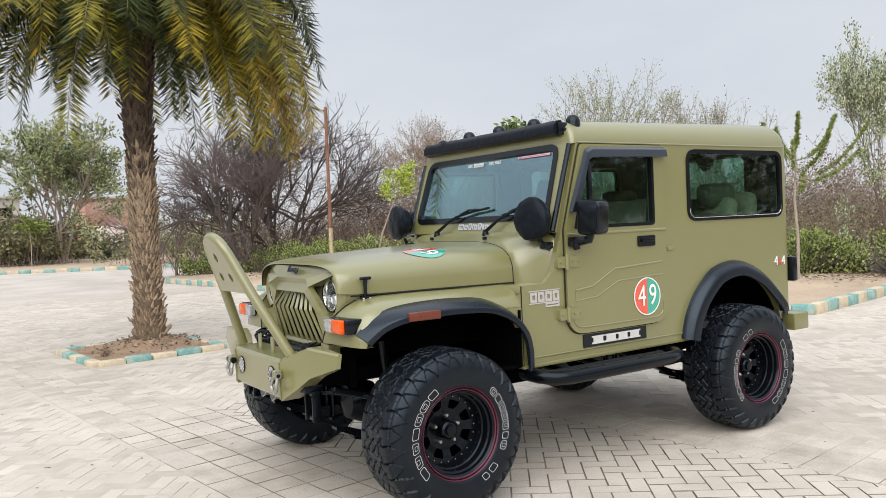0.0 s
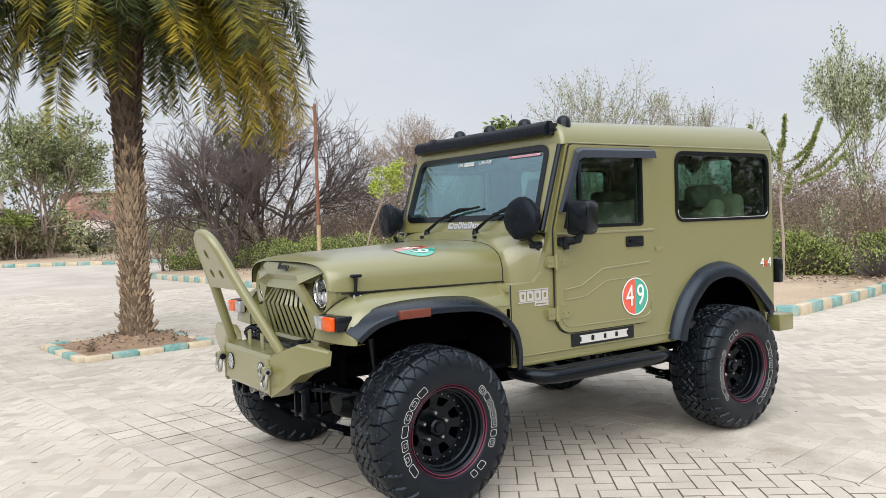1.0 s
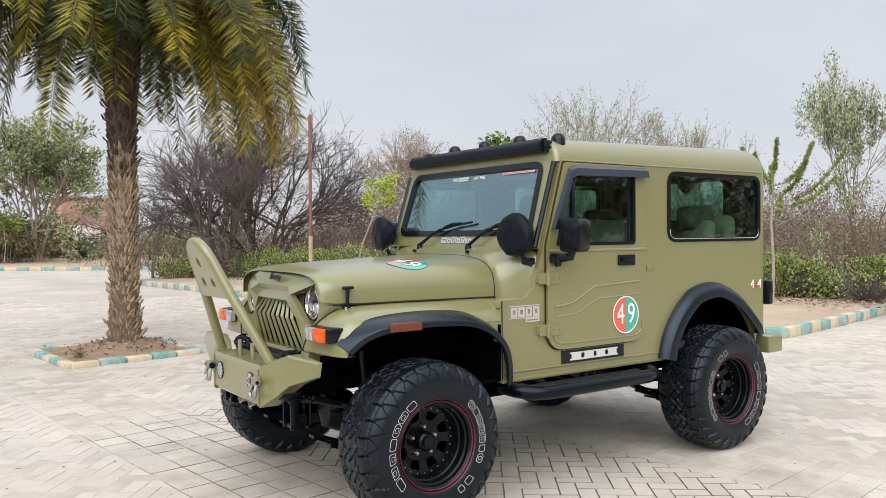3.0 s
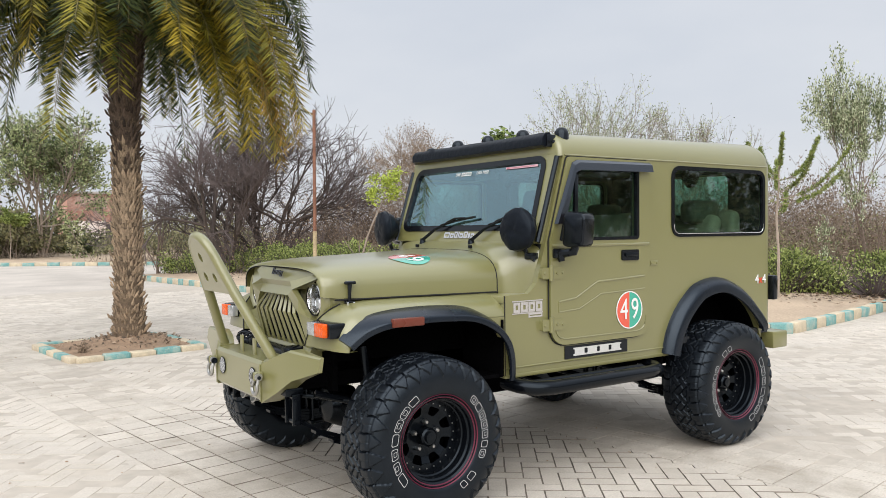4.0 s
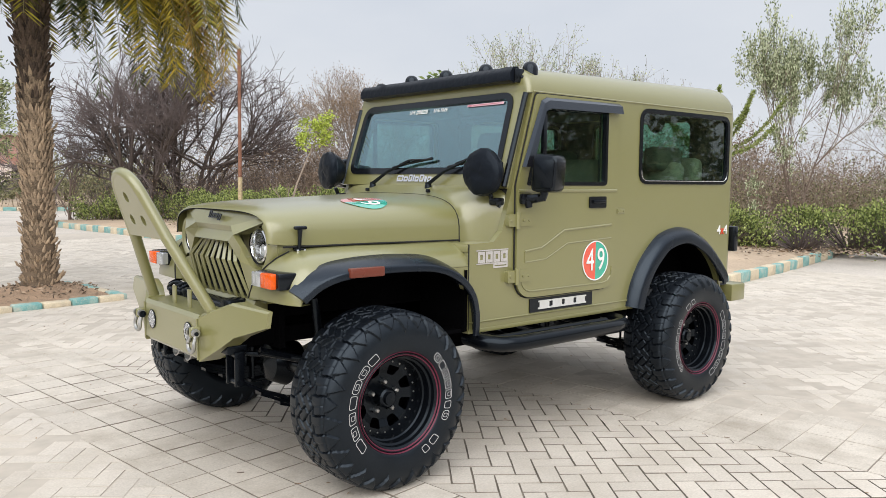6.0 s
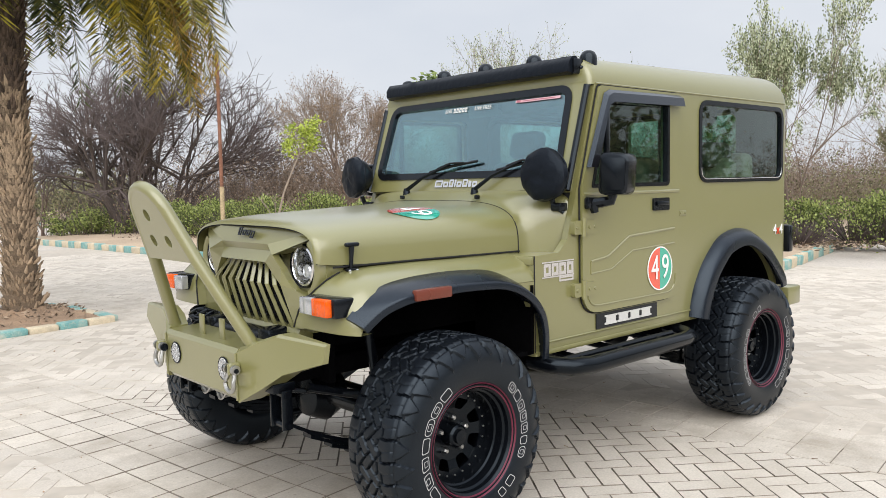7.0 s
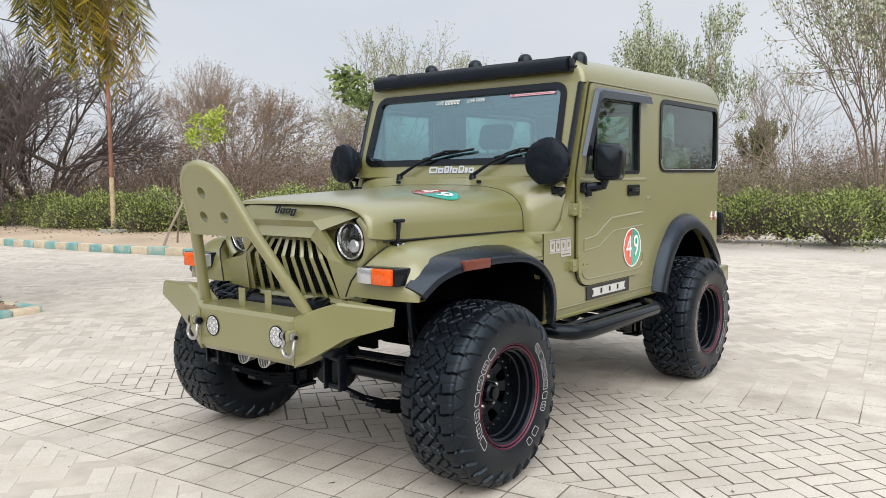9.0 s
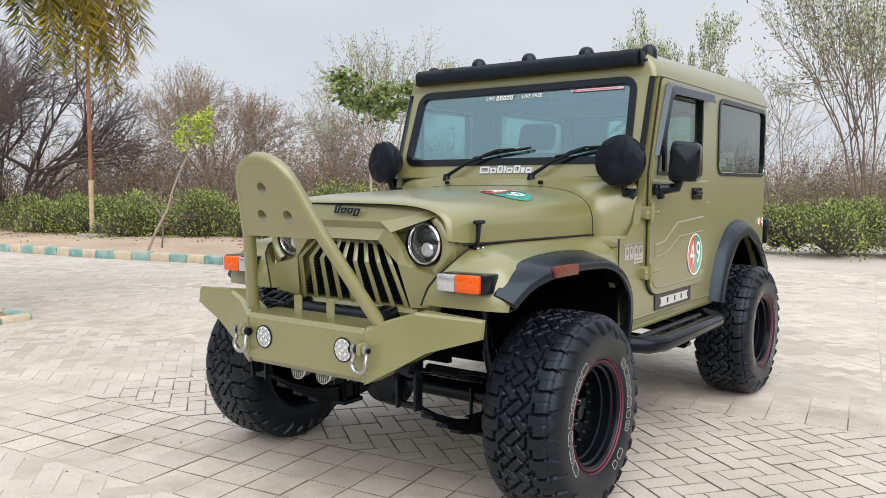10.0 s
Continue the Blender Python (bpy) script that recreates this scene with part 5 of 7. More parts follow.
def bonnet():
    bm = bmesh.new()
    rings = []
    for x, hw, z0, h in ((-0.428, 0.520, 1.135, 0.137), (-0.425, 0.535, 1.130, 0.148), (-0.405, 0.545, 1.126, 0.163), (-0.34, 0.555, 1.12, 0.180), (-0.2, 0.565, 1.116, 0.195), (0.1, 0.585, 1.11, 0.213), (0.4, 0.605, 1.103, 0.232), (0.655, 0.620, 1.098, 0.250)):
        rings.append(bonnet_ring(x, hw, z0, h, 3.9))
    loft(bm, rings, False)
    part("bonnet", bm, OLIVE, car, smooth=60)
    bm = bmesh.new()
    for s in (-1, 1):
        tube(bm, [(-0.36, s * 0.556, 1.112), (0.1, s * 0.589, 1.112), (0.66, s * 0.623, 1.108)], 0.0045, 6)
    lip = bonnet_ring(-0.421, 0.533, 1.126, 0.142, 3.9)
    tube(bm, lip, 0.0032, 6)
    rear = bonnet_ring(0.6575, 0.619, 1.098, 0.2485, 3.9)
    tube(bm, rear, 0.004, 6)
    part("bonnet_seam", bm, DARK_GAP, car)
    # cowl: opens out from the bonnet to the body's full width
    bm = bmesh.new()
    rings = []
    for t in range(0, 11):
        f = t / 10
        e = f * f * (3 - 2 * f)
        rings.append(bonnet_ring(0.66 + 0.21 * f, 0.620 + (0.785 - 0.620) * (e ** 1.4), 1.098, 0.250 + 0.055 * e, 3.9 + 3.5 * e))
    loft(bm, rings, False)
    part("cowl", bm, OLIVE, car, smooth=60)
    # rubber T-shaped bonnet catches
    for s in (-1, 1):
        bm = bmesh.new()
        tube(bm, [(-0.285, s * 0.572, 1.10), (-0.285, s * 0.577, 1.15), (-0.285, s * 0.580, 1.198)], [0.009, 0.009, 0.013], 8)
        box(bm, -0.318, -0.252, s * 0.570, s * 0.594, 1.192, 1.210, 0.008)
        box(bm, -0.312, -0.258, s * 0.565, s * 0.589, 1.094, 1.106, 0.004)
        latch = part("bonnet_catch", bm, BLACK_PLASTIC, car, "black rubber bonnet catch")
        for x in (-0.303, -0.267):
            bm = bmesh.new()
            revolve(bm, [(0.0, 0.005), (0.006, 0.003), (0.007, 0)], pose(x, s * 0.590, 1.096, -90 * s, 0, 0), 8)
            part("screw", bm, CHROME, latch)
    # number disc decal on the bonnet's top
    def top_z(x, y):
        f = (x + 0.2) / 0.86
        hw, z0, h = 0.565 + 0.055 * f, 1.116 - 0.018 * f, 0.195 + 0.055 * f
        return z0 + h * (max(0.0, 1 - abs(y / hw) ** 3.9)) ** (1 / 3.9) + 0.0025
    for name, a0, a1, material in (("decal_red", 90, 270, RED), ("decal_green", -90, 90, TEAL)):
        bm = bmesh.new()
        rings = []
        for i in range(7):
            r = 0.12 * i / 6
            rings.append([(0.19 - r * math.sin(radians(a0 + (a1 - a0) * j / 16)), -0.405 - r * math.cos(radians(a0 + (a1 - a0) * j / 16)), 0) for j in range(17)])
        rings = [[(x, y, top_z(x, y)) for x, y, _ in ring] for ring in rings]
        loft(bm, rings, False)
        part(name, bm, material, car, smooth=60)
    for ch, y in (("4", -0.356), ("9", -0.455)):
        dec = lettering(ch, 0.155, pose(0.19, y, 0, 0, 0, -90), WHITE, car, "decal_digit", "white race digit", 0.0)
        for v in dec.data.vertices:
            v.co.z = top_z(v.co.x, v.co.y) + 0.002
    # washer nozzles
    for y in (0.3, -0.3):
        bm = bmesh.new()
        box(bm, 0.69, 0.71, y - 0.012, y + 0.012, 1.355, 1.375, 0.004)
        part("washer_nozzle", bm, BLACK_PLASTIC, car)


bonnet()


def fenders():
    for s in (-1, 1):
        # one rounded sheet: the top runs forward and rolls down into the front face
        line = [(0.567, 1.108), (0.3, 1.106), (0.0, 1.108), (-0.2, 1.105), (-0.28, 1.098), (-0.34, 1.085), (-0.39, 1.062), (-0.425, 1.030), (-0.45, 0.990), (-0.465, 0.945), (-0.473, 0.905), (-0.475, 0.878)]
        inner = [0.46, 0.46, 0.46, 0.46, 0.50, 0.55, 0.552, 0.528, 0.492, 0.462, 0.445, 0.436]
        crown = [(0.0, 0.0), (0.25, 0.0), (0.5, 0.004), (0.70, 0.018), (0.82, 0.036), (0.91, 0.060), (0.97, 0.088), (1.0, 0.12)]
        bm = bmesh.new()
        rings, edge = [], []
        for i, (x, z) in enumerate(line):
            a, b = Vector(line[max(i - 1, 0)]), Vector(line[min(i + 1, len(line) - 1)])
            t = (b - a).normalized()
            nx, nz = t.y, -t.x
            ring = [(x - nx * 0.07, s * inner[i], z - nz * 0.07)]
            for f, e in crown:
                e *= 1.0 if i < 7 else max(0.55, 1.0 - 0.15 * (i - 6))
                ring.append((x - nx * e, s * (inner[i] + (SIDE - inner[i]) * f), z - nz * e))
            rings.append(ring)
            edge.append((ring[-1][0], ring[-1][2]))
        loft(bm, rings, False)
        loft(bm, [rings[-1], [(p[0] + 0.05, p[1], p[2] + 0.004) for p in rings[-1]]], False)
        plate(bm, [*edge, (-0.385, 0.925), (-0.34, 0.972), (-0.26, 1.0), (-0.15, 1.012)], [], side_point(s, 0.0), (0, -s * 0.02, 0))
        part("front_wing", bm, OLIVE, car, smooth=50)
        bm = bmesh.new()
        tube(bm, [(-0.33, s * 0.556, 1.092), (-0.39, s * 0.552, 1.066), (-0.428, s * 0.528, 1.030), (-0.453, s * 0.492, 0.990), (-0.468, s * 0.462, 0.945), (-0.477, s * 0.436, 0.875)], 0.0038, 6)
        part("panel_gap", bm, DARK_GAP, car)
        # shelf between the wing's rear edge and the scuttle
        bm = bmesh.new()
        box(bm, 0.555, 0.875, s * 0.45, s * 0.797, 1.055, 1.0985, 0.012)
        part("scuttle_shelf", bm, OLIVE, car)
        # rear skirt behind the front wheel
        bm = bmesh.new()
        plate(bm, [(0.555, SILL), (0.565, SILL), (0.565, 0.986), (0.43, 0.986), (0.51, 0.93), (0.545, 0.85)], [], side_point(s, 0.0), (0, -s * 0.03, 0))
        part("wing_skirt", bm, OLIVE, car)
        bm = bmesh.new()
        tube(bm, [(0.566, s * (SIDE + 0.0), SILL), (0.566, s * (SIDE + 0.0), 1.10)], 0.0035, 6)
        part("panel_gap", bm, DARK_GAP, car)
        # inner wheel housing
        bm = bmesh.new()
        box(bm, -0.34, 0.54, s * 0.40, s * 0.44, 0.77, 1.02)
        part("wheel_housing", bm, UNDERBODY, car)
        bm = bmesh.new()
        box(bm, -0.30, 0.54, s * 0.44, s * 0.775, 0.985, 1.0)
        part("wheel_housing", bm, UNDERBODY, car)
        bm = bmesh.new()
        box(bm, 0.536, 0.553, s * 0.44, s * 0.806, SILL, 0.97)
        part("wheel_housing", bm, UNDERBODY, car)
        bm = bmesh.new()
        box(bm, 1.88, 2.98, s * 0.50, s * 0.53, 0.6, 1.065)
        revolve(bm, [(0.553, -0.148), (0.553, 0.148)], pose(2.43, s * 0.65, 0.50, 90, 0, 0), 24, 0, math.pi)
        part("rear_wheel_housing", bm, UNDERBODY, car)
        # indicator
        bm = bmesh.new()
        box(bm, -0.490, -0.40, s * 0.548, s * 0.752, 0.941, 1.016, 0.008)
        ind = part("indicator", bm, BLACK_PLASTIC, car, "front indicator with clear and orange lenses")
        bm = bmesh.new()
        box(bm, -0.512, -0.475, s * 0.538, s * 0.6235, 0.946, 1.012, 0.005)
        part("clear_lens", bm, CLEAR_LENS, ind, "clear ribbed lens")
        bm = bmesh.new()
        box(bm, -0.514, -0.475, s * 0.6245, s * 0.728, 0.945, 1.013, 0.006)
        part("orange_lens", bm, ORANGE_LENS, ind, "orange lens")
        bm = bmesh.new()
        for k in range(8):
            yy = 0.545 + 0.0248 * k
            tube(bm, [(-0.5125, s * yy, 0.951), (-0.5125, s * yy, 1.007)], 0.0028, 6)
        part("lens_rib", bm, CLEAR_GLASS, ind)
        # flares
        bm = bmesh.new()
        path = smooth_line([(-0.395, 0.885, 0.826), (-0.33, 0.942, 0.850), (-0.26, 0.974, 0.874), (-0.19, 0.987, 0.886), (-0.09, 0.995, 0.888), (0.04, 0.998, 0.888), (0.163, 0.994, 0.888), (0.27, 0.985, 0.888), (0.362, 0.960, 0.888), (0.45, 0.913, 0.886), (0.515, 0.845, 0.882), (0.545, 0.77, 0.876), (0.556, 0.69, 0.868), (0.558, 0.635, 0.860)])
        front_flare(bm, path, (0.0, 0.45), s, 0.752)
        fl = part("wheel_arch_flare", bm, FLARE_PLASTIC, car, "black plastic wheel arch flare", smooth=40)
        bm = bmesh.new()
        box(bm, -0.215, -0.030, s * 0.868, s * 0.898, 0.990, 1.034, 0.006)
        part("side_reflector", bm, REFLECTOR, fl, "amber side reflector")
        bm = bmesh.new()
        path = smooth_line([(x, z, 0.872) for x, z in [(1.90, 0.65), (1.918, 0.72), (1.95, 0.805), (2.03, 0.925), (2.16, 1.04), (2.25, 1.08), (2.35, 1.10), (2.44, 1.103), (2.54, 1.082), (2.70, 1.01), (2.84, 0.90), (2.94, 0.80), (2.96, 0.74)]])
        flare(bm, path, (2.43, 0.5), s, 0.785, 0.075)
        part("wheel_arch_flare", bm, FLARE_PLASTIC, car, "black plastic wheel arch flare", smooth=40)


def flare(bm, path, hub, s, y_in, lip):
    """Swept along (x, z, reach); the outer edge turns down into a lip."""
    rings = []
    c = Vector(hub)
    for i, (x, z, y_out) in enumerate(path):
        a, b = Vector(path[max(i - 1, 0)][:2]), Vector(path[min(i + 1, len(path) - 1)][:2])
        p = Vector((x, z))
        t = (b - a).normalized()
        n = Vector((-t.y, t.x))
        if n.dot(p - c) < 0:
            n = -n
        sec = [(y_in, 0.030), (y_in + (y_out - y_in) * 0.5, 0.022), (y_out - 0.022, 0.006), (y_out - 0.006, -0.008), (y_out, -0.024), (y_out, -lip), (y_out - 0.012, -lip - 0.004), (y_out - 0.018, -0.035), (y_in, -0.02)]
        rings.append([(p.x + n.x * o, s * y, p.y + n.y * o) for y, o in sec])
    loft(bm, rings, True, True, True)


def smooth_line(points, n=5):
    """Rounds a line of points, passing through each."""
    out = []
    for i in range(len(points) - 1):
        p0, p1, p2, p3 = (Vector(points[max(0, min(len(points) - 1, k))]) for k in (i - 1, i, i + 1, i + 2))
        for j in range(n):
            t = j / n
            out.append(tuple(0.5 * (2 * p1 + (p2 - p0) * t + (2 * p0 - 5 * p1 + 4 * p2 - p3) * t * t + (3 * p1 - p0 - 3 * p2 + p3) * t ** 3)))
    return out + [tuple(points[-1])]


def front_flare(bm, path, hub, s, y_in):
    """A sloping top face, a crisp ridge and a narrow upright lip, whose lower edge is the path."""
    rings = []
    c = Vector(hub)
    for i, (x, z, y_out) in enumerate(path):
        a, b = Vector(path[max(i - 1, 0)][:2]), Vector(path[min(i + 1, len(path) - 1)][:2])
        p = Vector((x, z))
        t = (b - a).normalized()
        n = Vector((-t.y, t.x))
        if n.dot(p - c) < 0:
            n = -n
        mid = y_in + (y_out - y_in) * 0.55
        sec = [(y_in, 0.040), (y_in + 0.002, 0.074), (y_in + 0.012, 0.077), (mid, 0.058), (y_out - 0.008, 0.037), (y_out - 0.002, 0.032), (y_out, 0.026), (y_out, 0.003), (y_out - 0.004, 0.0), (y_out - 0.014, 0.0), (y_out - 0.02, 0.018), (mid, 0.036)]
        rings.append([(p.x + n.x * o, s * y, p.y + n.y * o) for y, o in sec])
    loft(bm, rings, True, True, True)


fenders()


def nose():
    """The front mask: badge panel, brows, headlamps, slatted grille."""
    bm = bmesh.new()
    top = [(y, z) for x, y, z in bonnet_ring(0, 0.535, 1.10, 0.172, 2.7, 20)]
    outline = [(0.525, 1.0), *top, (-0.525, 1.0), (-0.455, 0.90), (-0.43, 0.835), (0.43, 0.835), (0.455, 0.90)]
    grille = [(0.20, 1.122), (-0.20, 1.122), (-0.30, 1.03), (-0.327, 0.845), (0.327, 0.845), (0.30, 1.03)]
    lamps = [arch(s * 0.385, 1.112, 0.094, 0, 354, 30) for s in (-1, 1)]
    hole = [(0.19, 1.10), (-0.19, 1.10), (-0.262, 1.03), (-0.272, 0.98), (-0.325, 0.90), (-0.325, 0.85), (0.325, 0.85), (0.325, 0.90), (0.272, 0.98), (0.262, 1.03)]
    plate(bm, outline, [hole, *lamps], lambda y, z: (-0.375 - 0.02 * max(0.0, 1 - abs(y) / 0.54), y, z), (0.05, 0, 0))
    mask = part("front_mask", bm, OLIVE, car, smooth=35)

    def facets(name, groups, label=""):
        """Thick folded sheet made of flat facets."""
        b2 = bmesh.new()
        for pts in groups:
            a = [b2.verts.new(p) for p in pts]
            c = [b2.verts.new((p[0] + 0.03, p[1], p[2])) for p in pts]
            b2.faces.new(a)
            b2.faces.new(c[::-1])
            k = len(pts)
            for i in range(k):
                b2.faces.new((a[i], a[(i + 1) % k], c[(i + 1) % k], c[i]))
        return part(name, b2, OLIVE, mask, label, smooth=12)

    ridge, under, tip, inner = (-0.452, 0.205, 1.198), (-0.436, 0.215, 1.168), (-0.385, 0.47, 1.252), (-0.478, 0.285, 1.158)

    def side(p, s):
        return (p[0], s * p[1], p[2])
    facets("badge_panel", [[(-0.424, 0.0, 1.281), (-0.421, 0.28, 1.272), side(tip, 1), side(ridge, 1), side(ridge, -1), side(tip, -1), (-0.421, -0.28, 1.272)]])
    facets("beak_edge", [[side(ridge, 1), side(under, 1), side(under, -1), side(ridge, -1)]])
    facets("upper_beam", [[side(under, 1), (-0.463, 0.20, 1.122), (-0.463, -0.20, 1.122), side(under, -1)]])
    for s in (-1, 1):
        facets("brow", [[side(ridge, s), side(tip, s), side((-0.39, 0.475, 1.232), s), side(inner, s)], [side(inner, s), side((-0.39, 0.475, 1.232), s), side((-0.385, 0.40, 1.212), s), side((-0.43, 0.30, 1.16), s)], [side(ridge, s), side(inner, s), side(under, s)]])
        g0, g1, g2 = (-0.463, 0.20, 1.122), (-0.448, 0.292, 1.03), (-0.405, 0.327, 0.845)
        facets("cheek", [
            [side(under, s), side(inner, s), side((-0.452, 0.31, 1.10), s), side(g1, s), side(g0, s)],
            [side((-0.452, 0.31, 1.10), s), side((-0.43, 0.318, 1.05), s), side((-0.42, 0.36, 1.01), s), side(g1, s)],
            [side(g1, s), side((-0.42, 0.36, 1.01), s), side((-0.41, 0.44, 0.995), s), side((-0.42, 0.50, 0.98), s), side((-0.435, 0.445, 0.862), s), side(g2, s)],
        ])
        # rounded outer shell beside the lamp
        b2 = bmesh.new()
        rings = []
        for k in range(9):
            a = radians(-58 + 116 * k / 8)
            cy, cz = 0.385, 1.105
            rings.append([(x, s * (cy + r * math.cos(a)), cz + r * math.sin(a) * 1.05) for x, r in ((-0.385, 0.094), (-0.408, 0.104), (-0.41, 0.118), (-0.395, 0.136), (-0.36, 0.150), (-0.30, 0.156))])
        loft(b2, rings, False)
        part("lamp_shell", b2, OLIVE, mask, smooth=60)
        # headlamp
        m = pose(-0.365, s * 0.385, 1.112, 0, -90, 0)
        b2 = bmesh.new()
        revolve(b2, [(0.092, -0.03), (0.095, 0.02), (0.091, 0.034), (0.086, 0.032), (0.084, 0.01)], m, 40)
        lamp = part("headlamp", b2, BLACK_PAINT, car, "round headlamp with a chrome ring")
        b2 = bmesh.new()
        revolve(b2, [(0.086, 0.012), (0.085, 0.030), (0.077, 0.034), (0.072, 0.026), (0.070, 0.0)], m, 40)
        part("chrome_ring", b2, CHROME, lamp)
        b2 = bmesh.new()
        revolve(b2, [(0.074, 0.02), (0.062, -0.006), (0.04, -0.028), (0.0, -0.034)], m, 32)
        part("reflector_bowl", b2, DARK_BOWL, lamp)
        b2 = bmesh.new()
        revolve(b2, [(0.031, -0.03), (0.031, 0.006), (0.024, 0.014), (0.0, 0.018)], Matrix.Translation((0, 0, -0.026)) @ m, 20)
        part("projector", b2, CLEAR_LENS, lamp)
        b2 = bmesh.new()
        box(b2, -0.372, -0.362, s * 0.318, s * 0.452, 1.108, 1.120, 0.003)
        box(b2, -0.372, -0.362, s * 0.379, s * 0.391, 1.12, 1.178, 0.003)
        part("lamp_bar", b2, BLACK_PLASTIC, lamp)
        b2 = bmesh.new()
        revolve(b2, [(0.080, 0.026), (0.060, 0.040), (0.030, 0.047), (0.0, 0.049)], m, 32)
        part("lamp_glass", b2, CLEAR_GLASS, lamp).visible_shadow = False
    # chevron slats, leaning out towards the foot
    for i in range(9):
        f = (i - 4) / 4
        b2 = bmesh.new()
        rings = []
        for z, x, y, wide in ((1.125, -0.428, 0.185, 0.0095), (1.03, -0.466, 0.262, 0.0125), (0.845, -0.407, 0.300, 0.0135)):
            yy = y * f
            rings.append([(x, yy + wide * 0.25, z), (x + 0.004, yy + wide * 0.45, z), (x + 0.010, yy + wide, z), (x + 0.013, yy + wide * 0.9, z), (x + 0.013, yy - wide * 0.9, z), (x + 0.010, yy - wide, z), (x + 0.004, yy - wide * 0.45, z), (x, yy - wide * 0.25, z)])
        loft(b2, rings, True, True, True)
        part("grille_slat", b2, OLIVE, mask, smooth=15)
    b2 = bmesh.new()
    for i in range(45):
        y = -0.33 + 0.015 * i
        tube(b2, [(-0.362, y, 0.845), (-0.362, y, 1.12)], 0.0028, 4, False)
    for i in range(19):
        z = 0.848 + 0.0148 * i
        tube(b2, [(-0.366, -0.33, z), (-0.366, 0.33, z)], 0.0028, 4, False)
    part("grille_mesh", b2, BLACK_PLASTIC, mask, "fine black wire mesh", smooth=0)
    b2 = bmesh.new()
    loft(b2, [[(-0.40, y, 0.845), (-0.41, y, 0.825), (-0.375, y, 0.775), (-0.34, y, 0.775), (-0.34, y, 0.845)] for y in (-0.36, 0.36)], True, True, True)
    part("grille_sill", b2, OLIVE, mask, smooth=15)
    b2 = bmesh.new()
    box(b2, -0.33, -0.30, -0.46, 0.46, 0.62, 1.12)
    part("radiator", b2, UNDERBODY, car)
    # name on the badge panel as slim dark blocks
    y = 0.070
    for w, h in ((0.030, 0.036), (0.032, 0.024), (0.032, 0.024), (0.032, 0.032)):
        b2 = bmesh.new()
        tilt = 0.008

        def spot(a, b):
            return (-0.4255 - (1.281 - b) * 0.33, a, b)
        z = 1.228 - (0.010 if h == 0.032 else 0)
        outer = [(y - w, z), (y - 0.006, z), (y - tilt, z + h), (y - w - tilt, z + h)]
        hollow = [(y - w + 0.007, z + 0.007), (y - 0.014, z + 0.007), (y - tilt - 0.009, z + h - 0.007), (y - w - tilt + 0.009, z + h - 0.007)]
        plate(b2, outer, [hollow], spot, (-0.0045, 0, 0))
        part("badge_block", b2, BLACK_PLASTIC, mask, smooth=0)
        y -= w + 0.006


nose()


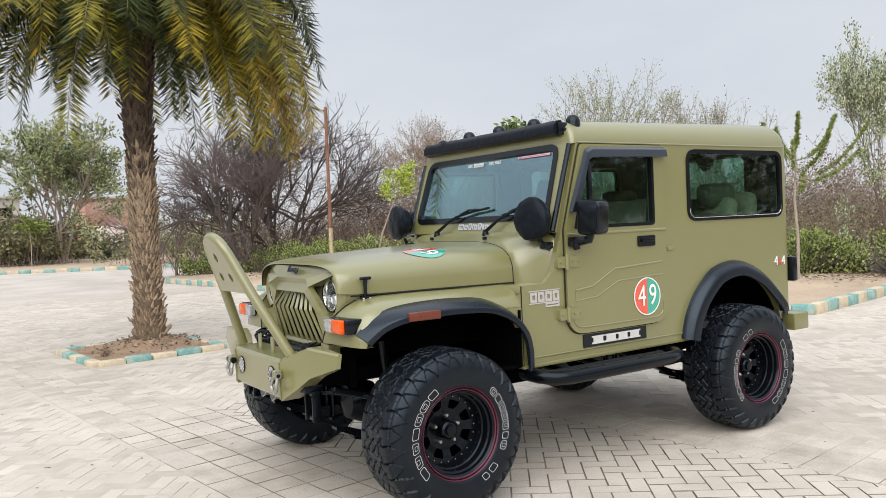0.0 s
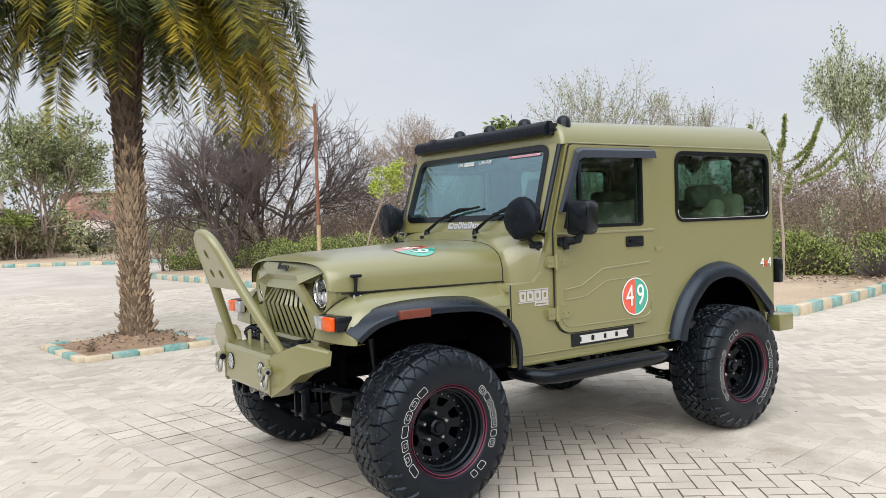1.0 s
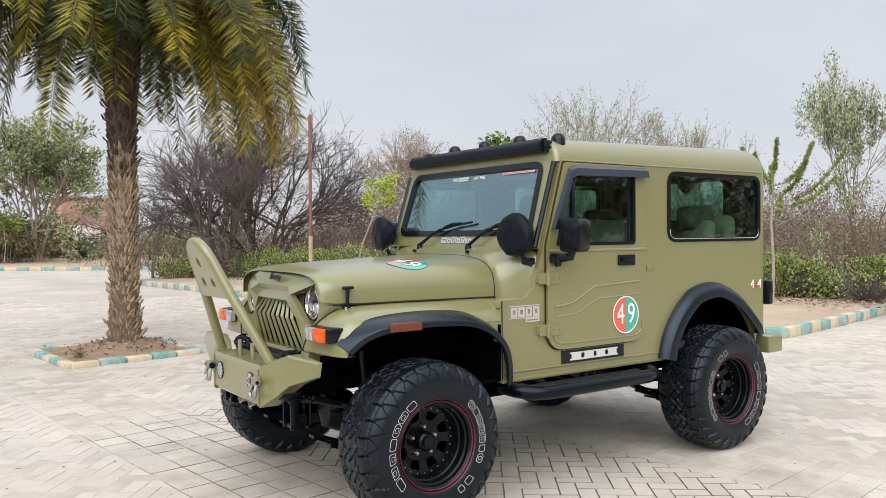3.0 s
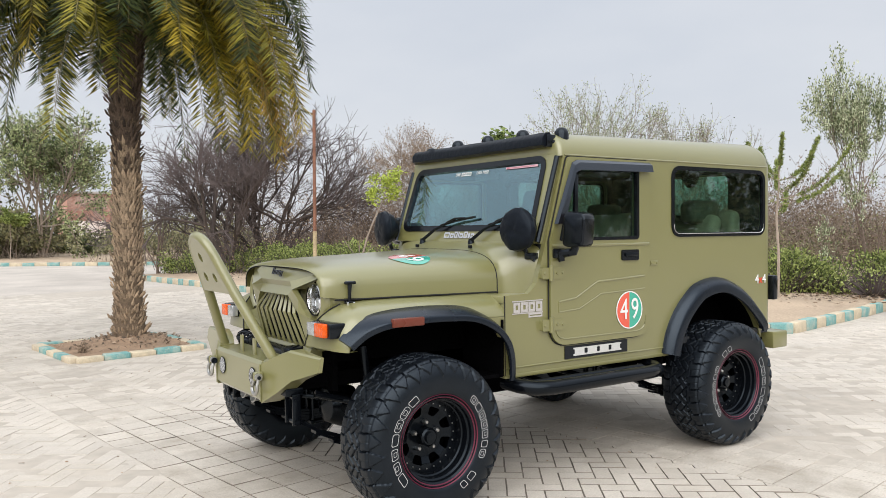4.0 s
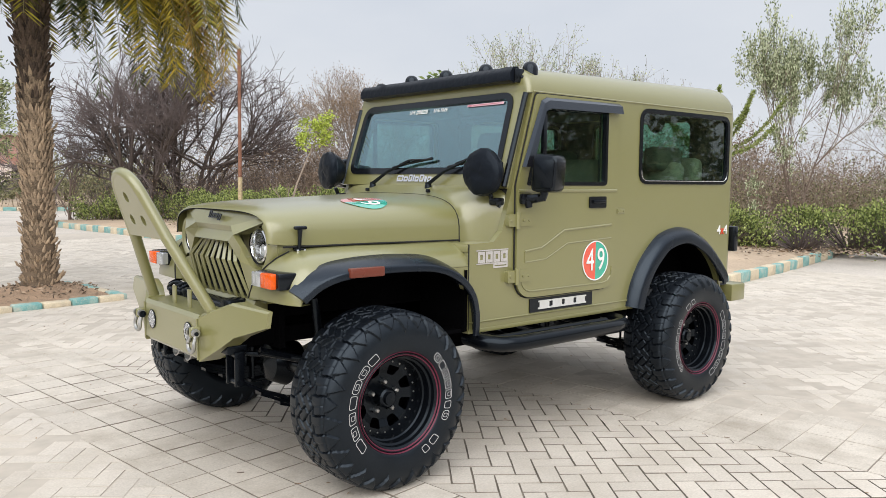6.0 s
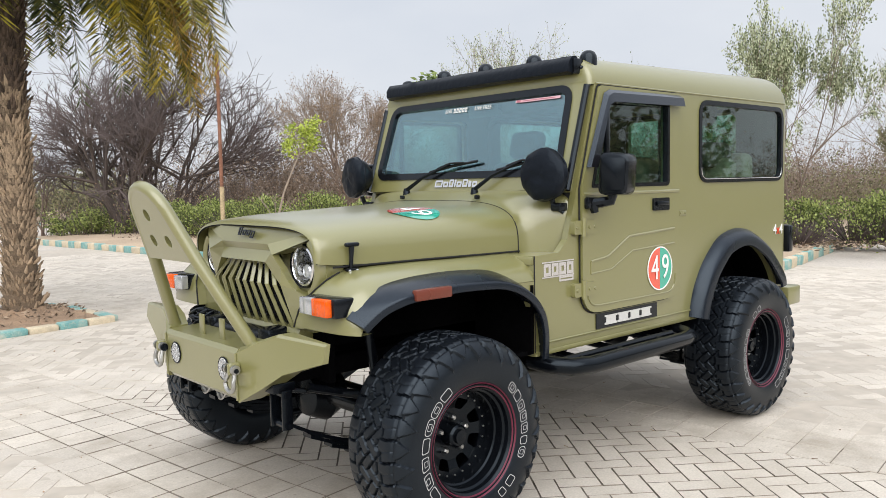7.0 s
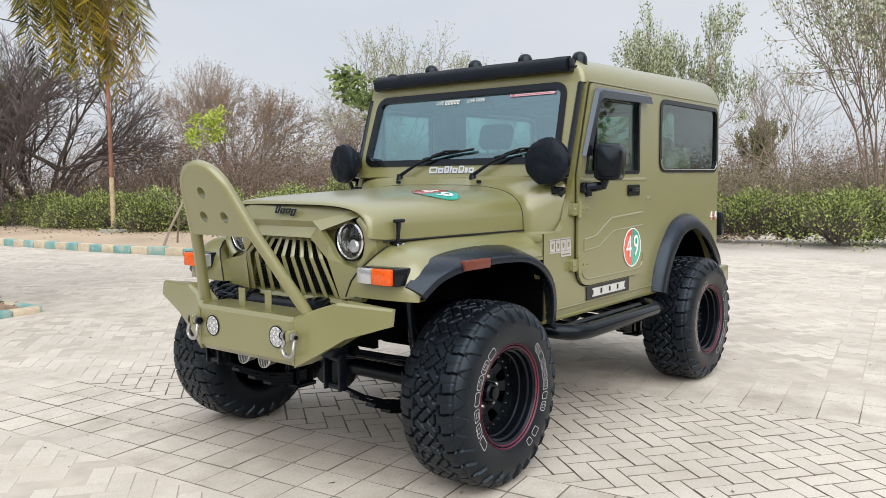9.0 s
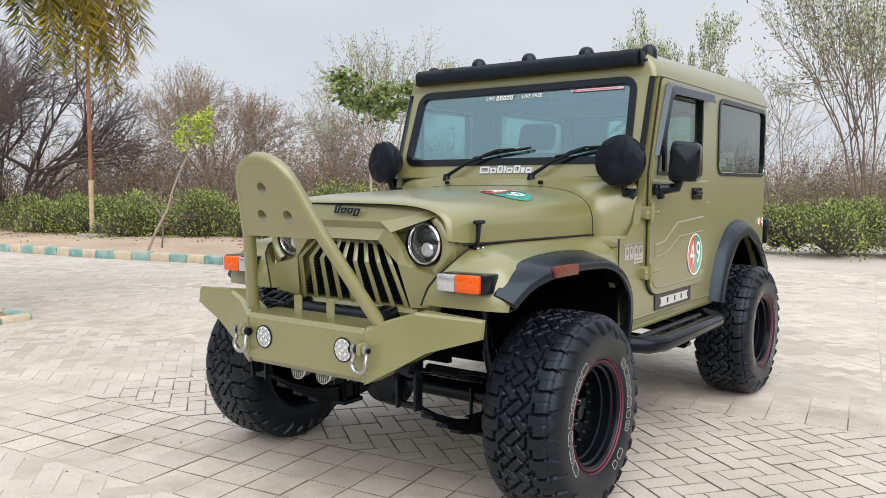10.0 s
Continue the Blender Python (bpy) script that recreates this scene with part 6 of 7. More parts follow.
def bumper():
    bm = bmesh.new()
    sec = [(-0.668, 0.60), (-0.668, 0.775), (-0.655, 0.795), (-0.50, 0.800), (-0.50, 0.58), (-0.64, 0.575)]
    loft(bm, [[(x, y, z) for x, z in sec] for y in (-0.337, -0.33, 0.33, 0.337)], True, True, True)
    bump = part("bumper", bm, OLIVE, car, "welded olive steel bumper", smooth=20)
    for s in (-1, 1):
        bm = bmesh.new()
        secs = [
            [(-0.665, s * 0.339, 0.575), (-0.668, s * 0.339, 0.778), (-0.645, s * 0.339, 0.800), (-0.56, s * 0.339, 0.805), (-0.56, s * 0.339, 0.575)],
            [(-0.632, s * 0.470, 0.648), (-0.622, s * 0.440, 0.828), (-0.60, s * 0.440, 0.838), (-0.53, s * 0.440, 0.838), (-0.54, s * 0.470, 0.648)],
            [(-0.612, s * 0.600, 0.722), (-0.598, s * 0.535, 0.858), (-0.585, s * 0.535, 0.868), (-0.52, s * 0.535, 0.868), (-0.53, s * 0.600, 0.722)],
            [(-0.568, s * 0.813, 0.790), (-0.558, s * 0.815, 0.852), (-0.548, s * 0.815, 0.860), (-0.535, s * 0.815, 0.860), (-0.545, s * 0.813, 0.790)],
        ]
        loft(bm, secs, True, True, True)
        part("bumper_wing", bm, OLIVE, bump, smooth=15)
        bm = bmesh.new()
        tube(bm, [(-0.668, s * 0.337, 0.585), (-0.671, s * 0.337, 0.778)], 0.005, 6)
        part("weld_seam", bm, OLIVE, bump)
        # round light let into the face
        m = pose(-0.668, s * 0.232, 0.70, 0, -90, 0)
        bm = bmesh.new()
        revolve(bm, [(0.046, -0.01), (0.050, 0.004), (0.045, 0.006), (0.044, 0.0)], m, 32)
        light = part("bumper_light", bm, BLACK_PLASTIC, bump, "round LED bumper light")
        bm = bmesh.new()
        revolve(bm, [(0.045, 0.003), (0.0, 0.004)], m, 32)
        part("light_face", bm, WHITE, light)
        for rr, n in ((0.014, 4), (0.032, 10)):
            for i in range(n):
                a = 2 * math.pi * i / n
                bm = bmesh.new()
                revolve(bm, [(0.0085, 0.003), (0.008, 0.008), (0.0, 0.010)], m @ Matrix.Translation((rr * math.cos(a), rr * math.sin(a), 0)), 10)
                part("led_lens", bm, CLEAR_LENS, light)
        # shackle on its lug
        bm = bmesh.new()
        box(bm, -0.712, -0.66, s * 0.335, s * 0.362, 0.695, 0.745, 0.010)
        lug = part("tow_lug", bm, OLIVE, bump)
        bm = bmesh.new()
        tube(bm, [(-0.695, s * 0.305, 0.718), (-0.695, s * 0.392, 0.718)], 0.010, 10)
        tube(bm, [(-0.695, s * 0.305, 0.718), (-0.695, s * 0.298, 0.718)], 0.018, 10)
        part("shackle_pin", bm, BLACK_PAINT, lug, "black shackle pin")
        bm = bmesh.new()
        loop = [(-0.695, s * 0.318, 0.722), (-0.699, s * 0.316, 0.69)]
        for a in range(160, 381, 20):
            loop.append((-0.705, s * (0.348 + 0.036 * math.cos(radians(a))), 0.662 + 0.032 * math.sin(radians(a))))
        loop += [(-0.699, s * 0.380, 0.69), (-0.695, s * 0.378, 0.722)]
        tube(bm, loop, 0.0095, 10)
        for e in (0.318, 0.378):
            revolve(bm, [(0.008, -0.009), (0.019, -0.008), (0.020, 0.008), (0.008, 0.009)], pose(-0.695, s * e, 0.720, 90, 0, 0), 14)
        part("shackle", bm, STEEL, lug, "galvanised bow shackle")
    for y in (-0.105, 0.085):
        bm = bmesh.new()
        box(bm, -0.612, -0.602, y - 0.022, y + 0.022, 0.79, 0.885, 0.004)
        part("tab", bm, OLIVE, bump)
    # stinger: leaning hoop of tube with a drilled plate
    def st(y, z, off=0.0):
        return (-0.612 - 0.43 * (z - 0.815) + off, y, z)
    curve = [(0.150 * math.cos(radians(16 + 148 * i / 14)), 1.318 + 0.130 * math.sin(radians(16 + 148 * i / 14))) for i in range(15)]
    bm = bmesh.new()
    loop = [st(0.368, 0.795), st(0.362, 0.83), st(0.215, 1.145)] + [st(*p) for p in curve] + [st(-0.215, 1.145), st(-0.362, 0.83), st(-0.368, 0.795)]
    tube(bm, loop, 0.027, 14)
    part("stinger_hoop", bm, OLIVE, bump, "leaning tube hoop", smooth=60)
    bm = bmesh.new()
    holes = [arch(0.01, 1.333, 0.025, 0, 345, 16), arch(0.062, 1.225, 0.025, 0, 345, 16), arch(-0.085, 1.225, 0.025, 0, 345, 16)]
    plate(bm, [(0.213, 1.142)] + curve + [(-0.213, 1.142)], holes, lambda y, z: st(y, z, -0.0265), (0.050, 0, 0))
    part("stinger_plate", bm, OLIVE, bump, "drilled steel plate", smooth=30)
    # winch drum behind the bumper with a coil of dark rope
    bm = bmesh.new()
    tube(bm, [(-0.45, -0.20, 0.785), (-0.45, 0.20, 0.785)], 0.050, 16)
    box(bm, -0.50, -0.38, -0.30, -0.20, 0.71, 0.845, 0.02)
    box(bm, -0.50, -0.38, 0.20, 0.30, 0.71, 0.845, 0.02)
    part("winch", bm, BLACK_PAINT, bump, "black winch with rope")
    bm = bmesh.new()
    for k in range(7):
        c = Vector((-0.46, 0.36 + 0.006 * k, 0.80 + 0.008 * k))
        tube(bm, [c + Vector((0.055 * math.cos(a), 0.075 * math.sin(a), 0.02 * math.sin(2 * a + k))) for a in [2 * math.pi * i / 20 for i in range(21)]], 0.008, 6)
    part("rope_coil", bm, BLACK_PLASTIC, bump, "coil of dark winch rope")
    # horns below
    for y in (-0.05, 0.10):
        bm = bmesh.new()
        m = pose(-0.585, y, 0.565, 0, -78, 0)
        revolve(bm, [(0.025, -0.05), (0.040, 0.0), (0.047, 0.010), (0.042, 0.014)], m, 24)
        for k in range(7):
            o = -0.036 + 0.012 * k
            w = math.sqrt(max(0, 0.042 ** 2 - o * o))
            tube(bm, [m @ Vector((-w, o, 0.012)), m @ Vector((w, o, 0.012))], 0.0026, 5)
        part("horn", bm, STEEL, bump, "round horn with a slatted face")
    bump.location.y = -MIDDLE
    return bump


bumper()


def tyre_mesh():
    """A mud tyre as one moulded skin: interlocked centre blocks, shoulder lugs and claws on the sidewalls. Local z points outwards."""
    width, around, pitches = 0.315, 600, 30
    half = [(0.222, -0.022), (0.231, -0.002), (0.246, 0.006), (0.275, 0.012), (0.315, 0.013), (0.345, 0.008), (0.368, -0.002), (0.384, -0.014), (0.394, -0.030), (0.399, -0.052), (0.4015, -0.085), (0.4025, -0.12), (0.403, -width / 2)]
    line = smooth_line([(r, z, 0) for r, z in half], 10)
    rows = [(p[0], p[1]) for p in line]
    kept = [rows[0]]
    for r, z in rows[1:]:
        if math.hypot(r - kept[-1][0], z - kept[-1][1]) > (0.0042 if r > 0.335 else 0.012):
            kept.append((r, z))
    prof = kept + [(r, -width - z) for r, z in reversed(kept)]
    P = np.array(prof)
    T = np.gradient(P, axis=0)
    T /= np.linalg.norm(T, axis=1, keepdims=True)
    N = np.stack([-T[:, 1], T[:, 0]], 1)
    if N[len(prof) // 2, 0] < 0:
        N = -N
    turn = np.linspace(0, 2 * math.pi, around, endpoint=False)
    r, z = P[:, 0][:, None], P[:, 1][:, None]
    v = (z + width / 2) / (width / 2)
    side = np.sign(v) + (v == 0)
    q = turn[None, :] / (2 * math.pi) * pitches + np.where(side > 0, 0.0, 0.5)
    av = np.abs(v)

    def step(x, a, b):
        t = np.clip((x - a) / (b - a), 0, 1)
        return t * t * (3 - 2 * t)
    # centre: two-to-one blocks laid crosswise
    g = 2 * math.pi * 0.41 / 23 / (2 * math.sqrt(2))
    U, V = turn[None, :] * 0.41, z + width / 2 + 0.013
    X, Y = (U + V) / math.sqrt(2) / g, (V - U) / math.sqrt(2) / g
    cx, cy = np.floor(X), np.floor(Y)
    mod = np.mod(cx - cy, 4)
    flat = mod < 1.5
    lx = X - cx + np.where(flat, mod, 0)
    ly = Y - cy + np.where(mod > 2.5, 0, np.where(flat, 0, 1))
    near = np.minimum(np.minimum(lx, np.where(flat, 2, 1) - lx), np.minimum(ly, np.where(flat, 1, 2) - ly)) * g
    centre = step(near, 0.0019, 0.0044)
    # shoulder: broad lugs with a kinked edge, a shallow cut in each
    zig = 0.10 * np.abs(np.mod(av * 5.0, 2) - 1)
    p = np.mod(q + zig, 1)
    gap = np.minimum(p, 1 - p) * 0.086
    shoulder = step(gap, 0.0027, 0.0048) * (1 - 0.18 * (1 - step(np.abs(p - 0.5) * 0.086, 0.0012, 0.0035)))
    edge = 0.44 + 0.06 * np.sign(np.mod(q * 2, 2) - 1)
    parted = step(np.abs(av - edge), 0.008, 0.026)
    tread = np.where(av < edge, centre, shoulder) * parted
    on_tread = step(r, 0.388, 0.396)
    # claws: pointed ends of the lugs running down the sidewall, long and short in turn
    long = np.where(np.mod(np.floor(q + 0.16), 2) > 0.5, 0.330, 0.346)
    down = np.clip((r - long) / (0.388 - long), 0, 1)
    claw = step(0.43 * down - np.abs(np.mod(q + 0.16, 1) - 0.5), 0.0, 0.03) * (r > long) * (r < 0.392)
    ring = 1 - step(np.abs(r - 0.3865), 0.001, 0.004)
    bead = 1 - step(np.abs(r - 0.252), 0.002, 0.006)
    D = 0.0145 * tread * on_tread + (1 - on_tread) * np.maximum(np.maximum(0.0110 * claw, 0.007 * ring), 0.0025 * bead)
    rr, zz = r + N[:, 0][:, None] * D, z + N[:, 1][:, None] * D
    pts = np.stack([rr * np.cos(turn), rr * np.sin(turn), zz + 0 * turn], -1).reshape(-1, 3)
    n = len(prof)
    a = np.arange(n - 1)[:, None] * around + np.arange(around)[None, :]
    b = np.arange(n - 1)[:, None] * around + (np.arange(around)[None, :] + 1) % around
    quads = np.stack([a, b, b + around, a + around], -1).reshape(-1, 4)
    me = bpy.data.meshes.new("tyre")
    me.from_pydata(pts.tolist(), [], quads.tolist())
    me.materials.append(RUBBER)
    me.polygons.foreach_set("use_smooth", [True] * len(me.polygons))
    me.set_sharp_from_angle(angle=radians(38))
    return me


TYRE = tyre_mesh()


def wheel(x, s):
    """Steel wheel as the part; tyre, ring and nuts on it. Local z points outwards."""
    y_out = 0.98 if s < 0 else 1.05
    m = Matrix.Translation((x, s * y_out, 0.415)) @ Matrix.Rotation(radians(90) * (1 if s < 0 else -1), 4, "X")
    # steel rim with its stepped dish
    bm = bmesh.new()
    revolve(bm, [(0.228, -0.012), (0.231, -0.004), (0.226, 0.0), (0.219, -0.003), (0.214, -0.012), (0.208, -0.016), (0.205, -0.034), (0.196, -0.040), (0.193, -0.075), (0.186, -0.080), (0.184, -0.185)], m, 56)
    rim = part("wheel", bm, BLACK_PAINT, car, "black steel wheel with a mud-terrain tyre", smooth=40)
    bm = bmesh.new()
    hole_loops = []
    for k in range(8):
        a = 2 * math.pi * (k + 0.5) / 8
        d, t = Vector((math.cos(a), math.sin(a))), Vector((-math.sin(a), math.cos(a)))
        tri = [d * 0.105 - t * 0.020, d * 0.105 + t * 0.020, d * 0.150 + t * 0.034, d * 0.150 - t * 0.034]
        hole_loops.append(rounded([tuple(p) for p in tri], 0.012, 3))
    circle = arch(0, 0, 0.1855, 0, 354, 60)
    centre = arch(0, 0, 0.045, 0, 345, 24)
    plate(bm, circle, [centre, *hole_loops], lambda a, b: m @ Vector((a, b, -0.150 + 0.022 * min(1, max(0, (math.hypot(a, b) - 0.09) / 0.06)))), (m.to_3x3() @ Vector((0, 0, -0.008))))
    part("wheel_face", bm, BLACK_PAINT, rim, "black steel face with triangular openings", smooth=40)
    bm = bmesh.new()
    revolve(bm, [(0.050, -0.155), (0.047, -0.100), (0.038, -0.092), (0.030, -0.092), (0.028, -0.080), (0.0, -0.077)], m, 24)
    part("hub", bm, BLACK_PAINT, rim)
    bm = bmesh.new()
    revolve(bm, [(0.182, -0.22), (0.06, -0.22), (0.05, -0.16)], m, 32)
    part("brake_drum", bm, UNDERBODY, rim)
    for k in range(5):
        a = 2 * math.pi * k / 5 + 0.3
        bm = bmesh.new()
        mm = m @ Matrix.Translation((0.072 * math.cos(a), 0.072 * math.sin(a), -0.148))
        revolve(bm, [(0.014, 0.0), (0.013, 0.024), (0.008, 0.030), (0.0, 0.031)], mm, 6)
        part("wheel_nut", bm, STEEL, rim, smooth=20)
    for k in range(24):
        a = 2 * math.pi * k / 24
        bm = bmesh.new()
        revolve(bm, [(0.0045, 0), (0.004, 0.004), (0, 0.005)], m @ Matrix.Translation((0.168 * math.cos(a), 0.168 * math.sin(a), -0.126)), 6)
        part("rivet", bm, STEEL, rim)
    bm = bmesh.new()
    revolve(bm, [(0.2305, -0.002), (0.2345, 0.004), (0.2375, -0.001)], m, 64)
    revolve(bm, [(0.2165, -0.0055), (0.2185, -0.0018), (0.2215, -0.0012)], m, 64)
    part("red_ring", bm, RED_LINE, rim, "thin red line round the rim")
    tyre = new("tyre", TYRE)
    tyre.parent, tyre.matrix_basis = rim, m
    tyre["label"] = "black chunky mud-terrain tyre with white outlined sidewall marks"
    # maker's marks: outlined blocks with rounded corners along three arcs
    def mark(a, wide, counter, r0=0.254, r1=0.292):
        bm = bmesh.new()
        half, e = wide * 0.29 / 2, 0.0030

        def band(w, low, high, line, soft):
            outer = rounded([(-w, low), (w, low), (w, high), (-w, high)], soft, 4)
            inner = rounded([(-w + line, low + line), (w - line, low + line), (w - line, high - line), (-w + line, high - line)], max(0.001, soft - line * 0.6), 4)
            vs = []
            for loop in (outer, inner):
                vs.append([])
                for x, r in loop:
                    t = a + (x + 0.16 * (r - 0.273)) / 0.29
                    vs[-1].append(bm.verts.new(m @ Vector((r * math.cos(t), r * math.sin(t), 0.0147 - 0.10 * max(0.0, 0.28 - r)))))
            k = len(outer)
            for n in range(k):
                bm.faces.new((vs[0][n], vs[0][(n + 1) % k], vs[1][(n + 1) % k], vs[1][n]))
        band(half, r0, r1, e, 0.020 if counter == 2 else 0.011)
        if counter:
            mid = (r0 + r1) / 2 + 0.003 * (counter - 2)
            band(half * 0.42, mid - 0.010, mid + 0.010, e * 0.8, 0.003)
        part("sidewall_mark", bm, MARK, rim, "white outlined raised mark", smooth=0)
    spin = 0.0 if x < 1 else radians(174)
    for k, (wide, counter) in enumerate(((12.0, 0), (14.0, 2), (14.0, 2), (12.5, 0), (11.5, 1), (12.5, 3), (13.5, 0))):
        mark(spin + radians(126 + 14.6 * k), radians(wide), counter)
    for k, (wide, counter) in enumerate(((9.8, 2), (9.0, 0), (9.0, 1), (9.2, 3), (9.2, 3), (7.6, 0), (10.0, 2))):
        mark(spin + radians(42 - 10.6 * k), radians(wide), counter)
    for k in range(2):
        mark(spin + radians(-48 - 12.5 * k), radians(10.0 if k == 0 else 7.5), 0)
    return rim


for wx in (0.0, 2.43):
    for ws in (-1, 1):
        wheel(wx, ws)


def underside():
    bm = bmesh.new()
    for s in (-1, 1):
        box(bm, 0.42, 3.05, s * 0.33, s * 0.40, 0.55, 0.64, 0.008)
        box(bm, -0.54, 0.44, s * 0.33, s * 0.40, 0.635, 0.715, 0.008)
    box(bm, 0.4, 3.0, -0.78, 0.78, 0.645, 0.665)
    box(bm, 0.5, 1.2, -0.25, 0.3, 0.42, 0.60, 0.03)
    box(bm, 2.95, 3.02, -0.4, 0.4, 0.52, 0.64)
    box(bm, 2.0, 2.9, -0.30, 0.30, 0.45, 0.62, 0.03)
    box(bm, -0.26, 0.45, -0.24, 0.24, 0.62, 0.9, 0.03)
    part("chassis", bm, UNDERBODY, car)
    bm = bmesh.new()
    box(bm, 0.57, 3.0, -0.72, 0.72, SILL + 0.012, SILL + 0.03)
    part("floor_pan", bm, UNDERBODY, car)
    for x in (0.0, 2.43):
        bm = bmesh.new()
        tube(bm, [(x, -0.82, 0.415), (x, 0.82, 0.415)], 0.045, 14)
        revolve(bm, [(0.0, -0.12), (0.10, -0.09), (0.14, 0.0), (0.10, 0.09), (0.0, 0.12)], pose(x, 0.12, 0.415, 0, 90, 0), 20)
        part("axle", bm, BLACK_PAINT, car)
        for s in (-1, 1):
            bm = bmesh.new()
            for i in range(4):
                half = 0.53 - 0.1 * i
                pts = [(x + half * f, s * 0.43, 0.325 + 0.165 * (half / 0.53 * f) ** 2 - 0.017 * i) for f in (-1, -0.75, -0.5, -0.25, 0, 0.25, 0.5, 0.75, 1)]
                for a, b in zip(pts, pts[1:]):
                    loft(bm, [[(p[0], p[1] - 0.03, p[2] - 0.0078), (p[0], p[1] + 0.03, p[2] - 0.0078), (p[0], p[1] + 0.03, p[2] + 0.0078), (p[0], p[1] - 0.03, p[2] + 0.0078)] for p in (a, b)], True, True, True)
            box(bm, x - 0.07, x + 0.07, s * 0.37, s * 0.49, 0.245, 0.268, 0.006)
            for ux in (-0.05, 0.05):
                for uy in (0.385, 0.475):
                    tube(bm, [(x + ux, s * uy, 0.25), (x + ux, s * uy, 0.45)], 0.009, 6)
            part("leaf_spring", bm, BLACK_PAINT, car)
            bm = bmesh.new()
            tube(bm, [(x - 0.10, s * 0.58, 0.40), (x - 0.16, s * 0.55, 0.66)], 0.030, 12)
            tube(bm, [(x - 0.16, s * 0.55, 0.64), (x - 0.19, s * 0.54, 0.86)], 0.022, 12)
            part("shock_absorber", bm, BLACK_PAINT, car)
    bm = bmesh.new()
    tube(bm, [(0.17, -0.66, 0.42), (0.17, 0.66, 0.42)], 0.018, 10)
    tube(bm, [(-0.42, -0.43, 0.615), (-0.18, -0.47, 0.545), (-0.02, -0.52, 0.49)], 0.019, 10)
    part("steering_rod", bm, BLACK_PAINT, car, "black steering link")
    bm = bmesh.new()
    tube(bm, [(-0.46, -0.36, 0.600), (-0.20, -0.50, 0.560), (-0.06, -0.64, 0.520)], 0.012, 10)
    part("drag_link", bm, BLACK_PAINT, car, "slim black link")
    for s in (-1, 1):
        bm = bmesh.new()
        for o in (-0.045, 0.045):
            box(bm, -0.568, -0.522, s * 0.43 + o - 0.006, s * 0.43 + o + 0.006, 0.475, 0.635, 0.003)
        tube(bm, [(-0.545, s * 0.37, 0.490), (-0.545, s * 0.49, 0.490)], 0.014, 8)
        tube(bm, [(-0.545, s * 0.37, 0.615), (-0.545, s * 0.49, 0.615)], 0.014, 8)
        box(bm, -0.60, -0.50, s * 0.33, s * 0.47, 0.625, 0.665, 0.006)
        part("spring_shackle", bm, BLACK_PAINT, car)
        # side step
        bm = bmesh.new()
        path = [(0.63, s * 0.72, 0.60), (0.65, s * 0.83, 0.590), (0.70, s * 0.90, 0.583), (0.80, s * 0.93, 0.580), (1.60, s * 0.93, 0.580), (1.70, s * 0.91, 0.580), (1.76, s * 0.84, 0.583), (1.79, s * 0.72, 0.59)]
        tube(bm, path, 0.049, 14, flat=0.85)
        step = part("side_step", bm, BLACK_PAINT, car, "black tubular side step", smooth=60)
        bm = bmesh.new()
        tube(bm, [(0.74, s * 0.82, 0.595), (1.66, s * 0.82, 0.595)], 0.018, 10)
        for x in (0.85, 1.15, 1.5):
            tube(bm, [(x, s * 0.60, 0.60), (x, s * 0.92, 0.582)], 0.018, 8)
        part("step_bracket", bm, BLACK_PAINT, step)
        # mudflap-like tail bumper end
        bm = bmesh.new()
        box(bm, 3.09, 3.27, s * 0.45, s * 0.815, 0.575, 0.70, 0.012)
        part("rear_bumper_end", bm, OLIVE, car)
        bm = bmesh.new()
        box(bm, 3.095, 3.15, s * 0.70, s * 0.815, 0.935, 1.115, 0.012)
        part("tail_lamp", bm, BLACK_PLASTIC, car, "black framed tail lamp")
    bm = bmesh.new()
    box(bm, 3.11, 3.25, -0.45, 0.45, 0.58, 0.695, 0.012)
    part("rear_bumper", bm, OLIVE, car)


underside()


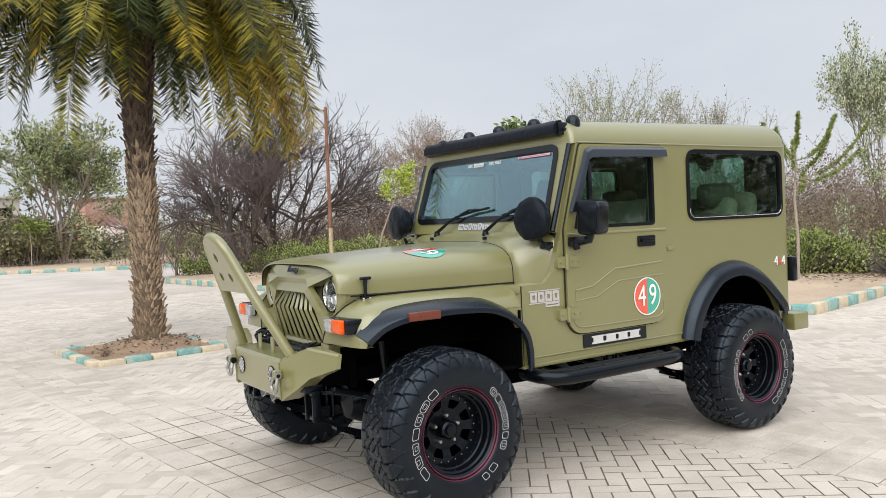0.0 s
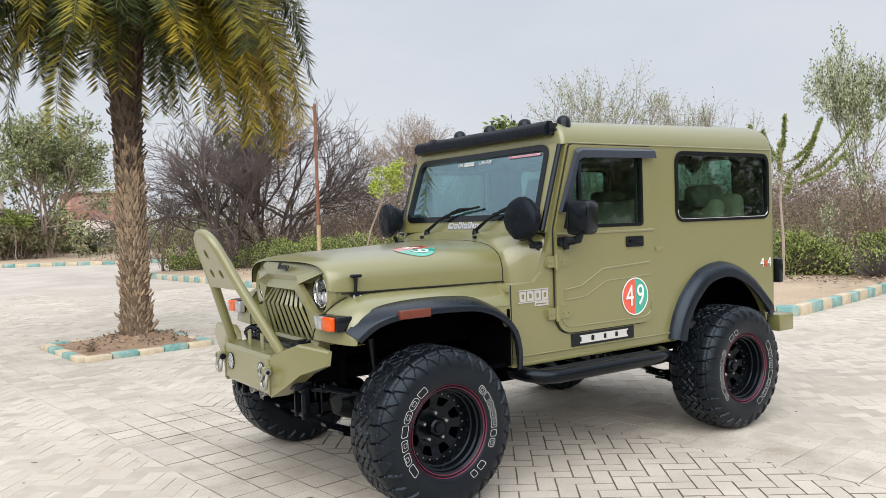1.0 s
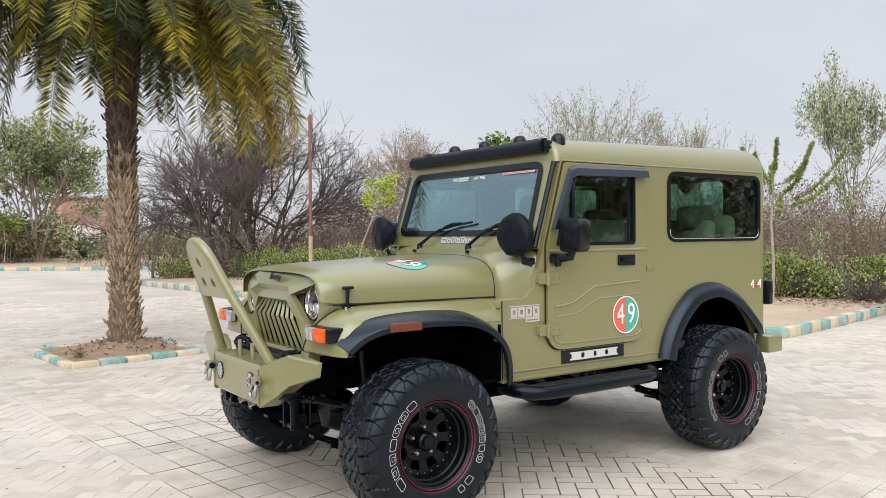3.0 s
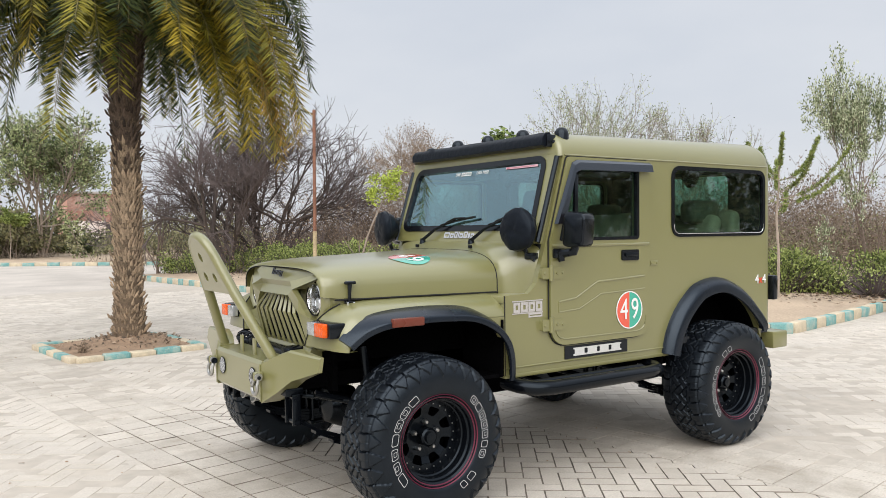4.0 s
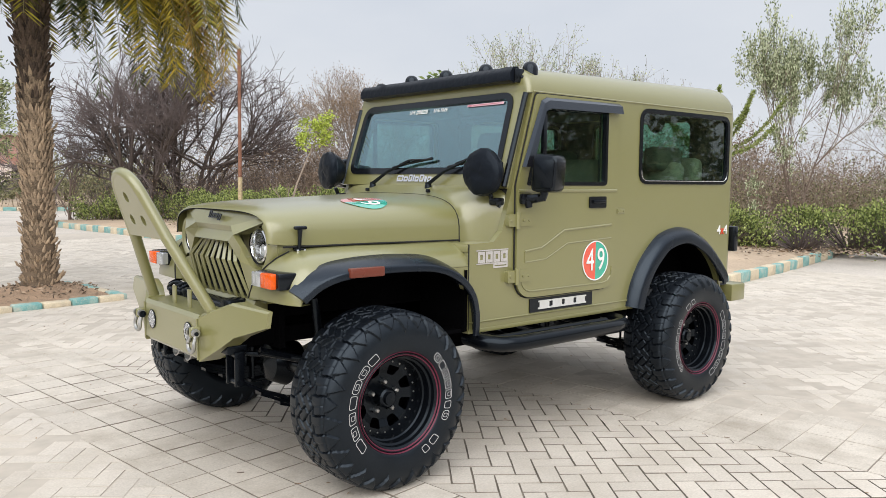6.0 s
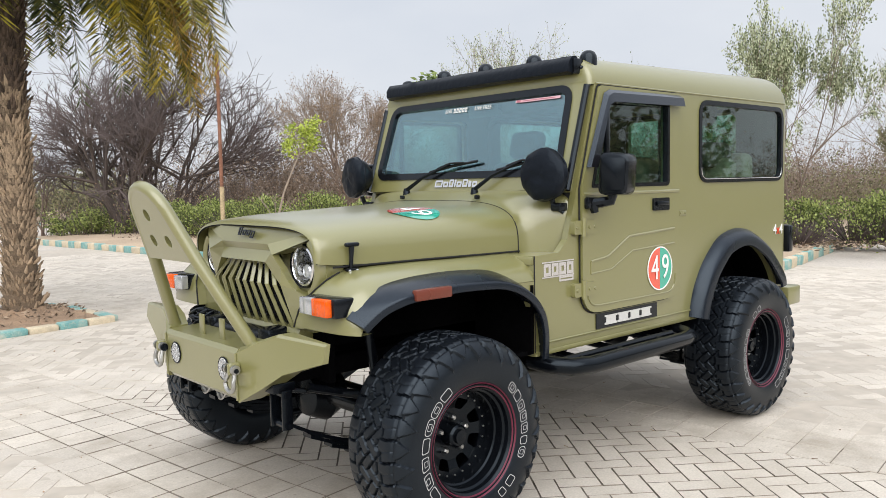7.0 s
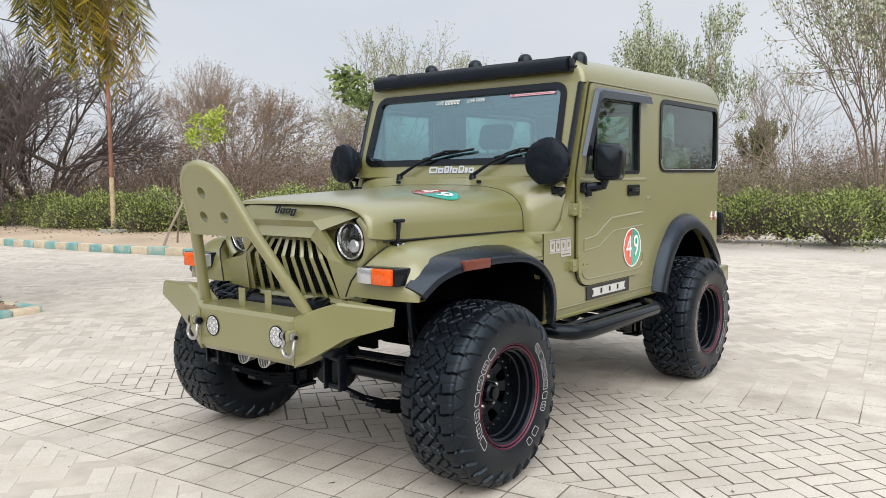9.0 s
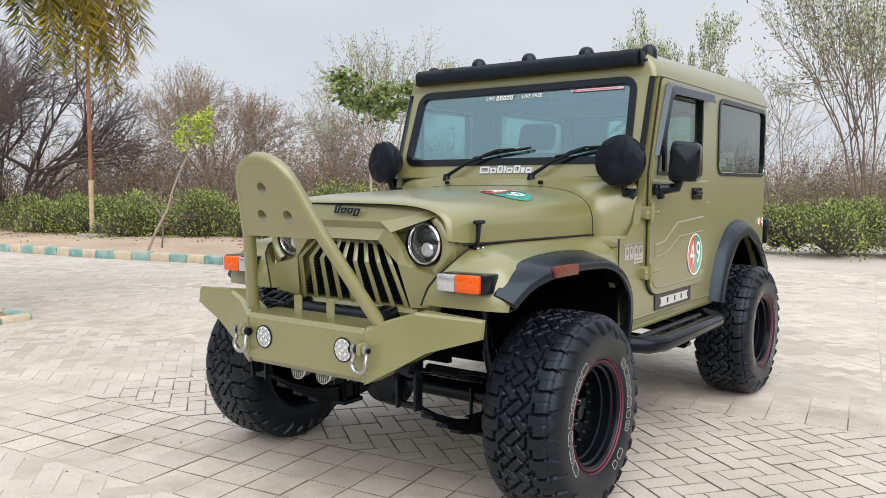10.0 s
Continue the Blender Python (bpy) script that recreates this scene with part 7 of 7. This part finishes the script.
def roof_gear():
    bm = bmesh.new()
    sec = [(0.925, 1.965), (0.925, 2.005), (0.95, 2.040), (0.985, 2.045), (1.005, 2.02), (1.00, 1.975), (0.97, 1.955)]
    rng = random.Random(91)
    rings = [[(x + rng.gauss(0, 0.0008), y, z + rng.gauss(0, 0.0008)) for x, z in sec] for y in [-0.715, -0.70, *[-0.66 + 0.06 * k for k in range(23)], 0.69, 0.705]]
    loft(bm, rings, True, True, True)
    bar = part("windscreen_visor", bm, FABRIC, car, "black padded bar above the windscreen", smooth=50)
    for s in (-1, 1):
        bm = bmesh.new()
        box(bm, 0.955, 1.02, s * 0.712, s * 0.732, 1.955, 2.03, 0.006)
        revolve(bm, [(0, 0.012), (0.008, 0.01), (0.012, 0)], pose(1.0, s * 0.735, 1.985, -90 * s, 0, 0), 10)
        part("visor_bracket", bm, BLACK_PLASTIC, bar)
    for y in (0.68, 0.345, 0.0, -0.36, -0.715):
        bm = bmesh.new()
        z = 2.035 if abs(y) > 0.6 else 2.058
        revolve(bm, [(0.044, -0.04), (0.044, 0.0), (0.041, 0.016), (0.031, 0.034), (0.016, 0.042), (0.0, 0.044)], Matrix.Translation((1.08, y, z)), 24)
        part("roof_lamp", bm, BLACK_PLASTIC, car, "small black domed roof lamp")
    for s in (-1, 1):
        # covered spotlights on the cowl
        sy = -0.722 if s < 0 else 0.79
        m = pose(0.745, sy, 1.468 if s < 0 else 1.485, 0, -88, -8 * s)
        bm = bmesh.new()
        revolve(bm, [(0.0, 0.062), (0.02, 0.062), (0.04, 0.061), (0.06, 0.060), (0.085, 0.056), (0.105, 0.052), (0.120, 0.040), (0.124, 0.02), (0.120, 0.0), (0.10, -0.035), (0.07, -0.07), (0.03, -0.09), (0.0, -0.092)], m, 36)
        for v in bm.verts:
            v.co += (v.co - m.translation).normalized() * (0.010 * noise.noise(v.co * 14) + 0.006 * noise.noise(v.co * 34))
        spot = part("spotlight", bm, FABRIC, car, "round spotlight in a black fabric cover")
        bm = bmesh.new()
        tube(bm, [m @ Vector((0.121 * math.cos(a), 0.121 * math.sin(a), 0.012)) for a in [2 * math.pi * i / 40 for i in range(41)]], 0.006, 6)
        part("cover_hem", bm, FABRIC, spot)
        bm = bmesh.new()
        tube(bm, [(0.775, sy, 1.37), (0.80, sy, 1.32), (0.83, s * 0.76, 1.29)], 0.014, 8)
        box(bm, 0.78, 0.84, s * 0.715, s * 0.775, 1.295, 1.335, 0.008)
        part("spotlight_bracket", bm, BLACK_PLASTIC, spot)


roof_gear()


def decals():
    out = SIDE + 0.021
    # two-colour race number disc
    for name, a0, a1, material in (("disc_red", 90, 270, RED), ("disc_green", -90, 90, TEAL)):
        bm = bmesh.new()
        plate(bm, [(1.545 + 0.112 * math.cos(radians(a0 + (a1 - a0) * i / 24)), 0.962 + 0.112 * math.sin(radians(a0 + (a1 - a0) * i / 24))) for i in range(25)], [], lambda x, z: (x, -out - 0.003, z), (0, 0.002, 0))
        part(name, bm, material, door_left, smooth=0)
    bm = bmesh.new()
    plate(bm, arch(1.545, 0.962, 0.117, 0, 354, 60), [arch(1.545, 0.962, 0.1105, 0, 354, 60)], lambda x, z: (x, -out - 0.005, z), (0, 0.003, 0))
    part("disc_rim", bm, WHITE, door_left, "white rim of the number disc", smooth=0)
    lettering("4", 0.185, pose(1.496, -out - 0.006, 0.962, 90, 0, 0), WHITE, door_left, "digit", "white race number", 0.001, 0.78)
    lettering("9", 0.185, pose(1.592, -out - 0.006, 0.962, 90, 0, 0), WHITE, door_left, "digit", "white race number", 0.001, 0.78)
    # dark name plate on the sill with four plain silver letter-shaped blocks
    bm = bmesh.new()
    plate(bm, [(1.015, 0.702), (1.545, 0.702), (1.545, 0.778), (1.015, 0.778)], [], side_point(-1, 0.006), (0, 0.006, 0))
    plate_ob = part("name_plate", bm, BLACK_PLASTIC, car, "black plate with silver block marks", smooth=0)
    for x0, x1 in ((1.080, 1.183), (1.187, 1.288), (1.290, 1.387), (1.390, 1.488)):
        bm = bmesh.new()
        z0, z1 = 0.716, 0.764
        w = x1 - x0
        plate(bm, [(x0, z0), (x1, z0), (x1, z0 + 0.009), (x1 - w * 0.12, z0 + 0.012), (x1 - w * 0.12, z1 - 0.010), (x1, z1 - 0.008), (x1, z1), (x0, z1), (x0, z1 - 0.008), (x0 + w * 0.12, z1 - 0.010), (x0 + w * 0.12, z0 + 0.012), (x0, z0 + 0.009)], [], side_point(-1, 0.009), (0, 0.003, 0))
        part("badge_block", bm, SILVER, plate_ob, smooth=0)
    # model badge on the wing: silver blocks over a small one
    for i, (x0, x1, z0, z1) in enumerate(((0.625, 0.675, 1.00, 1.058), (0.68, 0.73, 1.00, 1.058), (0.735, 0.785, 1.00, 1.058), (0.79, 0.84, 1.00, 1.058), (0.735, 0.84, 0.968, 0.992))):
        bm = bmesh.new()
        gap = 0.016 if i < 4 else 0.009
        plate(bm, [(x0, z0), (x1, z0), (x1, z1), (x0, z1)], [[(x0 + gap, z0 + gap), (x1 - gap, z0 + gap), (x1 - gap, z1 - gap), (x0 + gap, z1 - gap)]], side_point(-1, 0.005), (0, 0.005, 0))
        part("badge_block", bm, CHROME, car, smooth=0)
    bm = bmesh.new()
    for z in (0.995, 1.064):
        plate(bm, [(0.615, z - 0.003), (0.845, z - 0.003), (0.845, z + 0.003), (0.615, z + 0.003)], [], side_point(-1, 0.004), (0, 0.004, 0))
    part("badge_line", bm, CHROME, car, smooth=0)
    for ch, x, material in (("4", 2.905, WHITE), ("x", 2.948, RED), ("4", 2.990, WHITE)):
        lettering(ch, 0.092, pose(x, -SIDE - 0.004, 1.092, 90, 0, 0), material, car, "badge_digit", "white and red drive badge", 0.002)


decals()


def cabin():
    bm = bmesh.new()
    box(bm, 0.88, 3.05, -0.79, 0.79, 0.70, 0.74)
    part("cabin_floor", bm, DASH, car)
    bm = bmesh.new()
    box(bm, 0.87, 1.06, -0.78, 0.78, 1.10, 1.40, 0.04)
    box(bm, 0.95, 1.09, 0.14, 0.62, 1.34, 1.43, 0.03)
    part("dashboard", bm, DASH, car)
    bm = bmesh.new()
    ring = [Vector((1.22, 0.38, 1.36)) + Vector((0.07 * math.sin(a), 0.18 * math.cos(a), 0.165 * math.sin(a))) for a in [2 * math.pi * i / 32 for i in range(33)]]
    tube(bm, ring, 0.015, 8)
    tube(bm, [(1.05, 0.38, 1.28), (1.21, 0.38, 1.35)], 0.025, 8)
    tube(bm, [(1.22, 0.20, 1.36), (1.20, 0.38, 1.345), (1.22, 0.56, 1.36)], 0.014, 8)
    part("steering_wheel", bm, BLACK_PLASTIC, car)

    def seat(x, y, wide, material, name, head):
        bm = bmesh.new()
        box(bm, x, x + 0.48, y - wide / 2, y + wide / 2, 0.98, 1.12, 0.05, 3)
        seat_ob = part(name, bm, material, car)
        bm = bmesh.new()
        m = Matrix.Translation((x + 0.44, y, 1.08)) @ Matrix.Rotation(radians(14), 4, "Y")
        box(bm, -0.055, 0.075, -wide / 2, wide / 2, 0.0, 0.50, 0.055, 3, m)
        part("backrest", bm, material, seat_ob)
        for hy in head:
            bm = bmesh.new()
            box(bm, -0.04, 0.07, hy - 0.13, hy + 0.13, 0.53, 0.71, 0.045, 3, m)
            tube(bm, [m @ Vector((0.01, hy - 0.05, 0.46)), m @ Vector((0.01, hy - 0.05, 0.56))], 0.008, 6)
            tube(bm, [m @ Vector((0.01, hy + 0.05, 0.46)), m @ Vector((0.01, hy + 0.05, 0.56))], 0.008, 6)
            part("headrest", bm, material, seat_ob)
    seat(1.24, 0.38, 0.50, GREY_SEAT, "driver_seat", (0.0,))
    seat(1.30, -0.36, 0.48, BEIGE, "passenger_seat", ())
    seat(2.15, 0.0, 1.25, BEIGE, "rear_seat", ())
    for y in (-0.48, 0.48):
        bm = bmesh.new()
        box(bm, 2.52, 2.84, y - 0.07, y + 0.07, 1.50, 1.67, 0.05, 3)
        part("rear_headrest", bm, HEADREST, car, "dull olive-grey headrest")
        bm = bmesh.new()
        box(bm, 2.88, 3.0, y - 0.14, y + 0.12, 1.05, 1.60, 0.055, 3)
        part("bench_back", bm, BEIGE, car, "beige bench back")
    bm = bmesh.new()
    revolve(bm, [(0.0, 0.035), (0.06, 0.03), (0.085, 0.0), (0.06, -0.03), (0.0, -0.035)], pose(2.42, -0.60, 1.832, 90, 0, 0), 20)
    tube(bm, [(2.44, -0.585, 1.85), (2.44, -0.60, 1.925)], 0.014, 8)
    part("cabin_fan", bm, BLACK_PLASTIC, car, "small black round cabin fan")
    bm = bmesh.new()
    box(bm, 1.05, 1.09, -0.12, 0.12, 1.80, 1.87, 0.012)
    tube(bm, [(1.03, 0, 1.89), (1.06, 0, 1.85)], 0.01, 6)
    part("rear_view_mirror", bm, BLACK_PLASTIC, car)
    for s in (-1, 1):
        bm = bmesh.new()
        tube(bm, [(1.86, s * 0.76, 0.75), (1.86, s * 0.76, 1.80), (1.86, s * 0.70, 1.87), (1.86, 0, 1.89)], 0.03, 10)
        part("roll_bar", bm, DASH, car)


cabin()

car.location.y = MIDDLE


# ---- paving: herringbone pavers in fields, square slabs in bands, each a block of its own ----
BANDS = [(-0.83, 0.035), (1.68, 2.545), (6.3, 7.165)]
CROSS = (-2.93, -2.066)
NEAR = [(0.035, 1.68, -2.4, 0.3), (-0.83, 0.035, -1.5, 1.5)]  # where single blocks can be picked apart


def clip(poly, a0, a1, b0, b1):
    for axis, lim, sign in ((0, a0, 1), (0, a1, -1), (1, b0, 1), (1, b1, -1)):
        out = []
        for i, p in enumerate(poly):
            q = poly[(i + 1) % len(poly)]
            dp, dq = (p[axis] - lim) * sign, (q[axis] - lim) * sign
            if dp >= 0:
                out.append(p)
            if dp * dq < 0:
                t = dp / (dp - dq)
                out.append((p[0] + (q[0] - p[0]) * t, p[1] + (q[1] - p[1]) * t))
        poly = out
        if len(poly) < 3:
            return []
    return poly


def area(poly):
    return abs(sum(p[0] * q[1] - q[0] * p[1] for p, q in zip(poly, poly[1:] + poly[:1]))) / 2


def block_mesh(poly, gap, base, z, edge=0.002, deep=True):
    """Chamfered prism over a polygon of the paving's plane, shrunk by half a joint."""
    k = len(poly)
    c = Vector((sum(p[0] for p in poly) / k, sum(p[1] for p in poly) / k))
    VS, FS = [], []
    rings = []
    if area(poly) < 0.002:
        gap, edge = gap * 0.5, 0.001
    for inset, h in ((gap, -0.02), (gap, z - 0.0035), (gap + edge, z)):
        ring = []
        for i in range(k):
            p, a, b = Vector(poly[i]), Vector(poly[i - 1]), Vector(poly[(i + 1) % k])
            d1, d2 = (p - a).normalized(), (b - p).normalized()
            n1, n2 = Vector((-d1.y, d1.x)), Vector((-d2.y, d2.x))
            n = n1 + n2
            n = n / max(0.35, n.length_squared / 2) if n.length > 1e-6 else n1
            ring.append(p + n * inset)
        rings.append((ring, h))
    for ring, h in rings:
        for p in ring:
            w = on_grid(p.x, p.y, h) - base
            VS.append(w)
    if not deep:
        VS = VS[k:]
    n = 2 if deep else 1
    for r in range(n):
        for i in range(k):
            j = (i + 1) % k
            FS.append((r * k + i, r * k + j, (r + 1) * k + j, (r + 1) * k + i))
    FS.append(tuple(n * k + i for i in range(k)))
    return VS, FS


def paving():
    rng = random.Random(71)
    host = tagged(empty("paving"), "pale concrete herringbone pavers with bands of square slabs", "pavement", kind="structure")
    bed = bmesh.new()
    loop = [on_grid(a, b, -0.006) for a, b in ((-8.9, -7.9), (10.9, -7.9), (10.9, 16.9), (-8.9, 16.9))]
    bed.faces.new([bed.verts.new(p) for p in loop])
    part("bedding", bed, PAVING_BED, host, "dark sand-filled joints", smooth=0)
    # joints that blown sand has filled almost flush, but for the swept part under and beside the car
    def ease(x, low, high):
        t = min(1.0, max(0.0, (x - low) / (high - low)))
        return t * t * (3 - 2 * t)
    fill = bmesh.new()
    na, nb = 165, 207
    rows = []
    for i in range(na + 1):
        row = []
        for j in range(nb + 1):
            a, b = -8.9 + 19.8 * i / na, -7.9 + 24.8 * j / nb
            p = on_grid(a, b)
            swept = ease(a + 0.35 * noise.noise(p * 1.3), -0.95, -0.15) * (1 - ease(a, 1.60, 2.30)) * (1 - ease(b + 0.4 * noise.noise(p * 1.1), 0.9, 3.3))
            p.z = -0.0014 - 0.011 * swept * (0.9 + 0.5 * noise.noise(p * 2.3)) + 0.0018 * noise.noise(p * 0.8) + 0.0014 * noise.noise(p * 3.1)
            row.append(fill.verts.new(p))
        rows.append(row)
    for i in range(na):
        for j in range(nb):
            fill.faces.new((rows[i][j], rows[i + 1][j], rows[i + 1][j + 1], rows[i][j + 1]))
    part("sand_fill", fill, SANDED, host, "pale sand in the joints", smooth=60)
    W, L = 0.1075, 0.215
    root = math.sqrt(0.5)
    fields = []
    edges = [-9.0] + [e for band in BANDS for e in band] + [11.0]
    for a0, a1 in zip(edges[::2], edges[1::2]):
        if a0 > 2:
            fields += [(a0, a1, -7.985, CROSS[0]), (a0, a1, CROSS[1], 17)]
        else:
            fields.append((a0, a1, -7.985, 17))
    rest = {"paver": ([], [], []), "slab": ([], [], [])}
    whole = {}

    def covered(a, b):
        p = on_grid(a, b)
        if -0.75 < p.x < 0.95 and 5.55 + 0.12 * p.x < p.y < 7.3 + 0.12 * p.x:
            return True
        inside = False
        ring = VERGE_EDGE + [(40, 4), (40, 60), (5.5, 22.6)]
        for (x0, y0), (x1, y1) in zip(ring, ring[1:] + ring[:1]):
            if (y0 > p.y) != (y1 > p.y) and p.x < (x1 - x0) * (p.y - y0) / (y1 - y0) + x0:
                inside = not inside
        return inside

    def near(a, b):
        return any(a0 < a < a1 and b0 < b < b1 for a0, a1, b0, b1 in NEAR)

    def lay(kind, poly, material, key=None):
        ca, cb = sum(p[0] for p in poly) / len(poly), sum(p[1] for p in poly) / len(poly)
        if covered(ca, cb):
            return
        if sum(p[0] * q[1] - q[0] * p[1] for p, q in zip(poly, poly[1:] + poly[:1])) < 0:
            poly = poly[::-1]
        gap = (0.0023 if -0.84 < ca < 1.68 and cb < 2.4 else 0.0011) + 0.0014 * rng.random()
        if near(ca, cb):
            base = on_grid(ca, cb)
            if key and key in whole:
                ob = new(kind, whole[key])
            else:
                VS, FS = block_mesh(poly, 0.0027 if kind == "paver" else 0.0023, base, 0.0)
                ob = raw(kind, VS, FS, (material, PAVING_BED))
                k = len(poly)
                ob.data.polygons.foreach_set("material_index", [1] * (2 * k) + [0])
                if key:
                    whole[key] = ob.data
            ob.matrix_basis = Matrix.Translation(base + Vector((0, 0, rng.uniform(-0.0022, 0.0014)))) @ Matrix.Rotation(rng.gauss(0, 0.008), 4, "Z") @ Matrix.Rotation(rng.gauss(0, 0.006), 4, "X")
            ob.parent = host
            return
        filled = 1 if -0.84 < ca < 1.68 and cb < 2.4 else 2
        VS, FS = block_mesh(poly, gap, Vector((0, 0, 0)), rng.uniform(-0.0022, 0.0016), deep=filled == 1)
        pack = rest[kind]
        o = len(pack[0])
        pack[0].extend(VS)
        pack[1].extend(tuple(i + o for i in f) for f in FS)
        pack[2].extend([filled] * (len(FS) - 1) + [0])

    for a0, a1, b0, b1 in fields:
        ca, cb = (a0 + a1) / 2, (b0 + b1) / 2
        reach = math.hypot(a1 - a0, b1 - b0) / 2 + 0.5
        count = int(reach / W) + 3
        for i in range(-count, count):
            for j in range(-count // 2, count // 2 + 1):
                for kind in (0, 1):
                    x, y = (i + 2 * j) * W, (i - 2 * j) * W
                    rect = [(x, y), (x + L, y), (x + L, y + W), (x, y + W)] if kind == 0 else [(x, y + W), (x + W, y + W), (x + W, y + W + L), (x, y + W + L)]
                    poly = [(0.80 + (p - q) * root, 0.025 + (p + q) * root) for p, q in rect]
                    if max(p[0] for p in poly) < a0 or min(p[0] for p in poly) > a1 or max(p[1] for p in poly) < b0 or min(p[1] for p in poly) > b1:
                        continue
                    cut = clip(poly, a0, a1, b0, b1)
                    if len(cut) >= 3 and area(cut) > 0.00025:
                        full = abs(area(cut) - W * L) < 1e-5
                        lay("paver", cut, PAVER, ("p", kind) if full else None)
    for a0, a1 in BANDS:
        cols, side = 4, 0.216
        w = (a1 - a0) / cols
        for i in range(int(24.9 / side)):
            b = -7.93 + i * side
            for c in range(cols):
                a = a0 + c * w
                lay("slab", [(a, b), (a + w, b), (a + w, b + side), (a, b + side)], SLAB, ("s", a0))
    w = (CROSS[1] - CROSS[0]) / 4
    for a0, a1 in ((BANDS[1][1], BANDS[2][0]), (BANDS[2][1], 11.0)):
        n = round((a1 - a0) / 0.216)
        for i in range(n):
            for c in range(4):
                a, b, s = a0 + (a1 - a0) * i / n, CROSS[0] + c * w, (a1 - a0) / n
                lay("slab", [(a, b), (a + s, b), (a + s, b + w), (a, b + w)], SLAB)
    for kind, material in (("paver", PAVER), ("slab", SLAB)):
        VS, FS, which = rest[kind]
        ob = raw(kind + "_rest", VS, FS, (material, PAVING_BED, SANDED), host)
        ob.data.polygons.foreach_set("material_index", which)
        tagged(ob, kind="stuff")
    return host


paving()


def litter():
    """Dry leaf bits and short twigs blown over the paving."""
    rng = random.Random(81)
    VS, FS = [], []
    for _ in range(260):
        a, b = (rng.uniform(-3.0, 4.5), rng.uniform(-3.2, 4.5)) if rng.random() < 0.6 else (rng.gauss(-0.2, 1.3), rng.gauss(5.6, 1.6))
        p = on_grid(a, b, 0.003)
        if rng.random() < 0.65:
            d = Vector((rng.gauss(0, 1), rng.gauss(0, 1), 0.12)).normalized()
            n = d.cross(Vector((rng.gauss(0, 0.2), rng.gauss(0, 0.2), 1))).normalized()
            long, wide = rng.uniform(0.008, 0.032), rng.uniform(0.003, 0.009)
            i = len(VS)
            VS.extend((p, p + d * long * 0.5 + n * wide + Vector((0, 0, 0.004)), p + d * long, p + d * long * 0.5 - n * wide))
            FS.append((i, i + 1, i + 2, i + 3))
        else:
            d = Vector((rng.gauss(0, 1), rng.gauss(0, 1), 0)).normalized()
            stick(VS, FS, p, p + d * rng.uniform(0.015, 0.04) + Vector((0, 0, 0.002)), 0.0022, 0.0012, 4)
    return tagged(raw("leaf_litter", VS, FS, DRY_LEAF), "dry leaf bits and twigs scattered over the paving", "litter", kind="stuff")


litter()
